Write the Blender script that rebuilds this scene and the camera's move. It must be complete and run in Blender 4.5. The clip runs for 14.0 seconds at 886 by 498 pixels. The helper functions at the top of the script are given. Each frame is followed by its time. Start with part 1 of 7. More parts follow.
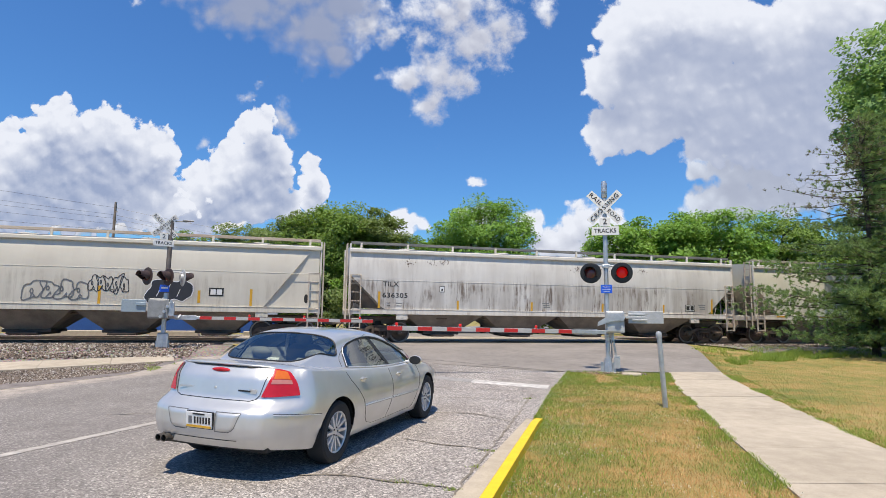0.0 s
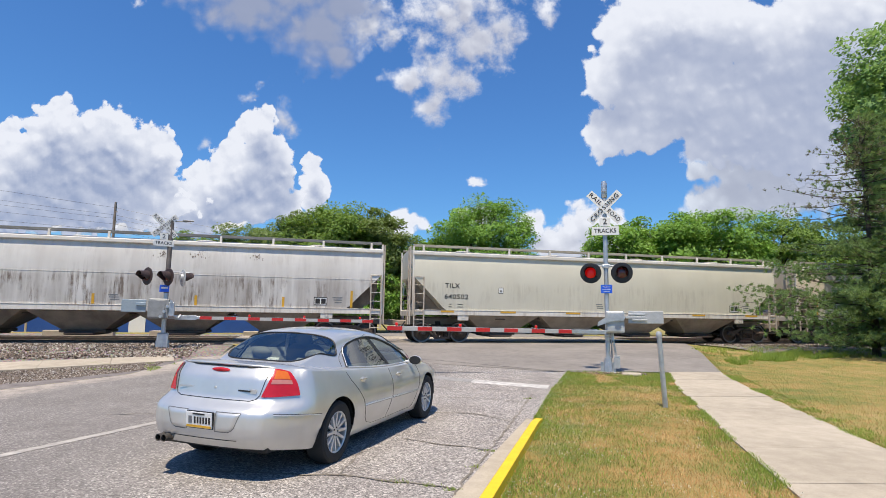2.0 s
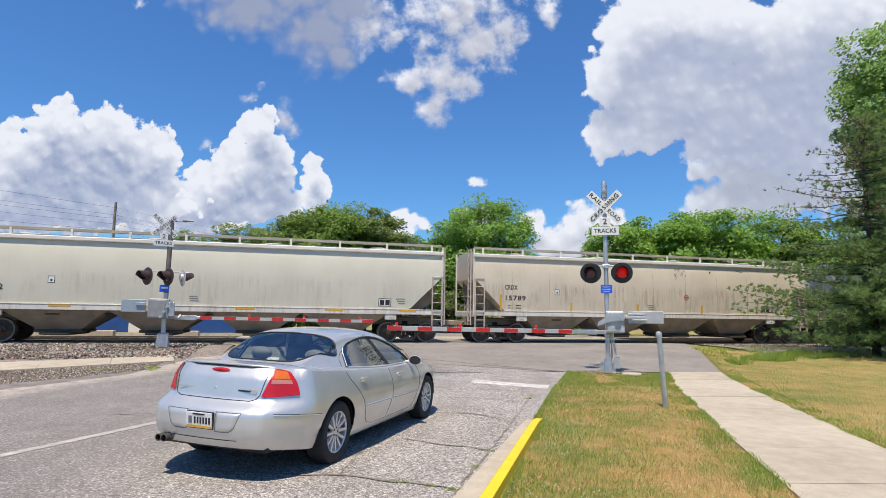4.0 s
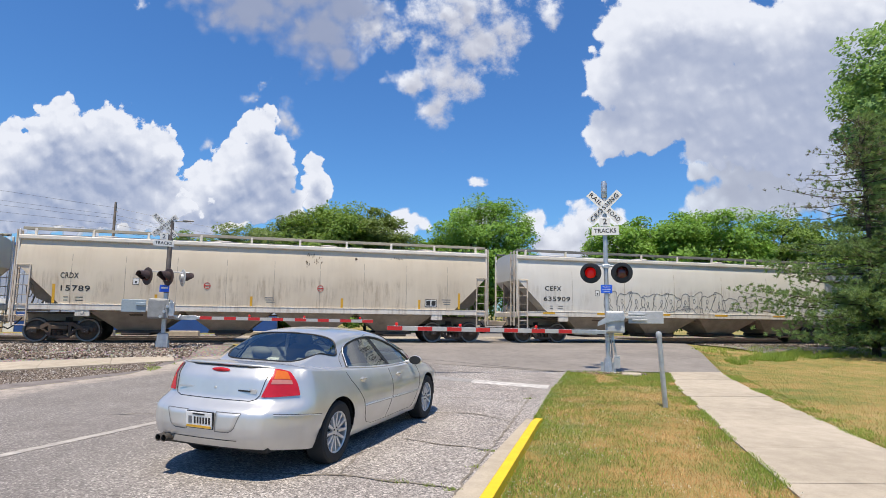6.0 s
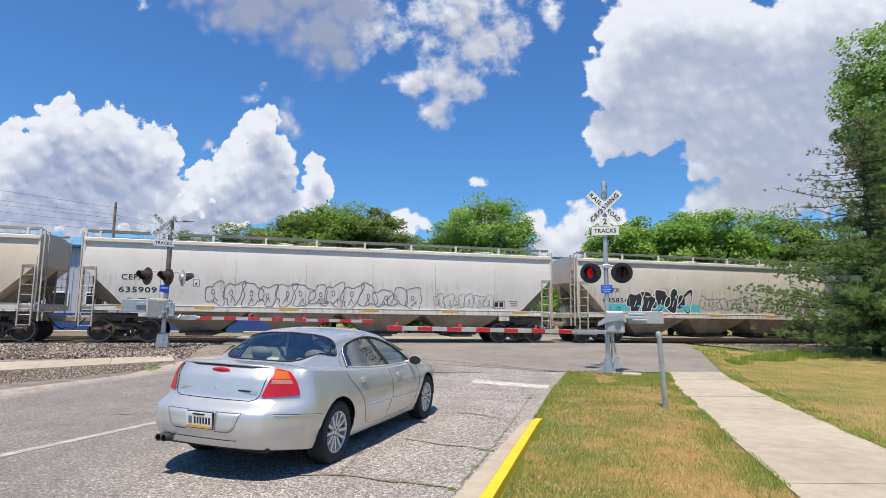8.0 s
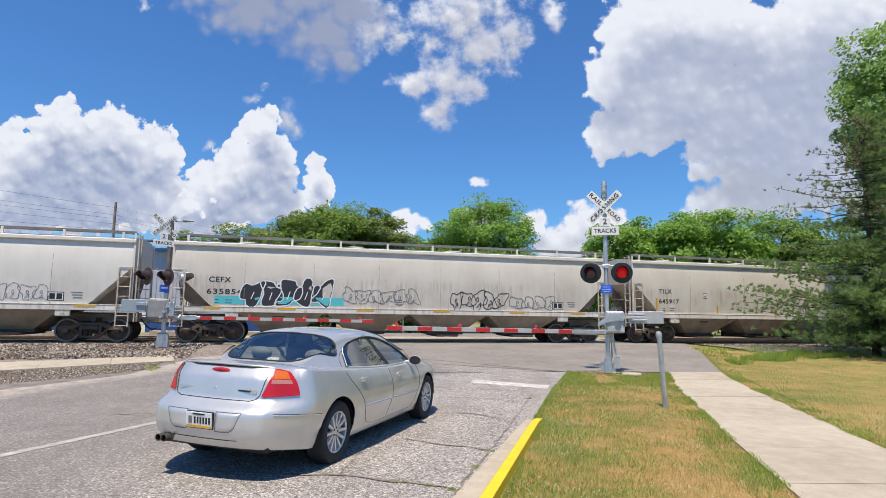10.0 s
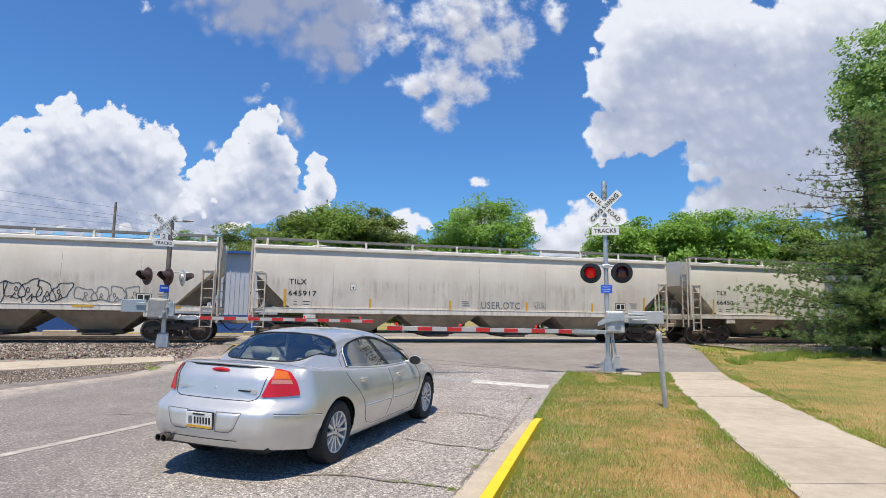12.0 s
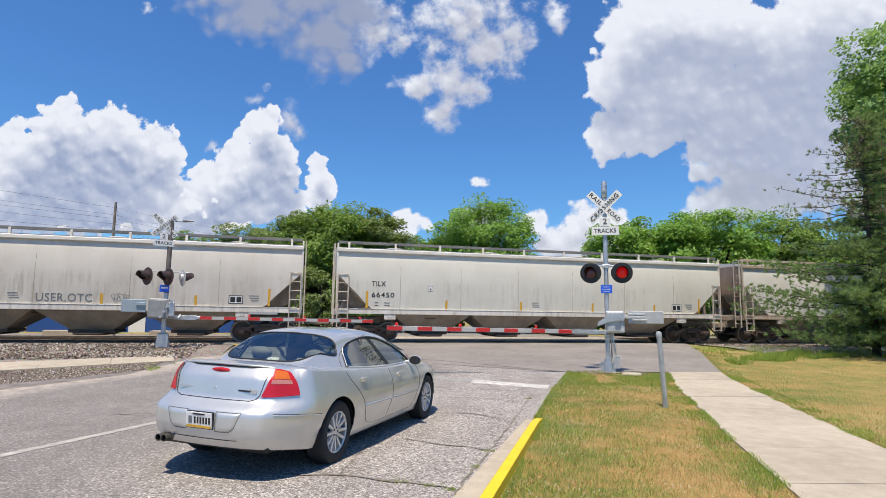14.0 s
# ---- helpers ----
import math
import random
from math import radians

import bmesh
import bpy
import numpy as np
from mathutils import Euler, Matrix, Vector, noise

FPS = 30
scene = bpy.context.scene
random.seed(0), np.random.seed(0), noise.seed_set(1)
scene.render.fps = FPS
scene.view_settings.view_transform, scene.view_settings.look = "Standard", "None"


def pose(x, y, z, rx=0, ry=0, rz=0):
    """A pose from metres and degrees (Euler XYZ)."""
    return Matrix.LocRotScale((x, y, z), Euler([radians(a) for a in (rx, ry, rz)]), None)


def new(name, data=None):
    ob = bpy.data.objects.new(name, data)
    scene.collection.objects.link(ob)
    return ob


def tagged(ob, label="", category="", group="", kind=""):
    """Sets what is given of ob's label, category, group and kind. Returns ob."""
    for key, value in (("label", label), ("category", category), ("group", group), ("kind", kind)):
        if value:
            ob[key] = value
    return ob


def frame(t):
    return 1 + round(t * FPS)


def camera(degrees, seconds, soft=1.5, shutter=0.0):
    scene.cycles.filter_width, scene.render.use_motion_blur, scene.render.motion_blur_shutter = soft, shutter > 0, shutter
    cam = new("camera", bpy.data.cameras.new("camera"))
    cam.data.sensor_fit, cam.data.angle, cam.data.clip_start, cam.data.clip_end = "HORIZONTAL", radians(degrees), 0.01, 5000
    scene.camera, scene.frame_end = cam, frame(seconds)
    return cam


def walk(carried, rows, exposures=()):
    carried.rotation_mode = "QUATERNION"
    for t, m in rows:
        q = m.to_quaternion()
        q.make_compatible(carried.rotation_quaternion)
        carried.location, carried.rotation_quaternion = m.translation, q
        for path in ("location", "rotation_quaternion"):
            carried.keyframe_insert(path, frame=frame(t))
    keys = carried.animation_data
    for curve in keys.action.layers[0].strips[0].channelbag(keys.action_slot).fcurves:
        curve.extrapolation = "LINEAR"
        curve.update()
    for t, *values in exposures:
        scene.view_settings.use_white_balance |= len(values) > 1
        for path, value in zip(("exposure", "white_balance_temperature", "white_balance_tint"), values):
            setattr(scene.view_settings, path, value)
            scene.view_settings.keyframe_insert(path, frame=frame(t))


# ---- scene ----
# ---- camera and its place ----
EYE = (0.0, 0.0, 1.64)
TILT, LEAN = 6.675, 0.82
cam = camera(77.06, 14.0, soft=0.3)
STAND = Matrix.Translation(EYE) @ pose(0, 0, 0, 90 + TILT, 0, 0) @ pose(0, 0, 0, 0, 0, LEAN)
walk(cam, [(0.0, STAND), (14.0, STAND)], exposures=[(0.0, 0.2, 6900, 12), (14.0, 0.2, 6900, 12)])

# ---- daylight ----
SUN_EL, SUN_AZ = 70.0, 194.0          # degrees; azimuth clockwise from +Y
world = bpy.data.worlds.new("sky")
scene.world = world
world.use_nodes = True
wn = world.node_tree.nodes
wn.clear()
sky = wn.new("ShaderNodeTexSky")
sky.sky_type = "NISHITA"
sky.sun_disc = False
sky.sun_elevation, sky.sun_rotation = radians(SUN_EL), radians(SUN_AZ)
sky.altitude, sky.air_density, sky.dust_density, sky.ozone_density = 200, 1.3, 0.3, 3.0
bg = wn.new("ShaderNodeBackground")
bg.inputs["Strength"].default_value = 0.10
wout = wn.new("ShaderNodeOutputWorld")
deep = wn.new("ShaderNodeMix")
deep.data_type, deep.blend_type = "RGBA", "MULTIPLY"
deep.inputs[0].default_value, deep.inputs[7].default_value = 1.0, (0.405, 0.80, 1.275, 1)
world.node_tree.links.new(sky.outputs[0], deep.inputs[6])
world.node_tree.links.new(deep.outputs[2], bg.inputs[0])
world.node_tree.links.new(bg.outputs[0], wout.inputs[0])
sun_data = bpy.data.lights.new("sun", "SUN")
sun_data.energy, sun_data.angle, sun_data.color = 5.0, radians(0.53), (1.0, 0.93, 0.80)
sun = new("sun", sun_data)
_el, _az = radians(SUN_EL), radians(SUN_AZ)
SUN_DIR = Vector((math.sin(_az) * math.cos(_el), math.cos(_az) * math.cos(_el), math.sin(_el)))
sun.matrix_world = Matrix.Translation((0, 0, 60)) @ SUN_DIR.to_track_quat("Z", "Y").to_matrix().to_4x4()


# ---- materials ----
class Nodes:
    """Wires up one material."""

    def __init__(self, name):
        self.mat = bpy.data.materials.new(name)
        self.mat.use_nodes = True
        self.t = self.mat.node_tree
        self.b = self.t.nodes["Principled BSDF"]
        self.out = self.t.nodes["Material Output"]

    def add(self, kind, op="", blend="", feature="", smooth=False, clamp=False):
        n = self.t.nodes.new("ShaderNode" + kind)
        if op:
            n.operation = op
        if blend:
            n.data_type, n.blend_type = "RGBA", blend
        if feature:
            n.feature = feature
        if smooth:
            n.interpolation_type = "SMOOTHSTEP"
        if clamp:
            n.use_clamp = True
        return n

    def link(self, a, b):
        self.t.links.new(a, b)

    def coord(self, kind="Object", scale=(1, 1, 1)):
        c, m = self.add("TexCoord"), self.add("Mapping")
        m.inputs["Scale"].default_value = scale
        self.link(c.outputs[kind], m.inputs[0])
        return m.outputs[0]

    def noise(self, co, scale, detail=4.0, rough=0.55):
        n = self.add("TexNoise")
        n.inputs["Scale"].default_value, n.inputs["Detail"].default_value, n.inputs["Roughness"].default_value = scale, detail, rough
        self.link(co, n.inputs["Vector"])
        return n.outputs["Fac"]

    def ramp(self, fac, stops):
        r = self.add("ValToRGB")
        e = r.color_ramp.elements
        while len(e) < len(stops):
            e.new(0.5)
        for el, (p, c) in zip(e, stops):
            el.position = p
            el.color = (*c, 1) if isinstance(c, tuple) else (c, c, c, 1)
        self.link(fac, r.inputs[0])
        return r.outputs[0]

    def mix(self, fac, a, b, mode="MIX"):
        m = self.add("Mix", blend=mode)
        for s, v in ((m.inputs[0], fac), (m.inputs[6], a), (m.inputs[7], b)):
            if isinstance(v, (int, float)):
                s.default_value = v
            elif isinstance(v, tuple):
                s.default_value = (*v, 1)
            else:
                self.link(v, s)
        return m.outputs[2]

    def math(self, op, a, b=0.0, clamp=False):
        m = self.add("Math", op, clamp=clamp)
        for s, v in zip(m.inputs, (a, b)):
            if isinstance(v, (int, float)):
                s.default_value = v
            else:
                self.link(v, s)
        return m.outputs[0]

    def bump(self, height, strength, dist=0.01):
        b = self.add("Bump")
        b.inputs["Strength"].default_value, b.inputs["Distance"].default_value = strength, dist
        self.link(height, b.inputs["Height"])
        self.link(b.outputs[0], self.b.inputs["Normal"])

    def put(self, **vals):
        for k, v in vals.items():
            s = self.b.inputs[k.replace("_", " ")]
            if isinstance(v, (int, float)):
                s.default_value = v
            elif isinstance(v, tuple):
                s.default_value = (*v, 1)
            else:
                self.link(v, s)
        return self.mat


def surf(name, c1, c2, scale=3.0, fine=60.0, rough=0.7, metal=0.0, bump=0.15, dist=0.004, coat=0.0, co="Object"):
    """A two-scale surface: broad stains between two colours, and fine grain with relief."""
    n = Nodes(name)
    v = n.coord(co)
    big, small = n.noise(v, scale, 5), n.noise(v, fine, 3, 0.7)
    col = n.mix(n.ramp(big, [(0.32, 0.0), (0.68, 1.0)]), c1, c2)
    col = n.mix(0.35, col, n.ramp(small, [(0.25, 0.3), (0.75, 0.8)]), "SOFT_LIGHT")
    n.bump(small, bump, dist)
    rr = n.math("ADD", n.math("MULTIPLY", big, 0.2), rough - 0.1, True)
    return n.put(Base_Color=col, Roughness=rr, Metallic=metal, Coat_Weight=coat)


def plain(name, c, rough=0.5, metal=0.0, **kw):
    n = Nodes(name)
    v = n.coord("Object")
    g = n.noise(v, 25, 4)
    col = n.mix(0.25, c, n.ramp(g, [(0.3, 0.25), (0.7, 0.75)]), "SOFT_LIGHT")
    return n.put(Base_Color=col, Roughness=rough, Metallic=metal, **kw)


def leaf_material(name, dark, light, trans=0.35):
    n = Nodes(name)
    g = n.add("NewGeometry")
    v = n.coord("Object")
    broad = n.noise(v, 0.35, 3)
    f = n.math("ADD", n.math("MULTIPLY", g.outputs["Random Per Island"], 0.6), n.math("MULTIPLY", broad, 0.5), True)
    col = n.mix(f, dark, light)
    n.put(Base_Color=col, Roughness=0.55)
    n.b.inputs["Specular IOR Level"].default_value = 0.3
    t, m = n.add("BsdfTranslucent"), n.add("MixShader")
    n.link(n.mix(0.3, col, (0.35, 0.5, 0.03)), t.inputs[0])
    m.inputs[0].default_value = trans
    n.link(n.b.outputs[0], m.inputs[1])
    n.link(t.outputs[0], m.inputs[2])
    n.link(m.outputs[0], n.out.inputs[0])
    return n.mat


# ---- mesh building ----
class MB:
    """Collects vertices and faces of one mesh."""

    def __init__(self):
        self.v, self.f, self.m = [], [], []

    def add(self, verts, faces, mi=0):
        k = len(self.v)
        self.v += [tuple(p) for p in verts]
        self.f += [tuple(i + k for i in f) for f in faces]
        self.m += [mi] * len(faces)
        return self

    def box(self, c, s, m=None, mi=0, bev=0.0):
        hx, hy, hz = s[0] / 2, s[1] / 2, s[2] / 2
        b = min(bev, hx * 0.9, hy * 0.9, hz * 0.9)
        if b <= 0:
            vs = [Vector((x * hx, y * hy, z * hz)) for z in (-1, 1) for x, y in ((-1, -1), (1, -1), (1, 1), (-1, 1))]
            fs = [(3, 2, 1, 0), (4, 5, 6, 7), (0, 1, 5, 4), (1, 2, 6, 5), (2, 3, 7, 6), (3, 0, 4, 7)]
        else:
            ring = [(-1, -1), (1, -1), (1, 1), (-1, 1)]
            vs = []
            for z, k in ((-hz, b), (-hz + b, 0), (hz - b, 0), (hz, b)):
                for sx, sy in ring:
                    vs.append(Vector((sx * (hx - k), sy * (hy - k), z)))
            fs = [(3, 2, 1, 0), (12, 13, 14, 15)]
            for r in range(3):
                for i in range(4):
                    j = (i + 1) % 4
                    fs.append((r * 4 + i, r * 4 + j, r * 4 + 4 + j, r * 4 + 4 + i))
        if m is not None:
            vs = [m @ p for p in vs]
        return self.add([p + Vector(c) for p in vs], fs, mi)

    def tube(self, path, r, n=8, mi=0, cap=True, r2=None):
        """A round bar along a path of points."""
        path = [Vector(p) for p in path]
        r2 = r if r2 is None else r2
        vs, fs = [], []
        last = None
        for i, p in enumerate(path):
            d = (path[min(i + 1, len(path) - 1)] - path[max(i - 1, 0)]).normalized()
            a = d.orthogonal().normalized() if last is None else (last - d * last.dot(d)).normalized()
            last = a
            b = d.cross(a)
            rad = r + (r2 - r) * i / max(1, len(path) - 1)
            for k in range(n):
                t = 2 * math.pi * k / n
                vs.append(p + a * (rad * math.cos(t)) + b * (rad * math.sin(t)))
        for i in range(len(path) - 1):
            for k in range(n):
                q = (k + 1) % n
                fs.append((i * n + k, i * n + q, (i + 1) * n + q, (i + 1) * n + k))
        if cap:
            fs.append(tuple(range(n - 1, -1, -1)))
            fs.append(tuple(range((len(path) - 1) * n, len(path) * n)))
        return self.add(vs, fs, mi)

    def loft(self, rings, closed=True, cap=True, mi=0):
        n = len(rings[0])
        fs = []
        for i in range(len(rings) - 1):
            for k in range(n if closed else n - 1):
                q = (k + 1) % n
                fs.append((i * n + k, i * n + q, (i + 1) * n + q, (i + 1) * n + k))
        if cap:
            fs.append(tuple(range(n - 1, -1, -1)))
            fs.append(tuple(range((len(rings) - 1) * n, len(rings) * n)))
        return self.add([p for r in rings for p in r], fs, mi)

    def lathe(self, prof, centre, axis, n=24, mi=0, cap=False):
        """Turns (radius, height) pairs about an axis."""
        ax = Vector(axis).normalized()
        a = ax.orthogonal().normalized()
        b = ax.cross(a)
        rings = [[Vector(centre) + ax * h + (a * math.cos(2 * math.pi * k / n) + b * math.sin(2 * math.pi * k / n)) * r for k in range(n)] for r, h in prof]
        return self.loft(rings, True, cap, mi)

    def prism(self, poly, y0, y1, mi=0):
        """A polygon in x, z drawn out along y."""
        n = len(poly)
        vs = [(x, y0, z) for x, z in poly] + [(x, y1, z) for x, z in poly]
        fs = [tuple(range(n)), tuple(range(2 * n - 1, n - 1, -1))] + [(i, i + n, (i + 1) % n + n, (i + 1) % n) for i in range(n)]
        return self.add(vs, fs, mi)

    def mesh(self, name, mats, smooth=False):
        me = bpy.data.meshes.new(name)
        me.from_pydata([tuple(p) for p in self.v], [], self.f)
        for m in mats if isinstance(mats, (list, tuple)) else [mats]:
            me.materials.append(m)
        if any(self.m):
            me.polygons.foreach_set("material_index", self.m)
        if smooth:
            me.shade_smooth()
            if smooth != "all":
                me.set_sharp_from_angle(angle=radians(35))
        me.update()
        return me


def part(name, mb, mat, parent=None, label="", smooth=False, at=None):
    ob = new(name, mb.mesh(name, mat, smooth))
    if parent is not None:
        ob.parent = parent
    if at is not None:
        ob.matrix_local = at
    if label:
        tagged(ob, label)
    return ob


def thing(name, label, category, at=None, group="", kind=""):
    ob = new(name)
    ob.empty_display_size = 0.2
    if at is not None:
        ob.matrix_world = at
    return tagged(ob, label, category, group, kind)


def lettering(text, size, mat, parent, at, name="lettering", depth=0.002, width=None, bend=None, label="", spacing=1.0):
    """Raised letters in the built-in font; bend moves each vertex."""
    cu = bpy.data.curves.new("letters", "FONT")
    cu.body, cu.size, cu.extrude, cu.align_x, cu.align_y, cu.resolution_u = text, size, depth, "CENTER", "CENTER", 3
    cu.space_character, cu.offset = spacing, size * 0.012
    tmp = new("letters", cu)
    me = bpy.data.meshes.new_from_object(tmp.evaluated_get(bpy.context.evaluated_depsgraph_get()))
    bpy.data.objects.remove(tmp)
    co = np.empty(len(me.vertices) * 3)
    me.vertices.foreach_get("co", co)
    co = co.reshape(-1, 3)
    if width and len(co):
        co[:, 0] *= width / max(1e-6, float(np.ptp(co[:, 0])))
    if bend:
        co = np.array([bend(*p) for p in co])
    me.vertices.foreach_set("co", co.ravel())
    me.materials.clear()
    me.materials.append(mat)
    ob = new(name, me)
    ob.parent = parent
    ob.matrix_local = at
    return tagged(ob, label) if label else ob


# ---- the lie of the land ----
AL = 0.2502                            # the tracks' turn from the x axis, radians
CA, SA = math.cos(AL), math.sin(AL)
Y0 = 26.665                            # the near track's centre line crosses x = 0 here
RAIL_Z = 0.353


def along(s, u, z=0.0):
    """World place from metres along the track, metres from its centre line towards the road, and height."""
    return Vector((CA * s + SA * u, Y0 + SA * s - CA * u, z))


def off_track(x, y):
    return (Y0 - y) * CA + x * SA


def land(x, y):
    u = off_track(x, y)
    t = min(1.0, max(0.0, (15 - u) / 12.5))
    z = 0.33 * t * t * (3 - 2 * t)
    if u < -9:
        z -= 0.25 * min(1.0, (-9 - u) / 10)
    return z


# ---- surfaces of the setting ----
def ground_material(name, kind):
    n = Nodes(name)
    v = n.coord("Object")
    a, b, c = n.noise(v, 0.55, 4), n.noise(v, 4.0, 5, 0.65), n.noise(v, 60, 3, 0.7)
    if kind == "grass":
        f = n.math("ADD", n.math("MULTIPLY", a, 0.7), n.math("MULTIPLY", b, 0.5))
        col = n.ramp(f, [(0.46, (0.14, 0.16, 0.035)), (0.62, (0.28, 0.225, 0.065)), (0.78, (0.38, 0.265, 0.11))])
        n.bump(c, 0.6, 0.03)
        return n.put(Base_Color=n.mix(0.5, col, n.ramp(c, [(0.3, 0.15), (0.7, 0.85)]), "SOFT_LIGHT"), Roughness=0.95)
    if kind == "gravel":
        vo = n.add("TexVoronoi")
        vo.inputs["Scale"].default_value = 22
        n.link(v, vo.inputs["Vector"])
        col = n.mix(n.ramp(b, [(0.35, 0.0), (0.65, 1.0)]), (0.16, 0.135, 0.115), (0.29, 0.25, 0.21))
        col = n.mix(0.7, col, vo.outputs["Color"], "SOFT_LIGHT")
        n.bump(vo.outputs["Distance"], 0.8, 0.03)
        return n.put(Base_Color=col, Roughness=0.9)
    if kind == "road":
        vo = n.add("TexVoronoi")
        vo.inputs["Scale"].default_value = 62
        n.link(v, vo.inputs["Vector"])
        sep = n.add("SeparateColor")
        n.link(vo.outputs["Color"], sep.inputs[0])
        loose = n.ramp(sep.outputs[0], [(0.0, 0.11), (0.45, 0.28), (0.8, 0.44), (1.0, 0.70)])
        bound = n.ramp(sep.outputs[0], [(0.0, 0.145), (0.5, 0.22), (0.85, 0.29), (1.0, 0.46)])
        # metres from the kerb: coarse chips in the kerb lane, smoother worn seal beyond, pale dusty far edge
        xyz = n.add("SeparateXYZ")
        n.link(v, xyz.inputs[0])
        lane = n.math("SUBTRACT", n.math("MULTIPLY", xyz.outputs[0], 0.960), n.math("MULTIPLY", xyz.outputs[1], 0.279))
        lane = n.math("ADD", lane, n.math("MULTIPLY", n.math("SUBTRACT", a, 0.5), 1.6))

        def span(lo, hi):
            mr = n.add("MapRange", smooth=True)
            mr.inputs[1].default_value, mr.inputs[2].default_value = lo, hi
            n.link(lane, mr.inputs[0])
            return mr.outputs[0]
        chips = n.mix(span(-5.4, -2.8), bound, loose)
        patches = n.math("ADD", n.math("MULTIPLY", a, 0.6), n.math("MULTIPLY", b, 0.4))
        tint = n.mix(n.ramp(patches, [(0.38, 0.0), (0.62, 1.0)]), (0.78, 0.70, 0.635), (1.0, 0.92, 0.84))
        col = n.mix(1.0, chips, tint, "MULTIPLY")
        col = n.mix(n.math("MULTIPLY", span(-10.3, -11.1), n.ramp(b, [(0.35, 0.2), (0.6, 0.85)])), col, (0.47, 0.405, 0.335))
        tracks = n.math("ABSOLUTE", n.math("SUBTRACT", n.math("PINGPONG", n.math("ADD", lane, 20.0), 0.85), 0.42))
        col = n.mix(n.math("MULTIPLY", n.ramp(tracks, [(0.05, 1.0), (0.3, 0.0)]), 0.14), col, (0.12, 0.108, 0.10))
        n.bump(vo.outputs["Distance"], 0.5, 0.008)
        return n.put(Base_Color=col, Roughness=0.85)
    if kind == "asphalt":
        col = n.mix(n.ramp(n.math("ADD", n.math("MULTIPLY", a, 0.55), n.math("MULTIPLY", b, 0.45)), [(0.36, 0.0), (0.64, 1.0)]), (0.17, 0.152, 0.136), (0.27, 0.242, 0.215))
        n.bump(c, 0.3, 0.006)
        return n.put(Base_Color=n.mix(0.45, col, n.ramp(c, [(0.3, 0.25), (0.7, 0.75)]), "SOFT_LIGHT"), Roughness=0.85)
    col = n.mix(n.ramp(n.math("ADD", n.math("MULTIPLY", a, 0.5), n.math("MULTIPLY", b, 0.5)), [(0.36, 0.0), (0.62, 1.0)]), (0.34, 0.29, 0.22), (0.47, 0.405, 0.315))
    n.bump(c, 0.25, 0.004)
    return n.put(Base_Color=n.mix(0.3, col, n.ramp(c, [(0.3, 0.25), (0.7, 0.75)]), "SOFT_LIGHT"), Roughness=0.9)


GRASS, GRAVEL, ROAD = ground_material("dry_lawn", "grass"), ground_material("gravel", "gravel"), ground_material("chip_road", "road")
ASPHALT, CONCRETE = ground_material("asphalt", "asphalt"), ground_material("concrete", "concrete")
YELLOW = surf("yellow_kerb_paint", (0.78, 0.53, 0.01), (0.70, 0.46, 0.02), 6, 80, 0.6)
WHITE_LINE = surf("worn_line_paint", (0.62, 0.60, 0.56), (0.33, 0.31, 0.29), 7, 50, 0.8)
FAINT_LINE = surf("faded_line_paint", (0.44, 0.41, 0.37), (0.27, 0.245, 0.22), 5, 60, 0.85)
STRIP = surf("crumbled_asphalt", (0.13, 0.113, 0.105), (0.25, 0.22, 0.20), 2.5, 30, 0.95, 0, 0.9, 0.02)
CRACK = plain("crack_filler", (0.03, 0.028, 0.026), 0.9)
STEEL = surf("galvanised_steel", (0.42, 0.44, 0.46), (0.55, 0.57, 0.59), 8, 60, 0.45, 0.75, 0.05)
GREY_PAINT = surf("silver_grey_paint", (0.36, 0.375, 0.385), (0.46, 0.475, 0.485), 5, 60, 0.5, 0.2, 0.05)
OLD_GREY = surf("weathered_grey_casing", (0.22, 0.225, 0.22), (0.31, 0.315, 0.31), 5, 60, 0.6, 0.2, 0.05)
BROWN_POLE = surf("browned_pole", (0.12, 0.10, 0.09), (0.2, 0.175, 0.155), 4, 50, 0.7, 0.3)
RUST = surf("rusty_steel", (0.06, 0.038, 0.028), (0.12, 0.075, 0.05), 6, 70, 0.8, 0.2)
RAILTOP = surf("rail_steel", (0.10, 0.085, 0.075), (0.18, 0.15, 0.13), 3, 60, 0.5, 0.6)
BLACK = plain("black_paint", (0.012, 0.012, 0.013), 0.45)
OLD_BLACK = plain("faded_brown_black_paint", (0.045, 0.027, 0.024), 0.55)
WHITE_SHEET = plain("white_reflective_sheet", (0.70, 0.70, 0.68), 0.45)
GREY_SHEET = plain("dull_white_sheet", (0.42, 0.41, 0.39), 0.5)
RED_SHEET = plain("red_reflective_sheet", (0.50, 0.022, 0.02), 0.4)
BLUE_SIGN = plain("blue_sign", (0.01, 0.10, 0.62), 0.4)
TIE = surf("tie_wood", (0.045, 0.034, 0.026), (0.09, 0.07, 0.055), 6, 40, 0.95)


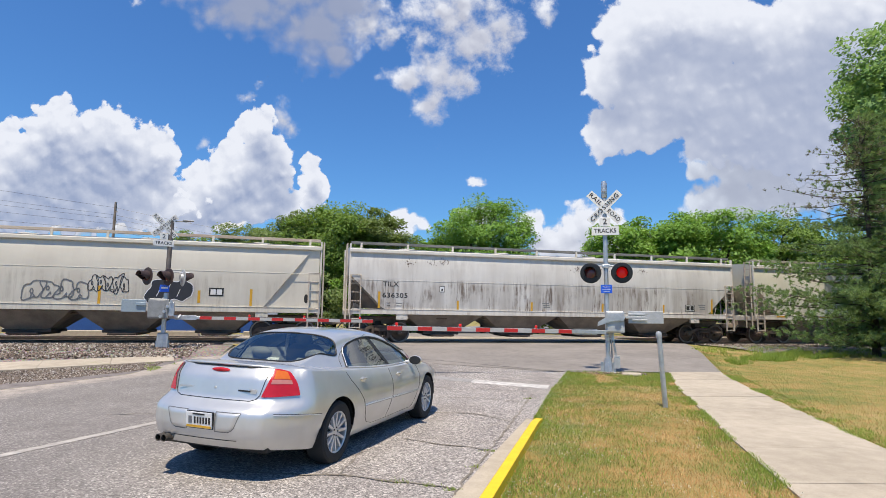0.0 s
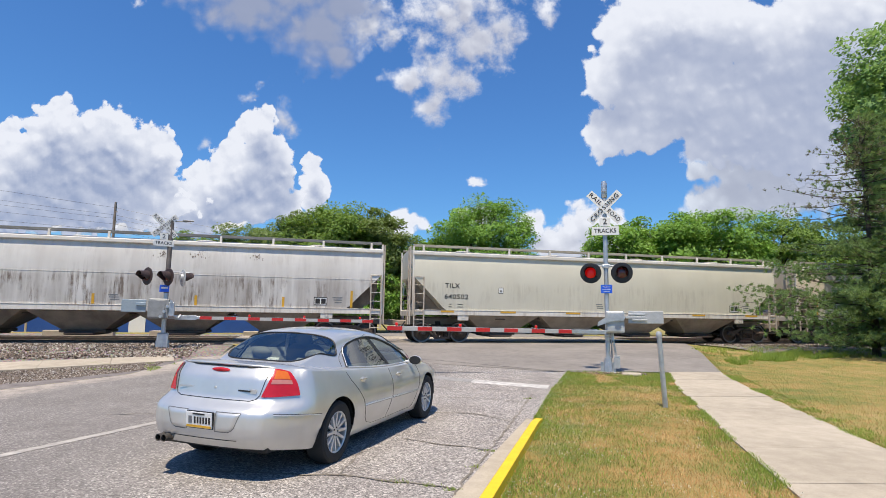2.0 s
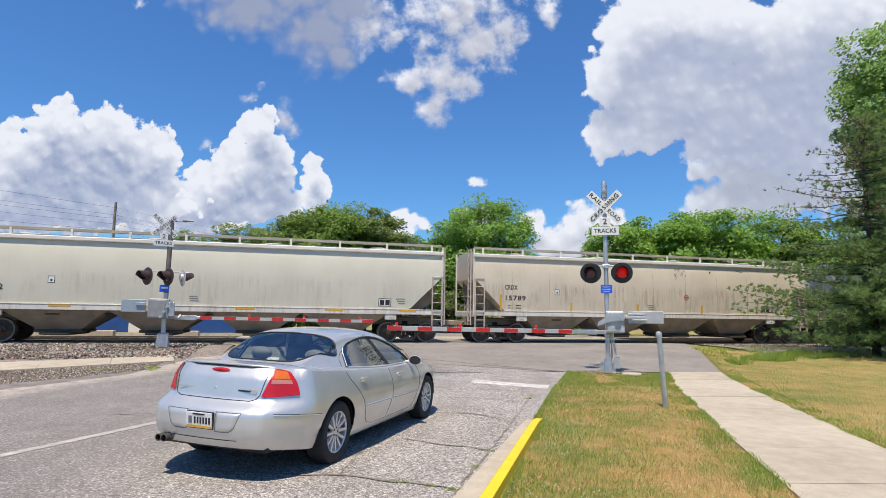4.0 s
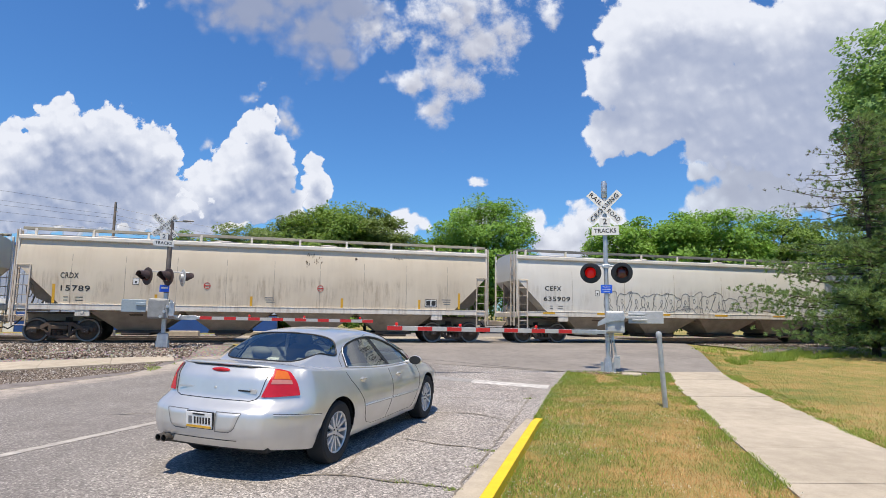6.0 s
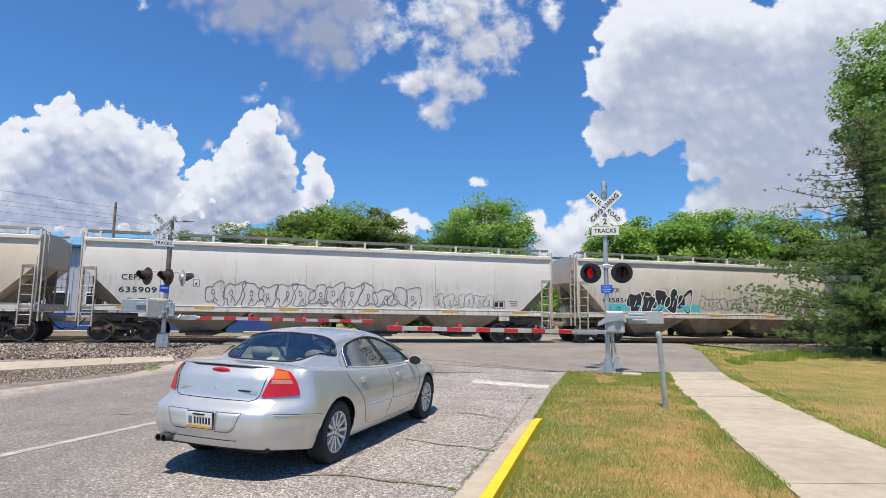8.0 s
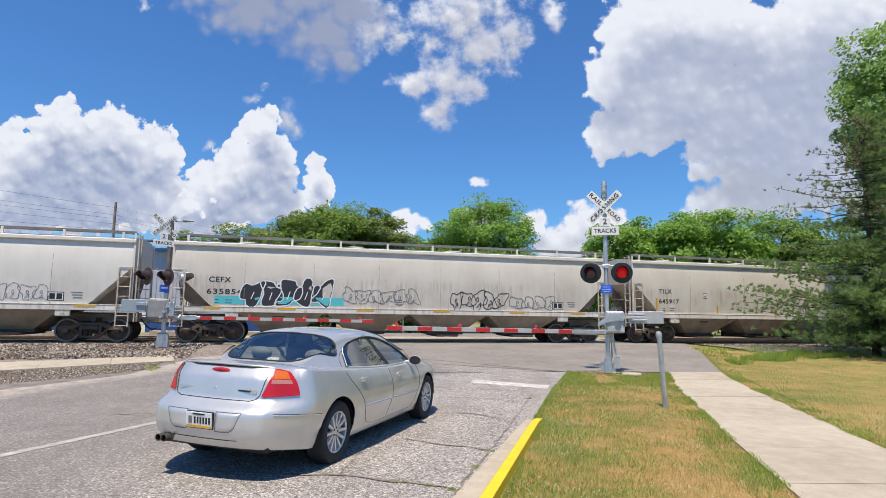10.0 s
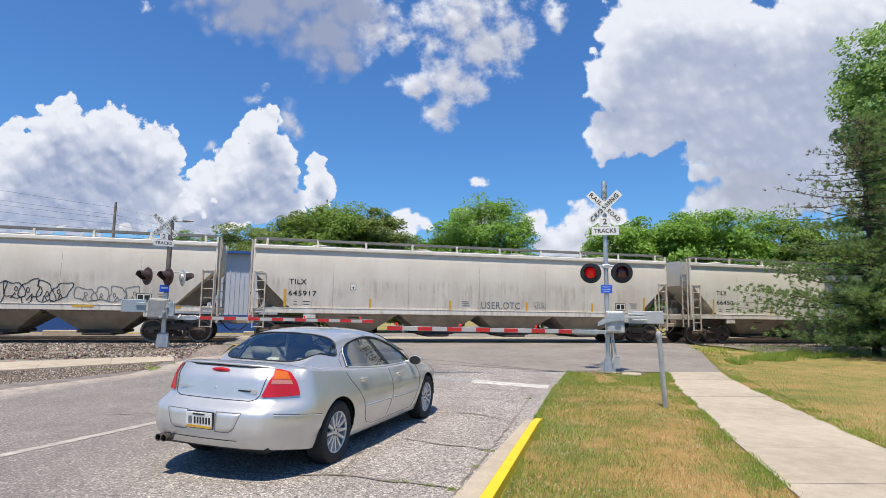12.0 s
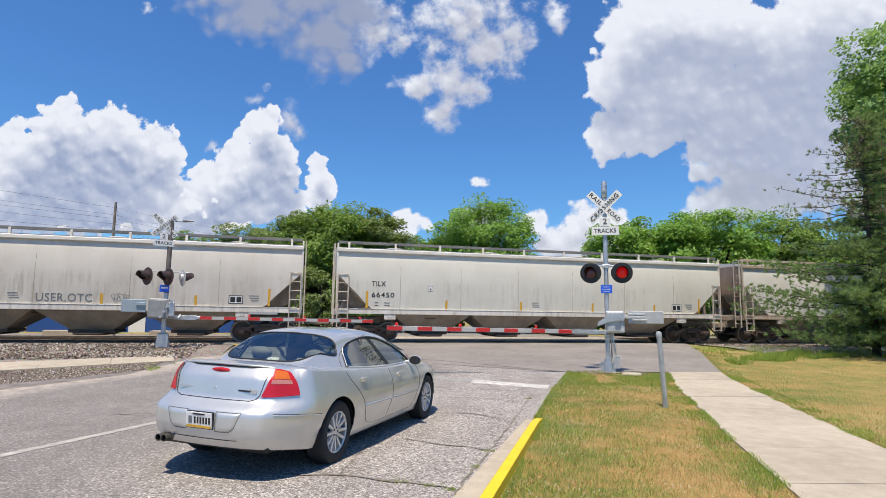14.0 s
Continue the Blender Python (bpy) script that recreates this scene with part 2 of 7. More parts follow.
def ribbon(name, left, right, mat, lift, rows=40, cols=12, label="", category="", skirt=0.0):
    """A sheet between two polylines of equal length, laid on the land."""
    mb = MB()
    seg = len(left) - 1
    rows = max(1, rows // seg)
    pts = []
    for k in range(seg):
        for i in range(rows + (k == seg - 1)):
            t = i / rows
            a = Vector(left[k]).lerp(Vector(left[k + 1]), t)
            b = Vector(right[k]).lerp(Vector(right[k + 1]), t)
            line = []
            for j in range(cols + 1):
                p = a.lerp(b, j / cols)
                line.append((p.x, p.y, land(p.x, p.y) + lift))
            if skirt:
                line = [(line[0][0], line[0][1], line[0][2] - skirt)] + line + [(line[-1][0], line[-1][1], line[-1][2] - skirt)]
            pts.append(line)
    mb.loft(pts, closed=False, cap=False)
    ob = part(name, mb, mat)
    return tagged(ob, label, category or name.replace("_", " "), kind="structure")


def build_ground():
    mb = MB()
    xs = sorted(set([-2200, -1200, -600, -300, -160, -100] + list(range(-80, 81, 2)) + [-9.3, -9.1, 11.9, 12.1, 100, 160, 300, 600, 1200, 2200]))
    rows = []
    us = [-2600, -1400, -700, -350, -180, -100, -60, -40, -30, -25, -19, -15, -12, -9] + [k * 0.5 for k in range(-16, 32)] + [17, 20, 25, 30, 40, 60, 120, 300, 700]
    for u in us:
        rows.append([(*along(s, u).to_2d(), land(*along(s, u).to_2d()) - (0.4 if -9 < u < (8.3 if s < 0 else 7) and (s <= -9.3 or s >= 12.1) else 0.0)) for s in xs])
    mb.loft(rows, closed=False, cap=False)
    tagged(part("ground", mb, GRASS), "dry mown lawn and open ground running to the horizon", "ground", kind="structure")


build_ground()
# road: old chip-sealed carriageway, and the smoother crossing apron
E = Vector((math.sin(radians(16.2)), math.cos(radians(16.2))))


def on_road(a, t):
    return (a[0] + E.x * t, a[1] + E.y * t)


ribbon("road", [on_road((-8.65, 11.19), -46), on_road((-8.65, 11.19), -13), (-8.65, 11.19), (-7.5, 13.6), (-7.4, 19.6)],
       [on_road((0.15, 5.23), -42), on_road((0.15, 5.23), -9), (1.42, 8.95), (2.54, 12.67), (3.62, 15.9)], ROAD, 0.012, 60, 10,
       "worn grey chip-sealed road with pale stones and cracks", "road")
ribbon("crossing_apron", [(-7.4, 19.5), (-7.75, 21.5), (-8.6, 24.2)], [(3.45, 15.75), (8.0, 20.5), (9.6, 27.6)], ASPHALT, 0.022, 24, 10,
       "smooth grey asphalt apron of the level crossing", "apron")
ribbon("crossing_apron", [(3.40, 15.85), (5.2, 18.5), (9.4, 27.6)], [(8.15, 16.45), (10.34, 22.5), (12.2, 28.2)], ASPHALT, 0.020, 24, 8,
       "grey asphalt apron widening beside the pavement", "apron")
ribbon("far_road", [(-9.7, 30.4), (-6.0, 40), (20.0, 130)], [(10.6, 35.6), (6.0, 42), (28.5, 130)], ASPHALT, 0.02, 30, 6,
       "grey road going on beyond the tracks", "road")


def at_length(poly, d):
    """The place d metres along a polyline."""
    for a, b in zip(poly, poly[1:]):
        a, b = Vector(a), Vector(b)
        if d <= (b - a).length or b == Vector(poly[-1]):
            return a + (b - a).normalized() * d
        d -= (b - a).length
    return Vector(poly[-1])


def slab_walk(left, right, n, lift, label):
    """A walk of separate concrete slabs with open joints and softened arrises."""
    t = thing("pavement", label, "pavement", kind="structure")
    ll = sum((Vector(b) - Vector(a)).length for a, b in zip(left, left[1:]))
    lr = sum((Vector(b) - Vector(a)).length for a, b in zip(right, right[1:]))
    rnd = random.Random(n)
    for k in range(n):
        g = 0.006
        rows = []
        tip = rnd.uniform(-0.004, 0.004)
        for i in range(7):
            f = (k + i / 6) / n
            a, b = at_length(left, min(ll - 0.001, ll * f)), at_length(right, min(lr - 0.001, lr * f))
            d = (at_length(left, min(ll, ll * f + 0.05)) - at_length(left, max(0, ll * f - 0.05))).normalized()
            a, b = a + d * (g if i == 0 else -g if i == 6 else 0), b + d * (g if i == 0 else -g if i == 6 else 0)
            row = []
            for q in range(7):
                p = a.lerp(b, q / 6)
                edge = 0.006 if q in (0, 6) or i in (0, 6) else 0.0
                row.append(Vector((p.x, p.y, land(p.x, p.y) + lift + tip - edge)))
            rows.append([row[0] - Vector((0, 0, 0.1))] + row + [row[-1] - Vector((0, 0, 0.1))])
        rows = [[p - Vector((0, 0, 0.1)) for p in rows[0]]] + rows + [[p - Vector((0, 0, 0.1)) for p in rows[-1]]]
        part("slab", MB().loft(rows, closed=False, cap=False), CONCRETE, t)
    return t


slab_walk([(-3.4, -20.0), (1.9, 0.0), (3.31, 5.36), (3.99, 7.94), (5.5, 13.2), (6.52, 16.25)], [(-1.7, -20.3), (3.6, -0.2), (5.1, 5.2), (5.75, 7.7), (7.1, 12.8), (8.15, 16.5)], 24, 0.03, "pale concrete pavement slabs with worn joints")
slab_walk([(-22.5, 6.6), (-11.55, 14.95), (-8.2, 17.3)], [(-21.5, 5.3), (-10.5, 13.55), (-7.6, 16.1)], 11, 0.05, "pale concrete walk beside the gravel bank")
ribbon("gravel_strip", [(-21.4, 5.2), (-10.45, 13.5), (-7.6, 16.05), (-7.4, 18)], [on_road((-8.70, 11.19), -10), (-8.70, 11.19), (-7.55, 13.6), (-7.3, 17)], STRIP, 0.008, 30, 5,
       "dark crumbling asphalt strip along the road's edge", "verge")
# gutter and painted kerb
ribbon("gutter", [on_road((0.13, 5.23), -28), (0.13, 5.23), (1.36, 9.05)], [on_road((0.44, 5.24), -28), (0.44, 5.24), (1.50, 8.95)], CONCRETE, 0.02, 30, 3, "concrete gutter stained with dirt", "gutter")


def kerb():
    mb = MB()
    rings = []
    for i in range(61):
        t = i / 60
        p = Vector((0.40, 5.24)).lerp(Vector((1.46, 8.93)), -7.0 + 8.0 * t)
        side = Vector((E.y, -E.x))
        hgt = 0.10 if t < 0.985 else 0.05
        rings.append([Vector((*(p + side * o), land(*p) + z)) for o, z in ((0, -0.05), (0.008, hgt - 0.025), (0.03, hgt), (0.135, hgt), (0.145, -0.05))])
    mb.loft(rings)
    tagged(part("kerb", mb, YELLOW, smooth=True), "concrete kerb painted bright yellow", "kerb", kind="structure")


kerb()
ribbon("stop_line", [(-2.4, 15.6), (0.83, 14.0)], [(-2.6, 15.1), (0.68, 13.5)], surf("ghost_line", (0.33, 0.32, 0.30), (0.20, 0.19, 0.18), 9, 50, 0.85), 0.017, 8, 2, "nearly worn away white stop line", "road marking")
ribbon("stop_line", [(0.83, 14.0), (2.52, 13.22)], [(0.68, 13.5), (2.36, 12.66)], WHITE_LINE, 0.017, 8, 2, "worn white stop line on the road", "road marking")
ribbon("centre_line", [(-8.2, -3.0), (-4.92, 6.42), (-4.25, 8.25), (-3.2, 11.5)], [(-8.06, -3.0), (-4.78, 6.38), (-4.11, 8.21), (-3.08, 11.5)], FAINT_LINE, 0.017, 24, 2, "faded pale centre line", "road marking")


# ---- the tracks ----
def rail(u, s0, s1, z, name, label):
    prof = [(-0.07, -0.17), (0.07, -0.17), (0.07, -0.155), (0.012, -0.13), (0.012, -0.045), (0.036, -0.03), (0.036, -0.006), (0.03, 0.0), (-0.03, 0.0), (-0.036, -0.006), (-0.036, -0.03), (-0.012, -0.045), (-0.012, -0.13), (-0.07, -0.155)]
    mb = MB()
    rings = []
    for s in (s0, s1):
        rings.append([along(s, u + o, z + h) for o, h in prof])
    mb.loft(rings)
    return part(name, mb, RAILTOP)


def build_track(u0, label, z):
    t = thing("railway_track", label, "railway track", kind="structure")
    for u in (-0.755, 0.755):
        r = rail(u0 + u, -400, 400, z, "rail", "")
        r.parent = t
    tie = MB().box((0, 0, 0), (0.22, 2.6, 0.18), bev=0.01)
    me = tie.mesh("tie", TIE)
    for k in range(-90, 110):
        s = k * 0.55
        p = along(s, u0, z - 0.255 + (0.01 if k % 3 else -0.005))
        if -10.5 < s < 13 and abs(u0) < 6:
            continue
        o = new("tie", me)
        o.parent = t
        o.matrix_world = Matrix.Translation(p) @ pose(0, 0, 0, 0, 0, math.degrees(AL) + (k * 37 % 5 - 2) * 0.4)
    return t


build_track(0.0, "rusty steel rails on wooden ties in ballast", RAIL_Z)
build_track(-4.3, "second pair of rusty rails on wooden ties", RAIL_Z)


def bank(s0, s1, name):
    """The ballast bed under both tracks with its shoulder."""
    mb = MB()
    prof = [(8.7, -0.04), (7.6, -0.03), (6.6, 0.0), (5.0, 0.05), (3.4, 0.03), (2.3, -0.08), (1.7, -0.12), (0, -0.13), (-2, -0.13), (-4.3, -0.13), (-6.2, -0.14), (-8.2, -0.02), (-9.5, -0.25)]
    rows = []
    n = max(2, int((s1 - s0) / 0.8))
    for i in range(n + 1):
        s = s0 + (s1 - s0) * i / n
        rows.append([along(s, u, land(*along(s, u).to_2d()) + 0.02 + h + 0.03 * noise.noise((s * 0.7, u, 0))) for u, h in prof])
    mb.loft(rows, closed=False, cap=False)
    tagged(part(name, mb, GRAVEL, smooth="all"), "brown and grey crushed stone ballast bed", "ballast", kind="structure")


bank(-300, -8.9, "ballast_bed")
bank(11.8, 300, "ballast_bed")


def crossing_panels():
    t = thing("crossing_surface", "grey concrete panels between the rails of the crossing", "crossing", kind="structure")
    for u0 in (0.0, -4.3):
        for u, w in ((0.0, 1.36), (1.25, 0.85), (-1.25, 0.85)) + (((-2.15, 0.92),) if u0 == 0.0 else ()):
            for k in range(8):
                mb = MB().box((0, 0, 0), (2.62, w, 0.2), bev=0.012)
                part("panel", mb, CONCRETE if u0 else ASPHALT, t, at=Matrix.Translation(along(-8.2 + 2.65 * k, u0 + u, RAIL_Z - 0.105)) @ pose(0, 0, 0, 0, 0, math.degrees(AL)))


crossing_panels()


def flangeways():
    for u0 in (0.0, -4.3):
        for u in (-0.66, 0.66, -0.835, 0.835):
            a = MB().box((0, 0, 0), (21.2, 0.075, 0.12), bev=0.01)
            tagged(part("rubber_flangeway", a, BLACK, at=Matrix.Translation(along(1.1, u0 + u, RAIL_Z - 0.062)) @ pose(0, 0, 0, 0, 0, math.degrees(AL))), "black rubber strip beside the rail", "rubber strip", kind="structure")


flangeways()


# ---- cracks and seams ----
def crack(pts, width, seed, name="crack", mat=None, lift=0.0205, label="dark crack in the road surface"):
    rnd = random.Random(seed)
    path = []
    for a, b in zip(pts, pts[1:]):
        n = max(3, int((Vector(b) - Vector(a)).length / 0.12))
        for i in range(n):
            p = Vector(a).lerp(Vector(b), i / n)
            path.append(p + Vector((rnd.gauss(0, 0.014), rnd.gauss(0, 0.014))))
    path.append(Vector(pts[-1]))
    rows = []
    for i, p in enumerate(path):
        d = (path[min(i + 1, len(path) - 1)] - path[max(0, i - 1)]).normalized()
        w = width * rnd.uniform(0.35, 1.3) / 2
        q = Vector((-d.y, d.x)) * w
        rows.append([(p.x + q.x, p.y + q.y, land(*p) + lift), (p.x - q.x, p.y - q.y, land(*p) + lift)])
    return tagged(part(name, MB().loft(rows, closed=False, cap=False), mat or CRACK), label, name.replace("_", " "), kind="structure")


CRACK_SOFT = surf("old_crack", (0.15, 0.128, 0.10), (0.25, 0.22, 0.18), 5, 40, 0.95)
crack([(-3.0, 18.6), (-0.02, 17.72), (3.45, 15.8)], 0.05, 1, "seam", None, 0.026, "dark seam between old road and apron")
crack([(-6.9, 17.0), (-2.0, 16.4), (1.2, 15.2), (3.0, 14.4)], 0.03, 2, mat=CRACK_SOFT)
for k, (pts, wide) in enumerate((
        ([(-2.4, 5.9), (-1.35, 5.83), (-1.01, 5.85), (-0.45, 5.66), (-0.03, 5.52), (0.13, 5.44)], 0.035),
        ([(-0.47, 7.52), (-0.09, 7.26), (0.27, 7.13), (0.56, 6.97)], 0.035),
        ([(-0.6, 9.5), (-0.13, 9.48), (0.49, 9.47), (0.8, 9.19), (1.1, 8.7)], 0.035),
        ([(0.13, 5.26), (0.49, 6.59), (1.08, 8.7), (1.86, 11.67)], 0.03),
        ([(-1.01, 5.85), (-0.96, 6.51), (-0.77, 7.92)], 0.02),
        ([(-0.9, 11.1), (0.4, 11.2), (1.3, 10.9), (1.7, 10.6)], 0.03),
        ([(-0.5, 12.6), (0.9, 12.5), (2.1, 12.0)], 0.03),
        ([(-5.16, 8.87), (-4.85, 9.0), (-4.54, 9.02)], 0.03),
        ([(-7.2, 11.5), (-5.5, 12.2), (-4.2, 12.0), (-3.2, 12.6)], 0.025))):
    crack(pts, wide, 3 + k, mat=CRACK_SOFT)


# ---- the train ----
SPEED, DRAG = 9.1766, -0.0233          # metres per second, and its slow change


def run(t):
    return SPEED * t + 0.5 * DRAG * t * t


def wagon_paint(name, c1, c2, grime, streaks, low_dirt):
    """Weathered wagon paint: broad fading, rain streaks, rusty runs and road dirt low down."""
    n = Nodes(name)
    v = n.coord("Object")
    stretch = n.coord("Object", (1.0, 1.0, 0.09))
    broad, fine = n.noise(v, 0.6, 5), n.noise(v, 45, 3, 0.7)
    run_ = n.noise(stretch, 7.0, 6, 0.7)
    patch = n.noise(v, 0.9, 4, 0.6)
    col = n.mix(n.ramp(broad, [(0.35, 0.0), (0.65, 1.0)]), c1, c2)
    s = n.math("MULTIPLY", n.ramp(run_, [(0.46, 0.0), (0.62, 1.0)]), n.ramp(patch, [(0.42, 0.1), (0.56, 1.0)]))
    sep = n.add("SeparateXYZ")
    n.link(v, sep.inputs[0])
    height = n.add("MapRange")
    height.inputs[1].default_value, height.inputs[2].default_value = 2.85, 2.55
    n.link(sep.outputs[2], height.inputs[0])
    s2 = n.math("MULTIPLY", s, n.math("ADD", n.math("MULTIPLY", height.outputs[0], 0.85), 0.15))
    col = n.mix(n.math("MULTIPLY", s2, streaks, True), col, grime)
    col = n.mix(n.math("MULTIPLY", n.math("MULTIPLY", n.ramp(n.noise(stretch, 2.2, 4), [(0.35, 0.0), (0.65, 1.0)]), n.math("ADD", n.math("MULTIPLY", height.outputs[0], 0.7), 0.3)), low_dirt, True), col, tuple(0.45 * a + 0.55 * b for a, b in zip(c2, grime)))
    n.bump(n.noise(v, 1.4, 2), 0.12, 0.03)
    return n.put(Base_Color=col, Roughness=0.55)


def steel_dirt(name, c1, c2):
    return surf(name, c1, c2, 1.5, 40, 0.85, 0.0, 0.2)


TRUCK_MAT = steel_dirt("truck_grime", (0.05, 0.036, 0.028), (0.12, 0.085, 0.062))
WHEEL_MAT = surf("wheel_steel", (0.06, 0.042, 0.032), (0.12, 0.088, 0.068), 6, 50, 0.6, 0.4)
RIM_MAT = surf("worn_wheel_rim", (0.16, 0.14, 0.125), (0.24, 0.22, 0.2), 6, 50, 0.45, 0.7)
HOPPER_MAT = steel_dirt("hopper_grime", (0.25, 0.21, 0.17), (0.14, 0.115, 0.095))
AMBER = plain("amber_reflective_strip", (0.62, 0.34, 0.03), 0.45)
INK = plain("black_stencil_ink", (0.02, 0.02, 0.02), 0.6)
GRAF_BLACK = plain("black_spray_paint", (0.03, 0.032, 0.04), 0.5)
GRAF_GREY = plain("grey_spray_paint", (0.16, 0.17, 0.18), 0.6)
GRAF_WHITE = plain("white_spray_paint", (0.75, 0.75, 0.75), 0.5)
GRAF_TEAL = plain("teal_spray_paint", (0.09, 0.50, 0.55), 0.5)
LADDER_MAT = surf("dirty_ladder_paint", (0.56, 0.50, 0.42), (0.38, 0.31, 0.25), 3, 40, 0.75)
HEAD_WALL = plain("hose_rubber_and_slot_dark", (0.015, 0.015, 0.015), 0.7)

# seam colour kept darker than the paint to draw its thin shadow
SEAM = surf("weld_seam_shadow", (0.30, 0.265, 0.215), (0.42, 0.375, 0.31), 1.2, 40, 0.8)
PROFILE = [(1.47, 1.40), (1.475, 1.47), (1.50, 1.85), (1.525, 2.30), (1.535, 2.72), (1.53, 3.10), (1.50, 3.50), (1.44, 3.86), (1.40, 3.99), (1.37, 4.05), (1.36, 4.09), (1.20, 4.14), (0.9, 4.19), (0.45, 4.235), (0.0, 4.25)]


def flank(z):
    """Half width of the body at a height."""
    for (y1, z1), (y2, z2) in zip(PROFILE, PROFILE[1:]):
        if z <= z2:
            return y1 + (y2 - y1) * max(0.0, (z - z1)) / (z2 - z1)
    return 0.0


CACHE = {}


def wheelset_mesh():
    if "wheel" not in CACHE:
        mb = MB()
        for sgn in (-1, 1):
            prof = [(0.05, -0.09), (0.13, -0.09), (0.14, -0.05), (0.17, -0.03), (0.36, -0.015), (0.39, -0.06), (0.455, -0.07), (0.458, 0.05), (0.485, 0.06), (0.48, 0.085), (0.40, 0.075), (0.2, 0.04), (0.05, 0.09)]
            mb.lathe([(r, h) for r, h in prof], (0, sgn * 0.76, 0), (0, -sgn, 0), 28)
            mb.lathe([(0.39, -0.062), (0.455, -0.073), (0.44, -0.076), (0.40, -0.066)], (0, sgn * 0.76, 0), (0, -sgn, 0), 28, 1)
            mb.tube([(0, sgn * 0.83, 0), (0, sgn * 1.08, 0)], 0.10, 10)
            for k in range(3):
                a = 2 * math.pi * k / 3
                mb.tube([(0.05 * math.cos(a), sgn * 1.07, 0.05 * math.sin(a)), (0.05 * math.cos(a), sgn * 1.105, 0.05 * math.sin(a))], 0.018, 6, 1)
        mb.tube([(0, -0.8, 0), (0, 0.8, 0)], 0.085, 10)
        CACHE["wheel"] = mb.mesh("wheelset", [WHEEL_MAT, RIM_MAT], smooth=True)
    return CACHE["wheel"]


def truck_mesh():
    if "truck" not in CACHE:
        mb = MB()
        for sgn in (-1, 1):
            y0, y1 = sgn * 0.93, sgn * 1.06
            top = [(-1.14, 0.40), (-1.14, 0.55), (-1.02, 0.62), (-0.7, 0.63), (-0.45, 0.76), (0.45, 0.76), (0.7, 0.63), (1.02, 0.62), (1.14, 0.55), (1.14, 0.40), (1.06, 0.48), (0.76, 0.48), (0.62, 0.50), (0.42, 0.62), (0.34, 0.66), (-0.34, 0.66), (-0.42, 0.62), (-0.62, 0.50), (-0.76, 0.48), (-1.06, 0.48)]
            mb.prism(top, y0, y1)
            low = [(-0.66, 0.50), (-0.52, 0.44), (-0.40, 0.24), (-0.32, 0.17), (0.32, 0.17), (0.40, 0.24), (0.52, 0.44), (0.66, 0.50), (0.52, 0.52), (0.36, 0.34), (0.30, 0.25), (-0.30, 0.25), (-0.36, 0.34), (-0.52, 0.52)]
            mb.prism(low, y0, y1)
            for x in (-0.34, 0.34):
                mb.box((x, sgn * 0.995, 0.46), (0.1, 0.14, 0.42), bev=0.01)
            for x in (-0.18, 0.0, 0.18):
                for k in range(4):
                    mb.lathe([(0.05, 0), (0.078, 0.012), (0.078, 0.035), (0.05, 0.047)], (x, sgn * 1.0, 0.25 + 0.055 * k), (0, 0, 1), 10, 1)
            mb.box((0, sgn * 1.0, 0.57), (0.55, 0.22, 0.16), bev=0.02)
            for x in (-0.89, 0.89):
                mb.box((x, sgn * 1.0, 0.457), (0.24, 0.2, 0.22), bev=0.03)
                mb.box((x * 0.5, sgn * 0.7, 0.42), (0.08, 0.3, 0.34), bev=0.02)
        mb.box((0, 0, 0.60), (0.42, 1.9, 0.24), bev=0.03)
        mb.tube([(0, 0, 0.7), (0, 0, 0.95)], 0.25, 14)
        for x in (-0.45, 0.45):
            mb.box((x, 0, 0.45), (0.1, 1.6, 0.1), bev=0.01)
        CACHE["truck"] = mb.mesh("truck", [TRUCK_MAT, RUST])
    return CACHE["truck"]


WAGONS = []


def ladder(x0, x1, z0, z1, y, depth=0.0, step=0.38):
    mb = MB()
    for x in (x0, x1):
        mb.box((x, y, (z0 + z1) / 2), (0.045, 0.06, z1 - z0), bev=0.006)
    k = z0 + 0.04
    while k < z1:
        mb.tube([(x0, y, k), (x1, y, k)], 0.016, 6)
        k += step
    return mb


def decal(parent, name, x, z, w, h, mat, lift=0.006, label=""):
    """A thin painted or taped patch that follows the curved flank."""
    mb = MB()
    rows = []
    for i in range(5):
        zz = z - h / 2 + h * i / 4
        rows.append([(x - w / 2, -flank(zz) - lift, zz), (x + w / 2, -flank(zz) - lift, zz)])
    mb.loft(rows, closed=False, cap=False)
    return part(name, mb, mat, parent, label)


def stencil(parent, text, x, z, size, width=None, mat=None, name="lettering"):
    at = Matrix.Identity(4)

    def bend(px, py, pz):
        zz = z + py
        return (x + px, -flank(zz) - 0.006 - pz, zz)
    return lettering(text, size, mat or INK, parent, at, name, 0.0015, width, bend, spacing=1.1)


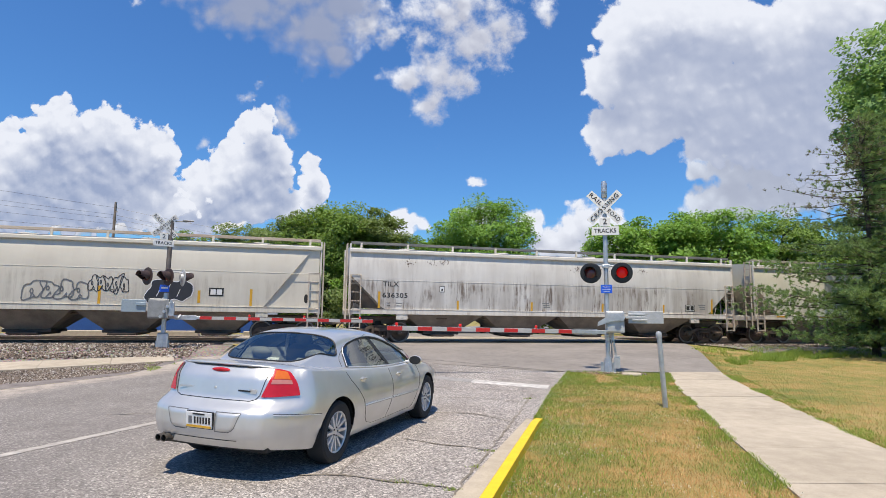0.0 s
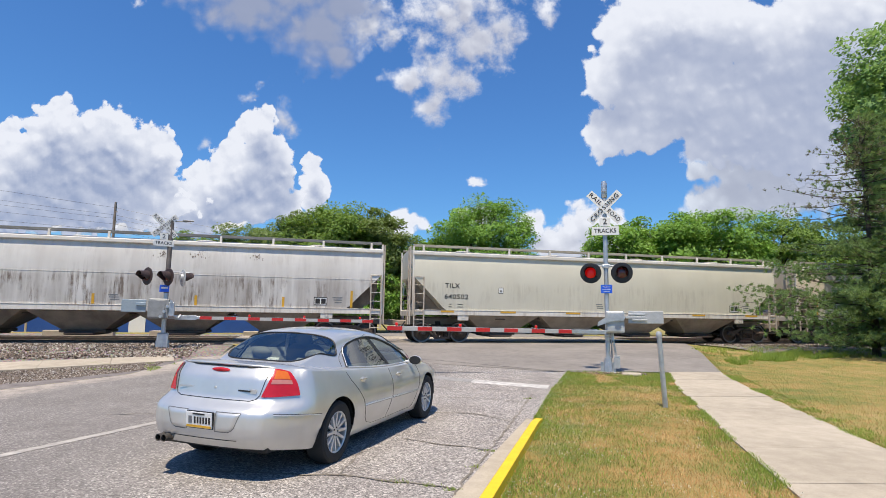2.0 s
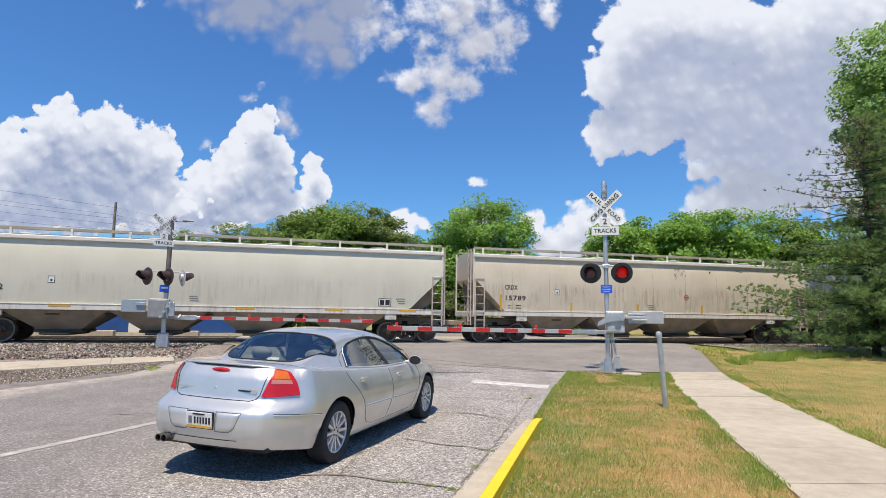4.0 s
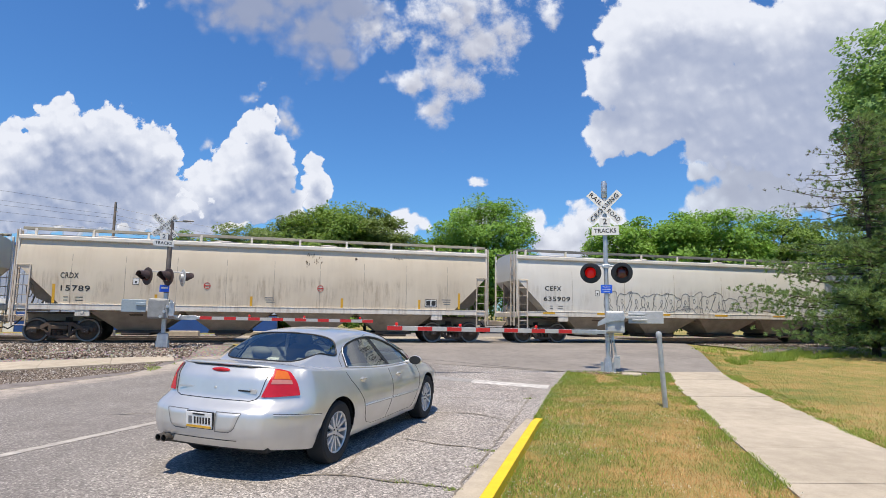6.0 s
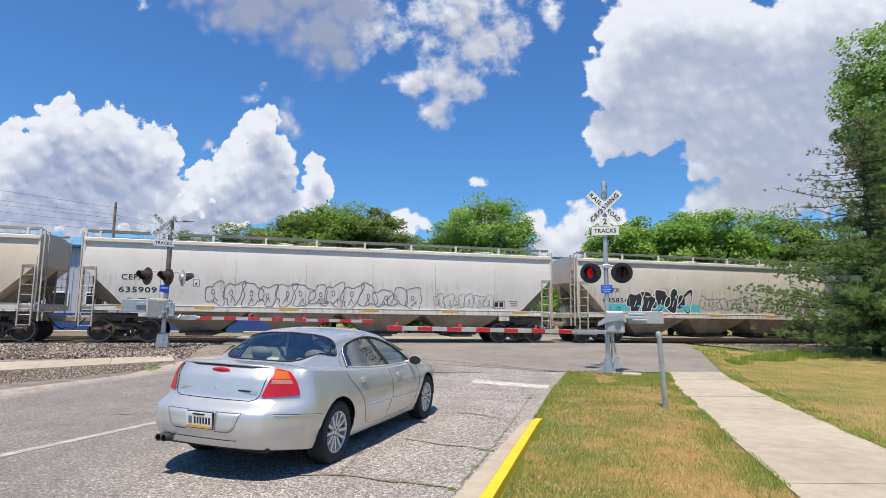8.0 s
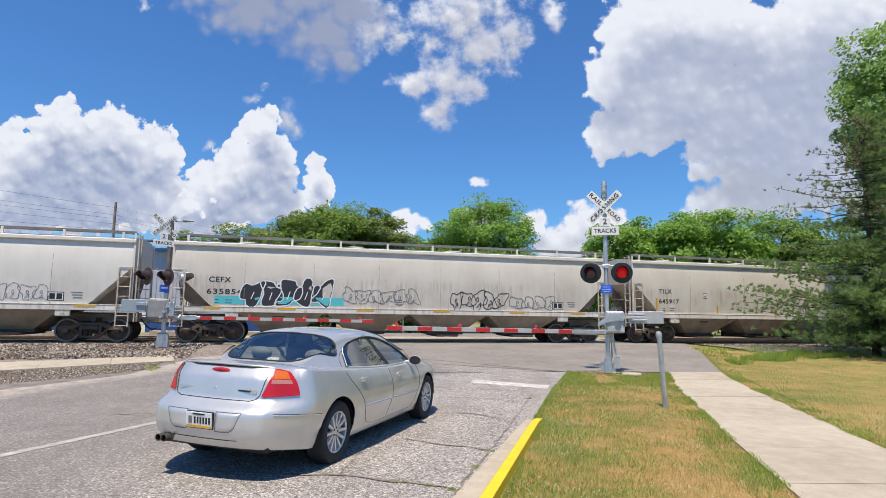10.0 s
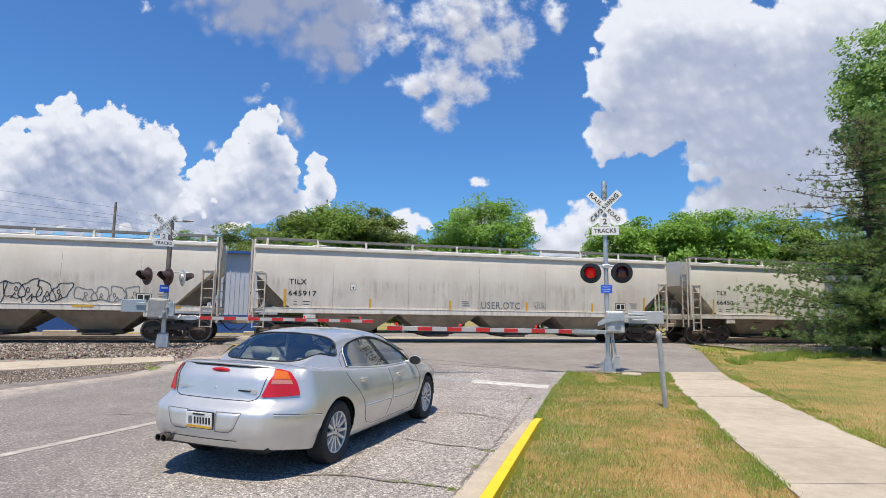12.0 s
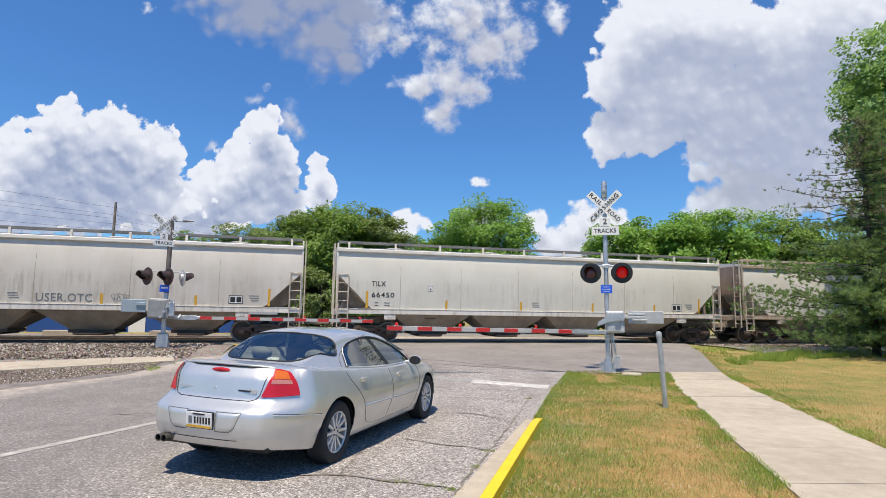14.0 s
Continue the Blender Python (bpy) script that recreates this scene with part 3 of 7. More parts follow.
def scrawl(parent, rng, x0, x1, z0, z1, mat, letters, r=0.02, name="graffiti", fill=None, label=""):
    """Loops and strokes of spray paint, a row of made shapes with no reading."""
    mb = MB()
    w = (x1 - x0) / letters

    def ribbon_path(pts, rad):
        for (xa, za), (xb, zb) in zip(pts, pts[1:]):
            d = Vector((xb - xa, zb - za))
            if d.length < 1e-5:
                continue
            d.normalize()
            nx, nz = -d.y * rad, d.x * rad
            e = d * rad * 0.5
            q = [(xa + nx - e.x, za + nz - e.y), (xa - nx - e.x, za - nz - e.y), (xb - nx + e.x, zb - nz + e.y), (xb + nx + e.x, zb + nz + e.y)]
            mb.add([(px, -flank(pz) - 0.009, pz) for px, pz in q], [(0, 1, 2, 3)])

    for k in range(letters):
        cx, cz = x0 + w * (k + 0.5), (z0 + z1) / 2 + rng.uniform(-0.06, 0.06) * (z1 - z0)
        a, b = w * rng.uniform(0.50, 0.62), (z1 - z0) * rng.uniform(0.40, 0.52)
        lobes, ph = rng.choice((2, 3, 3, 4)), rng.uniform(0, 6.3)
        skew = rng.uniform(-0.25, 0.35)
        out = []
        for i in range(29):
            t = 2 * math.pi * i / 28
            sq = 1.0 + 0.22 * math.cos(lobes * t + ph) + 0.10 * math.cos(5 * t + ph * 2)
            px, pz = a * sq * math.copysign(abs(math.cos(t)) ** 0.7, math.cos(t)), b * sq * math.copysign(abs(math.sin(t)) ** 0.7, math.sin(t))
            out.append((cx + px + skew * pz, cz + pz))
        if fill:
            fm = MB()
            fm.add([(px, -flank(pz) - 0.005, pz) for px, pz in out[:-1]], [tuple(range(28))])
            part("graffiti", fm, fill, parent)
        ribbon_path(out, r)
        if fill == GRAF_BLACK:
            ribbon_path([(cx - a * 0.1, cz - b * 0.5), (cx + a * 0.15, cz + b * 0.1)], r * 0.8)
            continue
        hx, hz = cx + rng.uniform(-0.2, 0.2) * w, cz + rng.uniform(-0.15, 0.2) * b
        ribbon_path([(hx + 0.16 * a * math.cos(t), hz + 0.25 * b * math.sin(t)) for t in [k2 * 0.7 for k2 in range(10)]], r * 0.9)
        ribbon_path([(cx - a * 0.3, cz - b * 0.9), (cx + rng.uniform(-0.2, 0.3) * a, cz - b * 0.3), (cx + a * 0.2, cz - b * rng.uniform(0.5, 0.9))], r)
    return part(name, mb, mat, parent, label)


def rails_and_walk(car, L, trim, roofwalk):
    """Roof walk on brackets along both eaves."""
    for sgn in (-1, 1):
        mb = MB()
        mb.box((0, sgn * 1.16, 4.345), (L - 0.1, 0.34, 0.035), bev=0.006)
        mb.box((0, sgn * 1.33, 4.36), (L - 0.1, 0.03, 0.11), bev=0.006)
        part("roof_walk", mb, roofwalk, car)
        n = 10
        for k in range(n):
            x = -L / 2 + 0.5 + (L - 1.0) * k / (n - 1)
            part("bracket", MB().box((x, sgn * 1.34, 4.22), (0.085, 0.07, 0.29), bev=0.01), trim, car)
    for k in range(4):
        x = -L * 0.36 + L * 0.24 * k
        mb = MB()
        mb.lathe([(0.0, 0.0), (0.42, 0.0), (0.42, 0.05), (0.38, 0.065), (0.0, 0.07)], (x, 0, 4.23), (0, 0, 1), 20)
        part("hatch", mb, trim, car)



def end_gear(car, L, sgn, trim, dark):
    """Platform, ladders, grab irons, coupler and hose of one wagon end."""
    xe = sgn * L / 2
    part("coupler", MB().box((xe + sgn * 0.30, 0, 0.88), (0.75, 0.2, 0.22), bev=0.03).box((xe + sgn * 0.62, 0.03, 0.88), (0.24, 0.3, 0.28), bev=0.05), dark, car)
    part("end_sill", MB().box((xe - sgn * 0.08, 0, 1.30), (0.16, 2.92, 0.24), bev=0.015).box((xe - sgn * 0.45, 0, 1.44), (0.7, 1.5, 0.03), bev=0.005), trim, car)
    part("draft_sill", MB().box((xe - sgn * 1.4, 0, 0.98), (2.8, 0.42, 0.36), bev=0.02), dark, car)
    xa, xb = sorted((xe - sgn * 0.06, xe - sgn * 0.50))
    for y in (-1.56, 1.56):
        part("side_ladder", ladder(xa, xb, 0.62, 2.95, y), LADDER_MAT, car)
    for y in (-0.62, 0.62):
        web = [(xe - sgn * d, z) for d, z in ((0.10, 2.90), (0.12, 2.35), (0.20, 2.0), (0.42, 1.70), (0.80, 1.52), (1.62, 1.46), (1.62, 1.62), (1.30, 1.70))]
        part("shear_plate", MB().prism(web if sgn > 0 else web[::-1], y - 0.01, y + 0.01), dark, car)
    for y in (-1.47, 1.47):
        part("corner_post", MB().box((xe - sgn * 0.02, y, 2.75), (0.07, 0.07, 3.1), bev=0.01), trim, car)
    mb = MB()
    for y in (-1.38, -0.98):
        mb.box((xe + sgn * 0.10, y, 2.55), (0.05, 0.045, 3.5), bev=0.006)
    for k in range(10):
        mb.tube([(xe + sgn * 0.10, -1.38, 1.0 + 0.36 * k), (xe + sgn * 0.10, -0.98, 1.0 + 0.36 * k)], 0.014, 6)
    part("end_ladder", mb, LADDER_MAT, car)
    mb = MB()
    for y in (-0.45, 0.45):
        mb.tube([(xe - sgn * 0.2, y, 1.42), (xe - sgn * 0.55, y, 2.9)], 0.035, 6)
    mb.tube([(xe - sgn * 0.1, -0.85, 2.15), (xe - sgn * 0.1, 0.85, 2.15)], 0.018, 6)
    part("end_brace", mb, dark, car)
    part("air_hose", MB().tube([(xe + sgn * 0.1, -0.35, 0.92), (xe + sgn * 0.35, -0.38, 0.62), (xe + sgn * 0.55, -0.36, 0.48), (xe + sgn * 0.72, -0.3, 0.55)], 0.028, 8), HEAD_WALL, car)
    part("jacking_pad", MB().box((xe - sgn * 2.35, -1.46, 1.18), (0.5, 0.1, 0.34), bev=0.02).tube([(xe - sgn * 2.35, -1.525, 1.16), (xe - sgn * 2.35, -1.50, 1.16)], 0.06, 10), trim, car)
    if sgn < 0:
        mb = MB()
        ring = [(xe + 0.30, -0.95 + 0.28 * math.cos(t * 0.524), 2.0 + 0.28 * math.sin(t * 0.524)) for t in range(13)]
        mb.tube(ring, 0.018, 6, cap=False)
        for t in range(0, 12, 3):
            mb.tube([(xe + 0.30, -0.95, 2.0), ring[t]], 0.012, 5)
        part("brake_wheel", mb, dark, car)
        part("air_tank", MB().lathe([(0.0, 0), (0.16, 0.02), (0.2, 0.08), (0.2, 0.75), (0.16, 0.81), (0.0, 0.83)], (xe + 0.55, 0.45, 1.62), (0, 1, 0), 16), trim, car)


def hopper_wagon(label, s0, L, paint, trim, roofwalk, under, cut=1.38, seam_top=2.73, panels=0, smooth_end=False):
    car = thing("hopper_wagon", label, "railway wagon", group="wagons of the passing train")
    rings = []
    n = 72
    for i in range(n + 1):
        x = -L / 2 + 0.04 + (L - 0.08) * i / n
        d = min(x + L / 2, L / 2 - x)
        if smooth_end:
            zl = 1.40 if d > 2.35 else 1.40 + (4.0 - 1.40) * max(0.0, 1 - (d - 0.35) / 2.0) if d > 0.35 else 4.0
        else:
            zl = 1.40 if d > cut + 0.12 else 1.62 + (2.98 - 1.62) * (1 - d / cut) if d < cut else 1.62 - 0.22 * (d - cut) / 0.12
        pts = []
        half = []
        for k in range(15):
            y, z = PROFILE[k]
            if z < zl:
                z = zl + 0.0005 * k
                y = flank(z)
            half.append((y, z))
        for y, z in half:
            pts.append((x, -y, z))
        for y, z in reversed(half[:-1]):
            pts.append((x, y, z))
        rings.append(pts)
    part("body", MB().loft(rings, closed=True, cap=True), paint, car, smooth=True)
    for sgn in (-1, 1):
        part("side_sill", MB().box((0, sgn * 1.47, 1.35), (L, 0.13, 0.21), bev=0.012).box((0, sgn * 1.50, 1.465), (L - 0.3, 0.10, 0.02), bev=0.004), trim, car)
        part("eave_rail", MB().box((0, sgn * 1.465, 4.005), (L, 0.15, 0.17), bev=0.03), trim, car)
        if seam_top:
            part("seam", MB().box((0, sgn * (flank(seam_top) + 0.002), seam_top), (L - 0.1, 0.012, 0.03), bev=0.003), paint, car)
        for k in range(panels):
            x = -L / 2 + L * (k + 1) / (panels + 1)
            part("seam", MB().loft([[(x - 0.013, sgn * (flank(z) - 0.006), z), (x + 0.013, sgn * (flank(z) - 0.006), z), (x + 0.008, sgn * (flank(z) + 0.007), z), (x - 0.008, sgn * (flank(z) + 0.007), z)] for z in (1.48, 2.1, 2.72, 3.3, 3.9)]), SEAM, car)
    # discharge bays
    x0, x1 = -L / 2 + 2.45, L / 2 - 2.45
    bays = 4
    w = (x1 - x0) / bays
    for k in range(bays):
        a, b = x0 + w * k, x0 + w * (k + 1)
        c = (a + b) / 2
        r = [[(a + 0.02, -1.42, 1.38), (b - 0.02, -1.42, 1.38), (b - 0.02, 1.42, 1.38), (a + 0.02, 1.42, 1.38)],
             [(a + 0.10, -1.40, 1.20), (b - 0.10, -1.40, 1.20), (b - 0.10, 1.40, 1.20), (a + 0.10, 1.40, 1.20)],
             [(c - 0.75, -0.75, 0.48), (c + 0.75, -0.75, 0.48), (c + 0.75, 0.75, 0.48), (c - 0.75, 0.75, 0.48)]]
        bay = part("discharge_bay", MB().loft(r), under, car)
        g = MB().box((c, 0, 0.42), (1.65, 1.6, 0.12), bev=0.02).box((c, 0, 0.32), (1.0, 2.1, 0.10), bev=0.02)
        g.tube([(c - 0.5, -1.2, 0.34), (c + 0.5, -1.2, 0.34)], 0.05, 8)
        part("outlet_gate", g, TRUCK_MAT, bay)
    part("brake_pipe", MB().tube([(-L / 2 + 0.3, -0.95, 1.12), (L / 2 - 0.3, -0.95, 1.12)], 0.03, 6).box((-L / 2 + 4.2, -1.2, 1.15), (0.5, 0.25, 0.2), bev=0.03), TRUCK_MAT, car)
    rails_and_walk(car, L, trim, roofwalk)
    for sgn in (-1, 1):
        end_gear(car, L, sgn, trim, under)
        tr = new("truck", truck_mesh())
        tr.parent = car
        tr.matrix_local = pose(sgn * (L / 2 - 1.48), 0, 0)
        for x in (-0.89, 0.89):
            ws = new("wheelset", wheelset_mesh())
            ws.parent = tr
            ws.matrix_local = pose(x, 0, 0.457)
            WAGONS.append((None, ws, x))
    WAGONS.append((s0, car, 0))
    return car


def markings(car, L, ink, code, number, strips, rng, width=1.12, sans=1.0, data=True):
    xl = -L / 2
    stencil(car, code, xl + 1.82, 2.56, 0.30, width * 0.62)
    stencil(car, number, xl + 2.02, 2.07, 0.30, width)
    for k, (w, z) in enumerate(((0.62, 1.74), (0.55, 1.62))):
        for j in range(2):
            decal(car, "data_line", xl + 1.62 + 0.12 + j * 0.46, z, 0.15 if j == 0 else 0.26, 0.026, INK)
    decal(car, "data_panel", xl + 4.15, 2.40, 0.24, 0.27, INK)
    decal(car, "data_panel", xl + 4.15, 2.40, 0.20, 0.23, WHITE_SHEET, 0.008)
    decal(car, "data_line", xl + 4.15, 2.37, 0.07, 0.09, INK, 0.010)
    xr = L / 2
    decal(car, "data_panel", xr - 2.62, 1.76, 0.56, 0.34, INK)
    decal(car, "data_panel", xr - 2.62, 1.76, 0.50, 0.28, WHITE_SHEET, 0.008)
    for k in (-1, 1):
        decal(car, "data_panel", xr - 2.62 + k * 0.12, 1.76, 0.19, 0.22, INK, 0.010)
    for k in range(3):
        decal(car, "data_line", xr - 1.92 + 0.02 * k, 1.92 - 0.10 * k, 0.42 - 0.06 * k, 0.035, GRAF_GREY)
        decal(car, "data_line", xl + 9.2 + 0.03 * k, 1.86 - 0.09 * k, 0.34, 0.03, GRAF_GREY)
    if strips == "upright":
        for k, x in enumerate([1.32, 4.9, 8.5, 12.2, 15.6, L - 1.32]):
            tall = k in (0, 5)
            decal(car, "reflective_strip", xl + x, 1.87 if tall else 1.70, 0.10, 0.72 if tall else 0.40, AMBER)
    else:
        for k, x in enumerate([1.6, 4.5, 7.8, 11.2, 14.8, L - 1.6]):
            part("reflective_strip", MB().box((xl + x, -1.540, 1.41), (0.75 if k not in (0,) else 0.6, 0.006, 0.09)), AMBER, car)


def flecks(parent, x, z, w, h, n, seed, mat):
    """Scuffed patches where the paint has come off, ragged and torn downwards."""
    rnd = random.Random(seed)
    mb = MB()
    for _ in range(n):
        cx, cz = x + rnd.gauss(0, w / 3), z + rnd.gauss(0, h / 3)
        a, b = rnd.uniform(0.006, 0.022), rnd.uniform(0.012, 0.055)
        ring = []
        for k in range(9):
            t = 2 * math.pi * k / 9
            r = rnd.uniform(0.55, 1.2)
            zz = cz + b * r * math.sin(t)
            ring.append((cx + a * r * math.cos(t), -flank(zz) - 0.007, zz))
        mb.add(ring, [tuple(range(9))])
    tagged(part("scuff", mb, mat, parent), kind="stuff")


def build_train():
    rng = random.Random(5)
    cream = wagon_paint("cream_wagon_paint", (0.63, 0.60, 0.49), (0.58, 0.55, 0.445), (0.27, 0.22, 0.16), 0.25, 0.12)
    stained = wagon_paint("stained_white_wagon_paint", (0.66, 0.64, 0.60), (0.58, 0.555, 0.51), (0.115, 0.074, 0.05), 1.0, 0.75)
    tan = wagon_paint("tan_wagon_paint", (0.64, 0.56, 0.44), (0.58, 0.50, 0.385), (0.24, 0.175, 0.12), 0.5, 0.2)
    white = wagon_paint("white_wagon_paint", (0.68, 0.66, 0.61), (0.63, 0.605, 0.55), (0.28, 0.23, 0.18), 0.3, 0.2)
    dusty = wagon_paint("dusty_wagon_paint", (0.63, 0.59, 0.52), (0.56, 0.515, 0.445), (0.26, 0.2, 0.145), 0.45, 0.28)
    pale = wagon_paint("pale_wagon_paint", (0.66, 0.635, 0.555), (0.61, 0.58, 0.50), (0.28, 0.23, 0.17), 0.25, 0.15)
    grey = wagon_paint("grey_wagon_paint", (0.62, 0.585, 0.50), (0.56, 0.52, 0.44), (0.24, 0.19, 0.14), 0.35, 0.3)
    brown = wagon_paint("rusty_wagon_paint", (0.40, 0.31, 0.24), (0.31, 0.22, 0.16), (0.12, 0.06, 0.04), 0.9, 0.7)
    trim = wagon_paint("wagon_trim_paint", (0.72, 0.68, 0.62), (0.62, 0.58, 0.51), (0.25, 0.18, 0.13), 0.5, 0.25)
    rusttrim = wagon_paint("rusty_trim_paint", (0.42, 0.33, 0.25), (0.5, 0.43, 0.35), (0.2, 0.12, 0.08), 0.8, 0.5)
    walkg = steel_dirt("grey_grating", (0.11, 0.115, 0.115), (0.19, 0.19, 0.18))
    walkc = steel_dirt("cream_grating", (0.27, 0.25, 0.20), (0.36, 0.33, 0.27))
    under2 = steel_dirt("hopper_brown", (0.34, 0.28, 0.215), (0.21, 0.17, 0.13))

    c = hopper_wagon("grey covered hopper wagon with sloping ends and graffiti", -15.05, 18.6, grey, grey, rusttrim, HOPPER_MAT, seam_top=2.9, smooth_end=True)
    for sg in (-1, 1):
        part("end_plate", MB().prism([(sg * 6.9, 1.46), (sg * 9.22, 1.46), (sg * 9.22, 3.96), (sg * 8.85, 3.98)], -1.42, -1.39), grey, c)
        part("end_wall", MB().box((sg * 9.19, 0, 2.71), (0.05, 2.76, 2.5), bev=0.01), rusttrim, c)
        # flat black oval painted for the dark inside of an open slot
        part("slot_dark_disc", MB().lathe([(0.0, 0.0), (1.0, 0.0)], (0, 0, 0), (0, -1, 0), 18), HEAD_WALL, c, at=pose(sg * 8.72, -1.424, 1.85) @ Matrix.Diagonal((0.09, 1, 0.19, 1)))
    for k, x in enumerate((-7.2, -2.6, 0.9, 4.5, 6.5)):
        decal(c, "reflective_strip", x, 1.85, 0.10, 0.5 if k % 2 else 0.7, AMBER)
    decal(c, "data_panel", 5.15, 2.05, 0.56, 0.34, INK)
    for k in (-1, 1):
        decal(c, "data_panel", 5.15 + k * 0.12, 2.05, 0.2, 0.22, WHITE_SHEET, 0.009)
    scrawl(c, rng, -1.6, 0.5, 1.6, 2.35, GRAF_GREY, 4, 0.024, label="grey spray-painted graffiti")
    scrawl(c, rng, 0.55, 1.9, 1.95, 2.6, GRAF_BLACK, 5, 0.014, label="thin black graffiti scrawl")
    scrawl(c, rng, 2.6, 4.1, 1.6, 2.6, GRAF_WHITE, 2, 0.014, fill=GRAF_BLACK, label="black and white graffiti")

    c = hopper_wagon("stained white covered hopper wagon with dark streaks", 5.32, 19.75, stained, trim, walkg, HOPPER_MAT)
    markings(c, 19.75, INK, "TILX", "636305", "upright", rng)
    for k, (x, z, w) in enumerate(((-7.3, 3.56, 0.5), (-6.1, 3.58, 0.45), (-5.6, 3.62, 0.4), (1.0, 3.5, 0.3), (2.3, 3.55, 0.6), (4.6, 3.52, 0.5))):
        flecks(c, x, z, w, 0.22, 22, 70 + k, RUST)
    c = hopper_wagon("cream covered hopper wagon with dented sides", 26.36, 19.6, cream, trim, walkc, under2, seam_top=0)
    markings(c, 19.6, INK, "TILX", "640502", "flat", rng)
    c = hopper_wagon("tan covered hopper wagon with upright panel seams", 46.98, 18.75, tan, trim, walkc, under2, seam_top=0, panels=9)
    markings(c, 18.75, INK, "CRDX", "15789", "upright", rng, 1.0)
    for k, (x, z, w, h) in enumerate(((1.34, 3.34, 0.16, 0.34), (1.75, 3.45, 0.3, 0.2), (1.45, 3.72, 0.3, 0.1), (3.4, 3.6, 0.08, 0.08), (5.2, 3.7, 0.4, 0.08))):
        flecks(c, x, z, w, h, 16, 50 + k, RUST)
    for x in (-0.2, 4.3):
        at = pose(x - 2.4, -flank(2.3) - 0.008, 2.3, 90)
        part("round_mark", MB().lathe([(0.105, 0), (0.13, 0), (0.13, 0.004), (0.105, 0.004)], (0, 0, 0), (0, 0, 1), 20).box((0, 0, 0.002), (0.21, 0.028, 0.004)), RED_SHEET, c, at=at)
    c = hopper_wagon("white covered hopper wagon with grey outline graffiti", 67.72, 19.75, white, trim, walkg, under2, seam_top=0, panels=6)
    markings(c, 19.75, INK, "CEFX", "635909", "flat", rng, 1.36)
    scrawl(c, rng, -5.3, 3.6, 1.55, 2.45, GRAF_GREY, 13, 0.014, label="grey outline graffiti letters")
    scrawl(c, rng, 4.2, 7.0, 1.6, 2.2, GRAF_GREY, 6, 0.009, label="faint grey graffiti")
    c = hopper_wagon("dusty white covered hopper wagon with black and teal graffiti", 88.74, 19.5, dusty, trim, walkg, under2, seam_top=0, panels=6)
    decal(c, "graffiti", -5.5, 1.74, 5.2, 0.34, GRAF_TEAL, 0.004, "teal spray-paint band")
    markings(c, 19.5, INK, "CEFX", "635854", "flat", rng, 1.36)
    scrawl(c, rng, -7.0, -3.4, 1.55, 2.62, GRAF_WHITE, 5, 0.022, fill=GRAF_BLACK, label="black filled graffiti with white outline")
    scrawl(c, rng, 1.9, 4.5, 1.55, 2.3, GRAF_BLACK, 5, 0.016, label="thin black outline graffiti")
    scrawl(c, rng, 4.8, 7.0, 1.55, 2.15, GRAF_GREY, 4, 0.014, label="black graffiti tag")
    scrawl(c, rng, -2.9, 0.4, 1.7, 2.3, GRAF_GREY, 6, 0.012, label="faint grey graffiti")
    c = hopper_wagon("dusty beige covered hopper wagon with rusty roof edge", 109.8, 19.75, dusty, trim, walkg, under2, seam_top=0, panels=5)
    markings(c, 19.75, INK, "TILX", "645917", "upright", rng, 1.15)
    stencil(c, "USER.OTC", 1.05, 1.70, 0.44, 1.9, GRAF_GREY, "graffiti")
    scrawl(c, rng, 2.7, 3.3, 1.6, 1.9, GRAF_GREY, 3, 0.007, label="small faint graffiti tag")
    c = hopper_wagon("pale clean covered hopper wagon with plain sides", 130.85, 19.5, pale, trim, walkg, under2, seam_top=0, panels=6)
    markings(c, 19.5, INK, "TILX", "66450", "upright", rng, 1.0)
    c = hopper_wagon("rusty brown and grey covered hopper wagon", 151.9, 19.7, white, rusttrim, rusttrim, under2, seam_top=2.73)
    part("end_cover", MB().box((-9.87, 0, 3.3), (0.05, 2.7, 1.5), bev=0.01), brown, c)


build_train()


def train_moves():
    turn = math.degrees(AL)
    times = [0.5 * k for k in range(29)]
    for s0, ob, x in WAGONS:
        if s0 is not None:
            walk(ob, [(t, Matrix.Translation(along(s0 - run(t), 0, RAIL_Z)) @ pose(0, 0, 0, 0, 0, turn)) for t in times])
    for s0, ob, x in WAGONS:
        if s0 is None:
            walk(ob, [(k / 30, Matrix.Translation((x, 0, 0.457)) @ Matrix.Rotation(-run(k / 30) / 0.457, 4, "Y")) for k in range(421)])


# ---- crossing signals ----
LENS_RED = Nodes("lit_red_lens")
LENS_RED.put(Base_Color=(0.30, 0.004, 0.004), Roughness=0.3, Emission_Color=(1.0, 0.008, 0.006), Emission_Strength=0.22)
LENS_RED = LENS_RED.mat
LENS_DARK = plain("unlit_red_lens", (0.10, 0.008, 0.008), 0.25, Coat_Weight=0.5)
GATE_RED = Nodes("gate_lamp_red")
GATE_RED.put(Base_Color=(0.6, 0.02, 0.02), Roughness=0.3, Emission_Color=(1.0, 0.04, 0.03), Emission_Strength=0.25)
GATE_RED = GATE_RED.mat
FLIPS = []


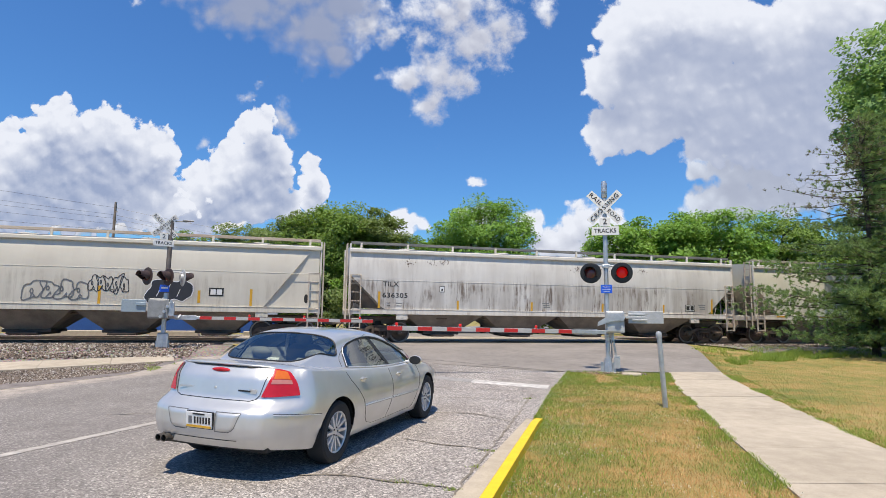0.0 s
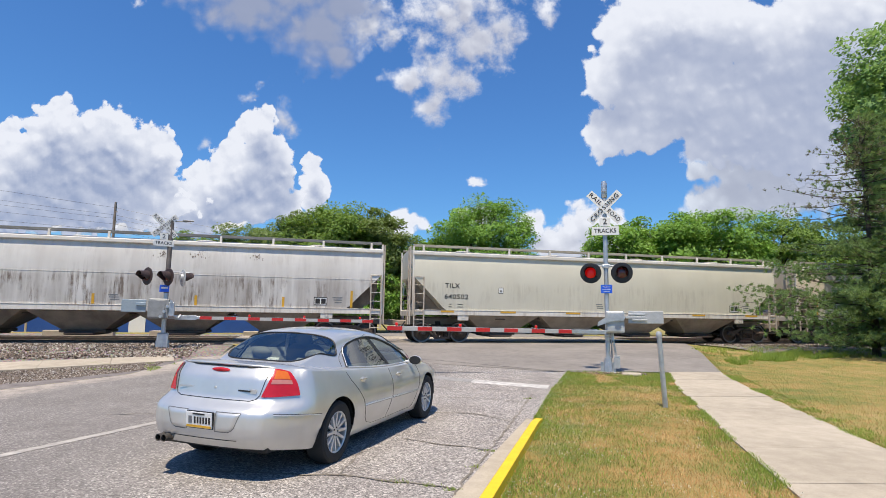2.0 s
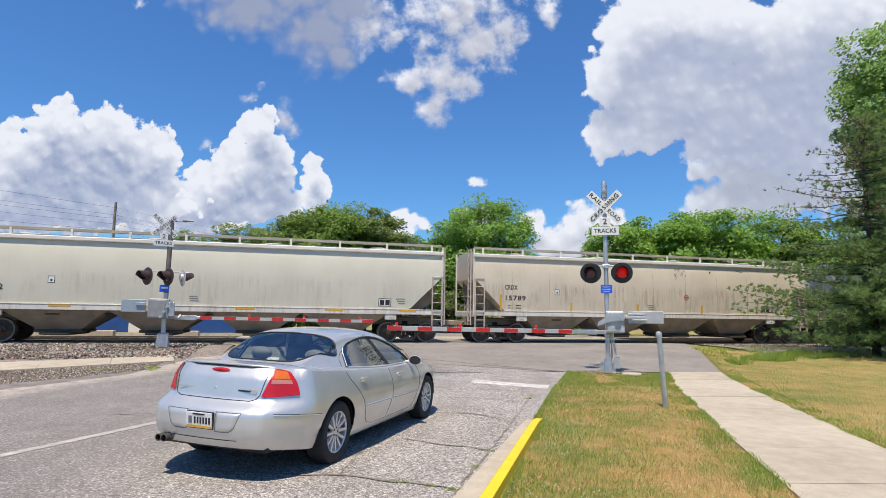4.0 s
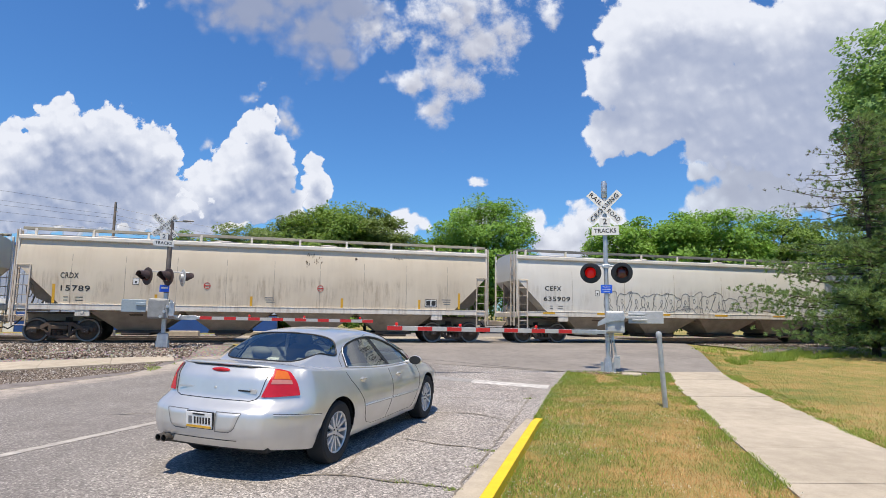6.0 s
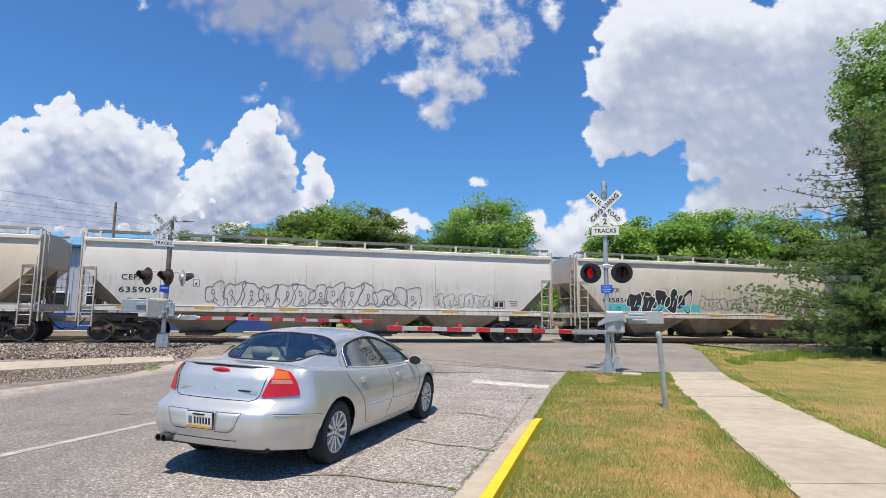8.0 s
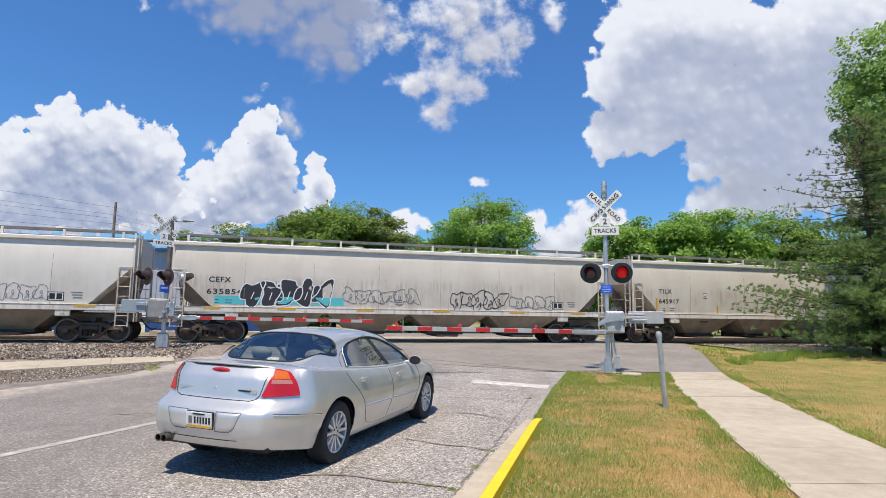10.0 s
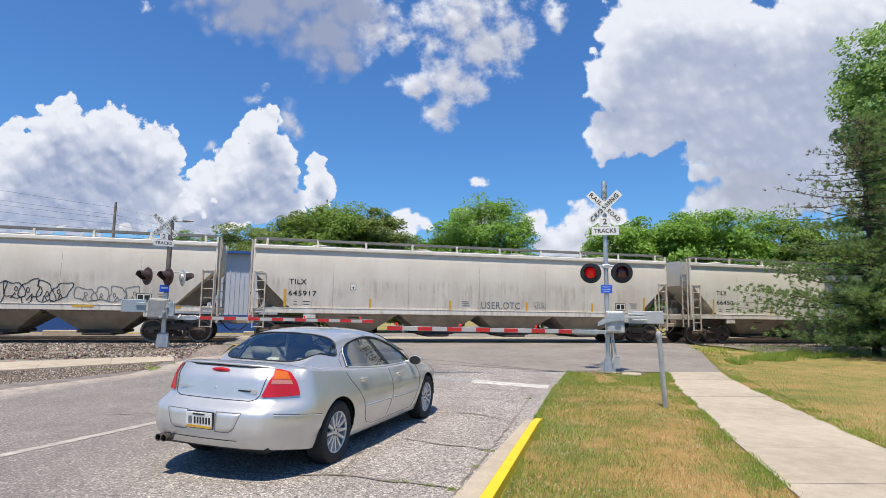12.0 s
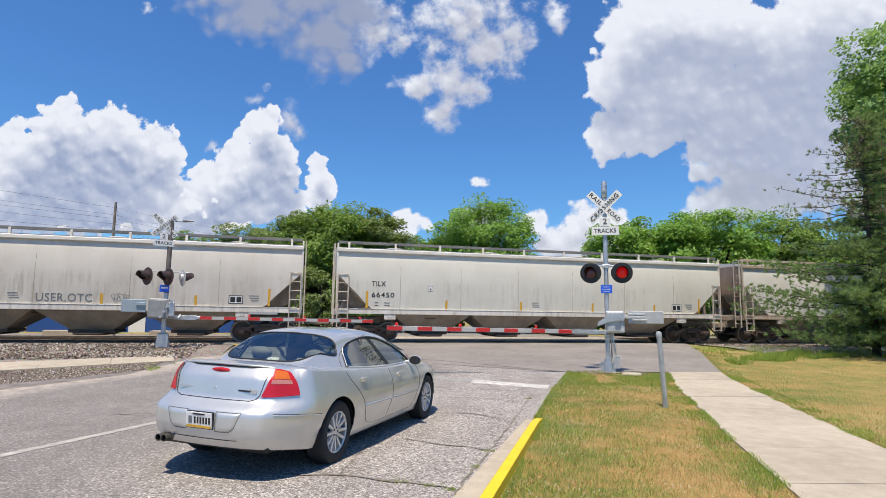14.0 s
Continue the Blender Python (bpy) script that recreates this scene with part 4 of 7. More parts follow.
def flasher(parent, at, on_first, back=None):
    """A round lamp head: black backing disc, hood and a lens disc that turns over as it flashes. Faces local -y."""
    head = part("lamp_head", MB().lathe([(0.0, 0.10), (0.12, 0.10), (0.15, 0.02), (0.285, 0.012), (0.30, 0.0), (0.285, -0.012), (0.16, -0.016), (0.0, -0.016)], (0, 0, 0), (0, 1, 0), 28), back or BLACK, parent, at=at, smooth=True)
    hood = MB()
    rings = []
    for d, r in ((0.0, 0.185), (0.10, 0.185), (0.30, 0.175)):
        ring = []
        reach = radians(-35), radians(215)
        if d > 0.2:
            reach = radians(10), radians(170)
        for k in range(17):
            a = reach[0] + (reach[1] - reach[0]) * k / 16
            ring.append((r * math.cos(a), -0.015 - d, r * math.sin(a)))
        for k in range(16, -1, -1):
            a = reach[0] + (reach[1] - reach[0]) * k / 16
            ring.append(((r - 0.008) * math.cos(a), -0.015 - d, (r - 0.008) * math.sin(a)))
        rings.append(ring)
    hood.loft(rings)
    part("hood", hood, OLD_BLACK if back else BLACK, head)
    if on_first is not None:
        lens = MB()
        lens.lathe([(0.0, -0.035), (0.08, -0.03), (0.135, -0.018), (0.155, 0.0)], (0, 0, 0), (0, 1, 0), 24, 0)
        lens.lathe([(0.0, 0.018), (0.08, 0.015), (0.155, 0.001)], (0, 0, 0), (0, 1, 0), 24, 1)
        lo = part("lens", lens, [LENS_RED, LENS_DARK], head, "round red signal lens", smooth=True, at=pose(0, -0.05, 0))
        FLIPS.append((lo, on_first))
    else:
        part("lens", MB().lathe([(0.0, -0.05), (0.1, -0.04), (0.155, -0.018), (0.155, 0.0)], (0, 0, 0), (0, 1, 0), 24), LENS_DARK, head, smooth=True)
    return head


def crossbuck(parent, at, tracks_z):
    """Two crossed blades with their words, the count plate and the word plate below. Faces local -y."""
    for k, (ang, words) in enumerate(((-45, ("RAIL", "ROAD")), (45, ("CROSS", "ING")))):
        m = at @ pose(0, -0.012 * (1 - k) - 0.005, 0, 0, -ang, 0)
        blade = part("blade", MB().box((0, 0, 0), (1.22, 0.006, 0.23), bev=0.0025), WHITE_SHEET, parent, at=m)
        if k == 0:
            for wtxt, x in ((words[0], -0.35), (words[1], 0.35)):
                lettering(wtxt, 0.17, INK, blade, pose(x, -0.0052, 0, 90), width=0.44, spacing=1.15)
        else:
            lettering("CROSSING", 0.17, INK, blade, pose(0, -0.0172, 0, 90), width=1.06, spacing=1.25)
    p = part("count_plate", MB().box((0, 0, 0), (0.30, 0.006, 0.26), bev=0.0025), WHITE_SHEET, parent, at=at @ pose(0, -0.02, tracks_z + 0.27))
    lettering("2", 0.24, INK, p, pose(0, -0.0052, 0, 90))
    p = part("word_plate", MB().box((0, 0, 0), (0.76, 0.006, 0.25), bev=0.0025), WHITE_SHEET, parent, at=at @ pose(0, -0.024, tracks_z))
    lettering("TRACKS", 0.17, INK, p, pose(0, -0.0052, 0, 90), width=0.62)


def mast_base(t, r, top):
    part("pole", MB().tube([(0, 0, 0.02), (0, 0, top)], r, 18).lathe([(r + 0.012, 0), (r + 0.02, 0.02), (r + 0.02, 0.05), (r + 0.012, 0.07)], (0, 0, 1.0), (0, 0, 1), 18), STEEL, t, smooth=True)
    b = MB().box((0, 0, 0.015), (0.42, 0.42, 0.03), bev=0.006)
    b.loft([[(0.14 * math.cos(a), 0.14 * math.sin(a), 0.03) for a in [k * math.pi / 4 for k in range(8)]], [(0.10 * math.cos(a), 0.10 * math.sin(a), 0.42) for a in [k * math.pi / 4 for k in range(8)]]])
    for k in range(4):
        a = k * math.pi / 2
        b.box((0.15 * math.cos(a), 0.15 * math.sin(a), 0.16), (0.12, 0.02, 0.26), m=pose(0, 0, 0, 0, 0, math.degrees(a)), bev=0.004)
    part("base", b, STEEL, t)
    for sx in (-1, 1):
        for sy in (-1, 1):
            part("anchor_bolt", MB().tube([(sx * 0.16, sy * 0.16, 0.02), (sx * 0.16, sy * 0.16, 0.09)], 0.016, 6), STEEL, t)


def gate_arm(name, label, root, tip, n, lamps, group):
    """A striped boom with lamps, held level; root and tip in the world."""
    root, tip = Vector(root), Vector(tip)
    L = (tip - root).length
    d = (tip - root).normalized()
    m = d.to_track_quat("X", "Z").to_matrix().to_4x4()
    t = thing(name, label, "crossing gate", Matrix.Translation(root) @ m, group)
    stub = 0.95
    part("arm_stub", MB().box((stub / 2 - 0.05, 0, 0), (stub + 0.1, 0.06, 0.11), bev=0.01).box((0.5, -0.035, 0), (0.7, 0.02, 0.16), bev=0.004), STEEL, t)
    part("boom", MB().box(((L + stub) / 2, 0, 0), (L - stub, 0.04, 0.115), bev=0.008), GREY_PAINT, t)
    w = (L - stub) / (2 * n + 1)
    for sgn in (-1, 1):
        for k in range(2 * n + 1):
            part("stripe", MB().box((stub + w * (k + 0.5), sgn * 0.0225, 0), (w - 0.004, 0.003, 0.105)), RED_SHEET if k % 2 == 0 else GREY_SHEET, t)
    for x in lamps:
        lp = part("gate_lamp", MB().lathe([(0.0, 0), (0.028, 0.0), (0.038, 0.015), (0.038, 0.07), (0.022, 0.085), (0.0, 0.087)], (x, 0, 0.06), (0, 0, 1), 12), GATE_RED, t, "small red lamp", smooth=True)
        part("lamp_bracket", MB().box((x, 0, 0.055), (0.12, 0.05, 0.02), bev=0.004), STEEL, lp)
    part("arm_cable", MB().tube([(0.2 + (lamps[-1] - 0.2) * k / 12, -0.012, 0.063 + 0.006 * math.sin(k * 2.1)) for k in range(13)], 0.008, 5), BLACK, t)
    return t


def near_signal():
    base = along(1.96, 11.49)
    base.z = land(base.x, base.y)
    t = thing("crossing_signal", "galvanised steel crossing signal with crossbuck and red flashing lamps", "crossing signal", Matrix.Translation(base) @ pose(0, 0.05, 0, 0, -0.3, -14), "crossing signals")
    mast_base(t, 0.065, 5.1)
    part("bell", MB().lathe([(0.075, 0), (0.085, 0.02), (0.085, 0.42), (0.07, 0.5), (0.0, 0.51)], (0, 0, 5.03), (0, 0, 1), 18).lathe([(0.0, -0.02), (0.05, -0.02), (0.06, 0.0), (0.0, 0.01)], (0, -0.09, 5.25), (0, 1, 0), 14), STEEL, t, "grey electronic bell", smooth=True)
    crossbuck(t, pose(0, -0.09, 4.74), -0.70)
    arm = MB().tube([(-0.5, -0.02, 3.02), (0.5, -0.02, 3.02)], 0.022, 8).box((0, 0, 3.02), (0.2, 0.2, 0.12), bev=0.02)
    for x in (-0.43, 0.43):
        arm.tube([(x, -0.02, 3.02), (x, -0.06, 2.85)], 0.02, 8)
    part("crossarm", arm, STEEL, t)
    flasher(t, pose(-0.43, -0.12, 2.82, 0, 0, -6), 0)
    flasher(t, pose(0.43, -0.12, 2.82, 0, 0, -2), 1)
    sign = part("notice_plate", MB().box((0, -0.09, 2.36), (0.32, 0.006, 0.24), bev=0.0025), BLUE_SIGN, t, "small blue emergency notice plate")
    for k in range(4):
        part("notice_line", MB().box((0, -0.095, 2.44 - 0.05 * k), (0.22 - 0.05 * (k % 2), 0.003, 0.009)), WHITE_SHEET, sign)
    # gate machine, crank arm and counterweight
    part("gate_machine", MB().box((0.20, -0.05, 1.42), (0.50, 0.42, 0.62), bev=0.03).box((0.20, -0.27, 1.42), (0.42, 0.03, 0.54), bev=0.012), GREY_PAINT, t)
    crank = MB().prism([(-0.28, 1.30), (-0.26, 1.42), (0.05, 1.62), (0.42, 1.66), (0.48, 1.56), (0.42, 1.46), (0.10, 1.44)], -0.33, -0.29)
    crank.tube([(0.28, -0.38, 1.54), (0.28, -0.28, 1.54)], 0.09, 16)
    for k in range(6):
        a = k * math.pi / 3
        crank.tube([(0.28 + 0.06 * math.cos(a), -0.395, 1.54 + 0.06 * math.sin(a)), (0.28 + 0.06 * math.cos(a), -0.37, 1.54 + 0.06 * math.sin(a))], 0.012, 6)
    part("crank_arm", crank, STEEL, t)
    part("counterweight", MB().box((1.02, -0.26, 1.56), (0.92, 0.03, 0.34), bev=0.006).box((0.75, -0.30, 1.56), (0.5, 0.05, 0.08), bev=0.01).box((0.78, -0.30, 1.64), (0.44, 0.05, 0.04), bev=0.008).box((0.85, -0.31, 1.49), (0.40, 0.05, 0.05), bev=0.01), GREY_PAINT, t)
    part("conduit", MB().tube([(0.14, -0.02, 1.2), (0.15, -0.06, 0.9), (0.20, -0.04, 0.6), (0.22, -0.03, 0.32)], 0.03, 8).tube([(0.10, 0.05, 1.2), (0.11, 0.05, 0.4)], 0.02, 8), STEEL, t)
    part("junction_box", MB().box((0.24, -0.03, 0.28), (0.16, 0.14, 0.34), bev=0.02).box((0.24, -0.03, 0.46), (0.18, 0.16, 0.03), bev=0.01), GREY_PAINT, t)
    slab = MB()
    slab.lathe([(0.0, 0.10), (0.30, 0.09), (0.36, 0.05), (0.38, -0.1)], (0.1, -0.1, 0), (0, 0, 1), 9)
    tagged(part("footing_stone", slab, CONCRETE, at=Matrix.Translation(base + Vector((0.40, -0.42, -0.02))) @ Matrix.Diagonal((0.8, 0.45, 0.8, 1))), "broken pale concrete lump at the mast foot", "stone")
    gate_arm("crossing_gate", "lowered gate arm with red and white stripes and lamps", along(1.70, 11.62, 1.20), along(-4.39, 11.49, 1.265), 6, (2.0, 4.15, 5.85), "crossing gates")


def left_signal():
    base = along(-11.04, 4.99)
    base.z = land(base.x, base.y) + 0.03
    t = thing("crossing_signal", "older galvanised crossing signal beside the gravel, lamps turned sideways", "crossing signal", Matrix.Translation(base) @ pose(0, 0, 0, 0, 0.4, 22), "crossing signals")
    mast_base(t, 0.075, 4.42)
    part("base_casting", MB().box((0, 0, 0.30), (0.34, 0.34, 0.5), bev=0.04), STEEL, t)
    part("top_arm", MB().tube([(0.0, 0.0, 4.38), (0.6, 0.0, 4.42)], 0.022, 8).box((0.52, 0, 4.44), (0.36, 0.10, 0.04), bev=0.015), OLD_GREY, t)
    crossbuck(t, pose(-0.20, -0.10, 4.20, 0, 0, 12) @ Matrix.Scale(0.84, 4), -0.72)
    part("upper_sleeve", MB().tube([(0, 0, 1.9), (0, 0, 4.40)], 0.079, 16), BROWN_POLE, t, smooth=True)
    arm = MB().tube([(-0.75, -0.02, 2.62), (0.68, -0.02, 2.62)], 0.022, 8)
    part("crossarm", arm, STEEL, t)
    flasher(t, pose(-0.60, -0.16, 2.44, 0, 0, -52), None, OLD_BLACK)
    flasher(t, pose(0.04, -0.22, 2.44, 0, 0, -52), None, OLD_BLACK)
    flasher(t, pose(0.48, 0.02, 2.44, 0, 0, 110), None, GREY_PAINT)
    sign = part("notice_plate", MB().box((-0.06, -0.10, 2.05), (0.30, 0.006, 0.24), bev=0.0025), BLUE_SIGN, t, "small blue emergency notice plate")
    part("notice_line", MB().box((-0.06, -0.105, 2.07), (0.2, 0.003, 0.06)), WHITE_SHEET, sign)
    part("gate_machine", MB().box((-0.18, -0.10, 1.36), (0.62, 0.45, 0.68), bev=0.04).box((-0.24, -0.34, 1.36), (0.5, 0.03, 0.56), bev=0.01), OLD_GREY, t)
    g = MB()
    for k in range(4):
        g.tube([(-0.1 + 0.1 * k, -0.4, 1.1 + 0.17 * k), (-0.1 + 0.1 * k, -0.3, 1.1 + 0.17 * k)], 0.05, 10)
    g.box((0.22, -0.2, 1.35), (0.16, 0.3, 0.5), bev=0.03)
    g.tube([(0.2, -0.3, 1.2), (0.42, -0.2, 1.05), (0.5, -0.1, 1.15)], 0.04, 8)
    part("crank_arm", g, STEEL, t)
    part("counterweight", MB().box((-0.92, -0.24, 1.44), (0.72, 0.06, 0.42), bev=0.012).box((-0.7, -0.29, 1.5), (0.3, 0.06, 0.1), bev=0.01), plain("blue_grey_paint", (0.27, 0.33, 0.37), 0.5), t)
    gate_arm("crossing_gate", "lowered gate arm with red and white stripes reaching across the road", along(-10.9, 4.72, 1.40), along(-3.92, 4.99, 1.335), 7, (2.6, 4.5, 6.5), "crossing gates")


def far_signal():
    base = Vector((-3.0, 43.0, 0.2))
    t = thing("crossing_signal", "distant crossing signal seen between the wagons", "crossing signal", Matrix.Translation(base) @ pose(0, 0, 0, 0, 0, 62), "crossing signals")
    mast_base(t, 0.075, 4.9)
    crossbuck(t, pose(0, -0.10, 4.25), -0.72)
    part("crossarm", MB().tube([(-0.6, -0.02, 2.62), (0.6, -0.02, 2.62)], 0.025, 8), STEEL, t)
    flasher(t, pose(-0.45, -0.1, 2.5), 1, BLACK)
    flasher(t, pose(0.45, -0.1, 2.5), 0, BLACK)


near_signal()
left_signal()
far_signal()


def flash_moves():
    """Each lens turns over in a tenth of a second; the pair alternates."""
    P = 1.285
    first = 0.24                       # the left lamp of the pair lights here
    for lens, side in FLIPS:
        base = lens.matrix_local.translation.copy()
        rows = []
        lit = side == 1
        ang = 0.0 if lit else 180.0
        rows.append((0.0, ang))
        k = 0
        while first + k * P / 2 < 14.0:
            t = first + k * P / 2
            goes_left = k % 2 == 0
            now = (side == 0) == goes_left
            target = 0.0 if now else 180.0
            if target != ang:
                for j in range(4):
                    rows.append((t + j / 30, ang + (target - ang) * j / 3))
                ang = target
            k += 1
        rows = [r for r in rows if r[0] < 13.95] + [(14.0, ang)]
        walk(lens, [(t, Matrix.Translation(base) @ Matrix.Rotation(radians(a), 4, "Z")) for t, a in rows])


def pipe_post():
    t = thing("pipe_post", "grey steel pipe post with a rounded cap in the grass", "post", Matrix.Translation((4.11, 10.43, 0.0)) @ pose(0, 0, 0, 1.0, -4.0, 0))
    part("pipe", MB().tube([(0, 0, -0.05), (0, 0, 1.32)], 0.045, 16), STEEL, t, smooth=True)
    part("cap", MB().lathe([(0.052, 0), (0.055, 0.02), (0.055, 0.07), (0.04, 0.105), (0.0, 0.115)], (0, 0, 1.27), (0, 0, 1), 16), GREY_PAINT, t, "pale rounded cap", smooth=True)


pipe_post()


# ---- the silver saloon ----
def lerp_table(tab, x):
    if x <= tab[0][0]:
        return tab[0][1]
    for (a, va), (b, vb) in zip(tab, tab[1:]):
        if x <= b:
            t = (x - a) / (b - a)
            return va + (vb - va) * t
    return tab[-1][1]


def smooth_table(tab, w=0.10):
    def f(x):
        return sum(lerp_table(tab, x + w * k) * c for k, c in ((-1, 0.2), (-0.5, 0.2), (0, 0.2), (0.5, 0.2), (1, 0.2)))
    return f


HW = smooth_table([(-1.06, 0.46), (-1.045, 0.54), (-1.02, 0.61), (-1.0, 0.645), (-0.9, 0.735), (-0.8, 0.80), (-0.7, 0.85), (-0.6, 0.885), (-0.5, 0.907), (-0.3, 0.922), (0.0, 0.935), (0.3, 0.945), (2.4, 0.945), (3.0, 0.92), (3.4, 0.86), (3.7, 0.72), (3.82, 0.55), (3.87, 0.35)], 0.02)
Z_SH = smooth_table([(-1.06, 1.042), (-1.0, 1.048), (-0.7, 1.038), (-0.4, 1.02), (0.0, 0.99), (0.43, 0.96), (1.1, 0.915), (1.6, 0.89), (2.4, 0.865), (2.7, 0.85), (3.2, 0.79), (3.6, 0.69), (3.8, 0.58), (3.87, 0.50)], 0.03)
Z_C = smooth_table([(-1.06, 1.070), (-1.02, 1.078), (-0.8, 1.08), (-0.5, 1.075), (-0.2, 1.05), (0.0, 1.02), (2.3, 0.975), (2.8, 0.935), (3.4, 0.83), (3.7, 0.71), (3.87, 0.52)], 0.015)
Z_LOW = smooth_table([(-1.06, 0.31), (-1.0, 0.30), (-0.85, 0.28), (-0.5, 0.245), (0.0, 0.20), (3.2, 0.19), (3.6, 0.23), (3.87, 0.34)], 0.04)
SETBACK = smooth_table([(0.25, 0.12), (0.30, 0.085), (0.36, 0.045), (0.42, 0.016), (0.50, 0.0), (0.62, 0.002), (0.66, 0.018), (0.70, 0.075), (0.735, 0.145), (0.765, 0.165), (0.94, 0.195), (0.97, 0.21), (1.06, 0.28), (1.10, 0.30)], 0.018)
ARCH = 0.375


def z_low(x):
    z = Z_LOW(x)
    for c in (0.0, 2.87):
        if abs(x - c) < ARCH:
            z = max(z, 0.335 + math.sqrt(ARCH * ARCH - (x - c) ** 2))
    return z


def side_y(x, z):
    """Half width of the lower body at a station and height."""
    hw, zs = HW(x), Z_SH(x)
    if z <= 0.62:
        t = max(0.0, (0.62 - z) / 0.42)
        return hw * (1 - 0.10 * t * t)
    t = min(1.0, (z - 0.62) / max(0.05, zs - 0.62))
    return hw * (1 - (0.085 + 0.02 * min(1.0, max(0.0, (-0.25 - x) / 0.5))) * t ** 1.8)


def car_top(x, y):
    ys = side_y(x, Z_SH(x))
    f = max(0.0, 1 - (abs(y) / ys) ** 3.2) ** 0.55
    return Z_SH(x) + (Z_C(x) - Z_SH(x)) * f


def tuck(x, z):
    """How far the tail is set forward at a height: under the bumper, on its shelf and up the boot lid."""
    t = min(1.0, max(0.0, (-0.40 - x) / 0.52))
    return t * t * (3 - 2 * t) * SETBACK(z)


def untuck(x, z):
    q = x
    for _ in range(7):
        q = 0.5 * q + 0.5 * (x - tuck(q, z))
    return q


def crown(y):
    """The bow of the tail's face."""
    return 0.035 * max(0.0, 1 - (y / 0.48) ** 2)


def in_body(x, y, z):
    x = untuck(x, z)
    if x < -1.06 - crown(y) or x > 3.87 or z < Z_LOW(x):
        return False
    if z <= Z_SH(x):
        return abs(y) <= side_y(x, z)
    return abs(y) <= side_y(x, Z_SH(x)) and z <= car_top(x, y)


def drape(o, d, lift=0.006):
    """Where a ray meets the body, lifted off it."""
    o, d = Vector(o), Vector(d).normalized()
    t = 0.0
    while t < 1.6 and not in_body(*(o + d * t)):
        t += 0.02
    a, b = max(0.0, t - 0.02), t
    for _ in range(12):
        m = (a + b) / 2
        if in_body(*(o + d * m)):
            b = m
        else:
            a = m
    return o + d * (a - lift)


CAB_TOP = smooth_table([(-0.32, 1.03), (-0.16, 1.095), (0.1, 1.235), (0.35, 1.35), (0.55, 1.395), (0.95, 1.418), (1.4, 1.408), (1.75, 1.355), (2.1, 1.25), (2.45, 1.10), (2.78, 0.95)], 0.10)
CAB_Y = smooth_table([(-0.32, 0.50), (-0.1, 0.62), (0.1, 0.71), (0.4, 0.795), (0.8, 0.835), (1.5, 0.835), (2.1, 0.81), (2.45, 0.75), (2.78, 0.64)], 0.10)
WINDOW_ARC = smooth_table([(0.37, 0.90), (0.385, 1.03), (0.41, 1.13), (0.47, 1.195), (0.58, 1.24), (0.78, 1.277), (1.03, 1.303), (1.24, 1.303), (1.47, 1.278), (1.7, 1.232), (1.96, 1.160), (2.2, 1.055), (2.36, 0.965), (2.5, 0.86)], 0.03)
CAB_X0, CAB_X1 = -0.32, 2.78


def silver_paint():
    n = Nodes("silver_car_paint")
    v = n.coord("Object")
    flake = n.noise(v, 900, 2)
    dust = n.noise(v, 3, 4)
    col = n.mix(n.ramp(dust, [(0.35, 0.0), (0.7, 1.0)]), (0.64, 0.64, 0.62), (0.57, 0.57, 0.55))
    n.bump(flake, 0.02, 0.001)
    return n.put(Base_Color=col, Metallic=0.6, Roughness=0.36, Coat_Weight=1.0, Coat_Roughness=0.04)


def car_glass(name, tint):
    n = Nodes(name)
    tr, gl, mx, fr = n.add("BsdfTransparent"), n.add("BsdfGlossy"), n.add("MixShader"), n.add("Fresnel")
    tr.inputs[0].default_value = (*tint, 1)
    gl.inputs["Roughness"].default_value = 0.02
    fr.inputs[0].default_value = 3.4
    n.link(fr.outputs[0], mx.inputs[0])
    n.link(tr.outputs[0], mx.inputs[1])
    n.link(gl.outputs[0], mx.inputs[2])
    n.link(mx.outputs[0], n.out.inputs[0])
    return n.mat


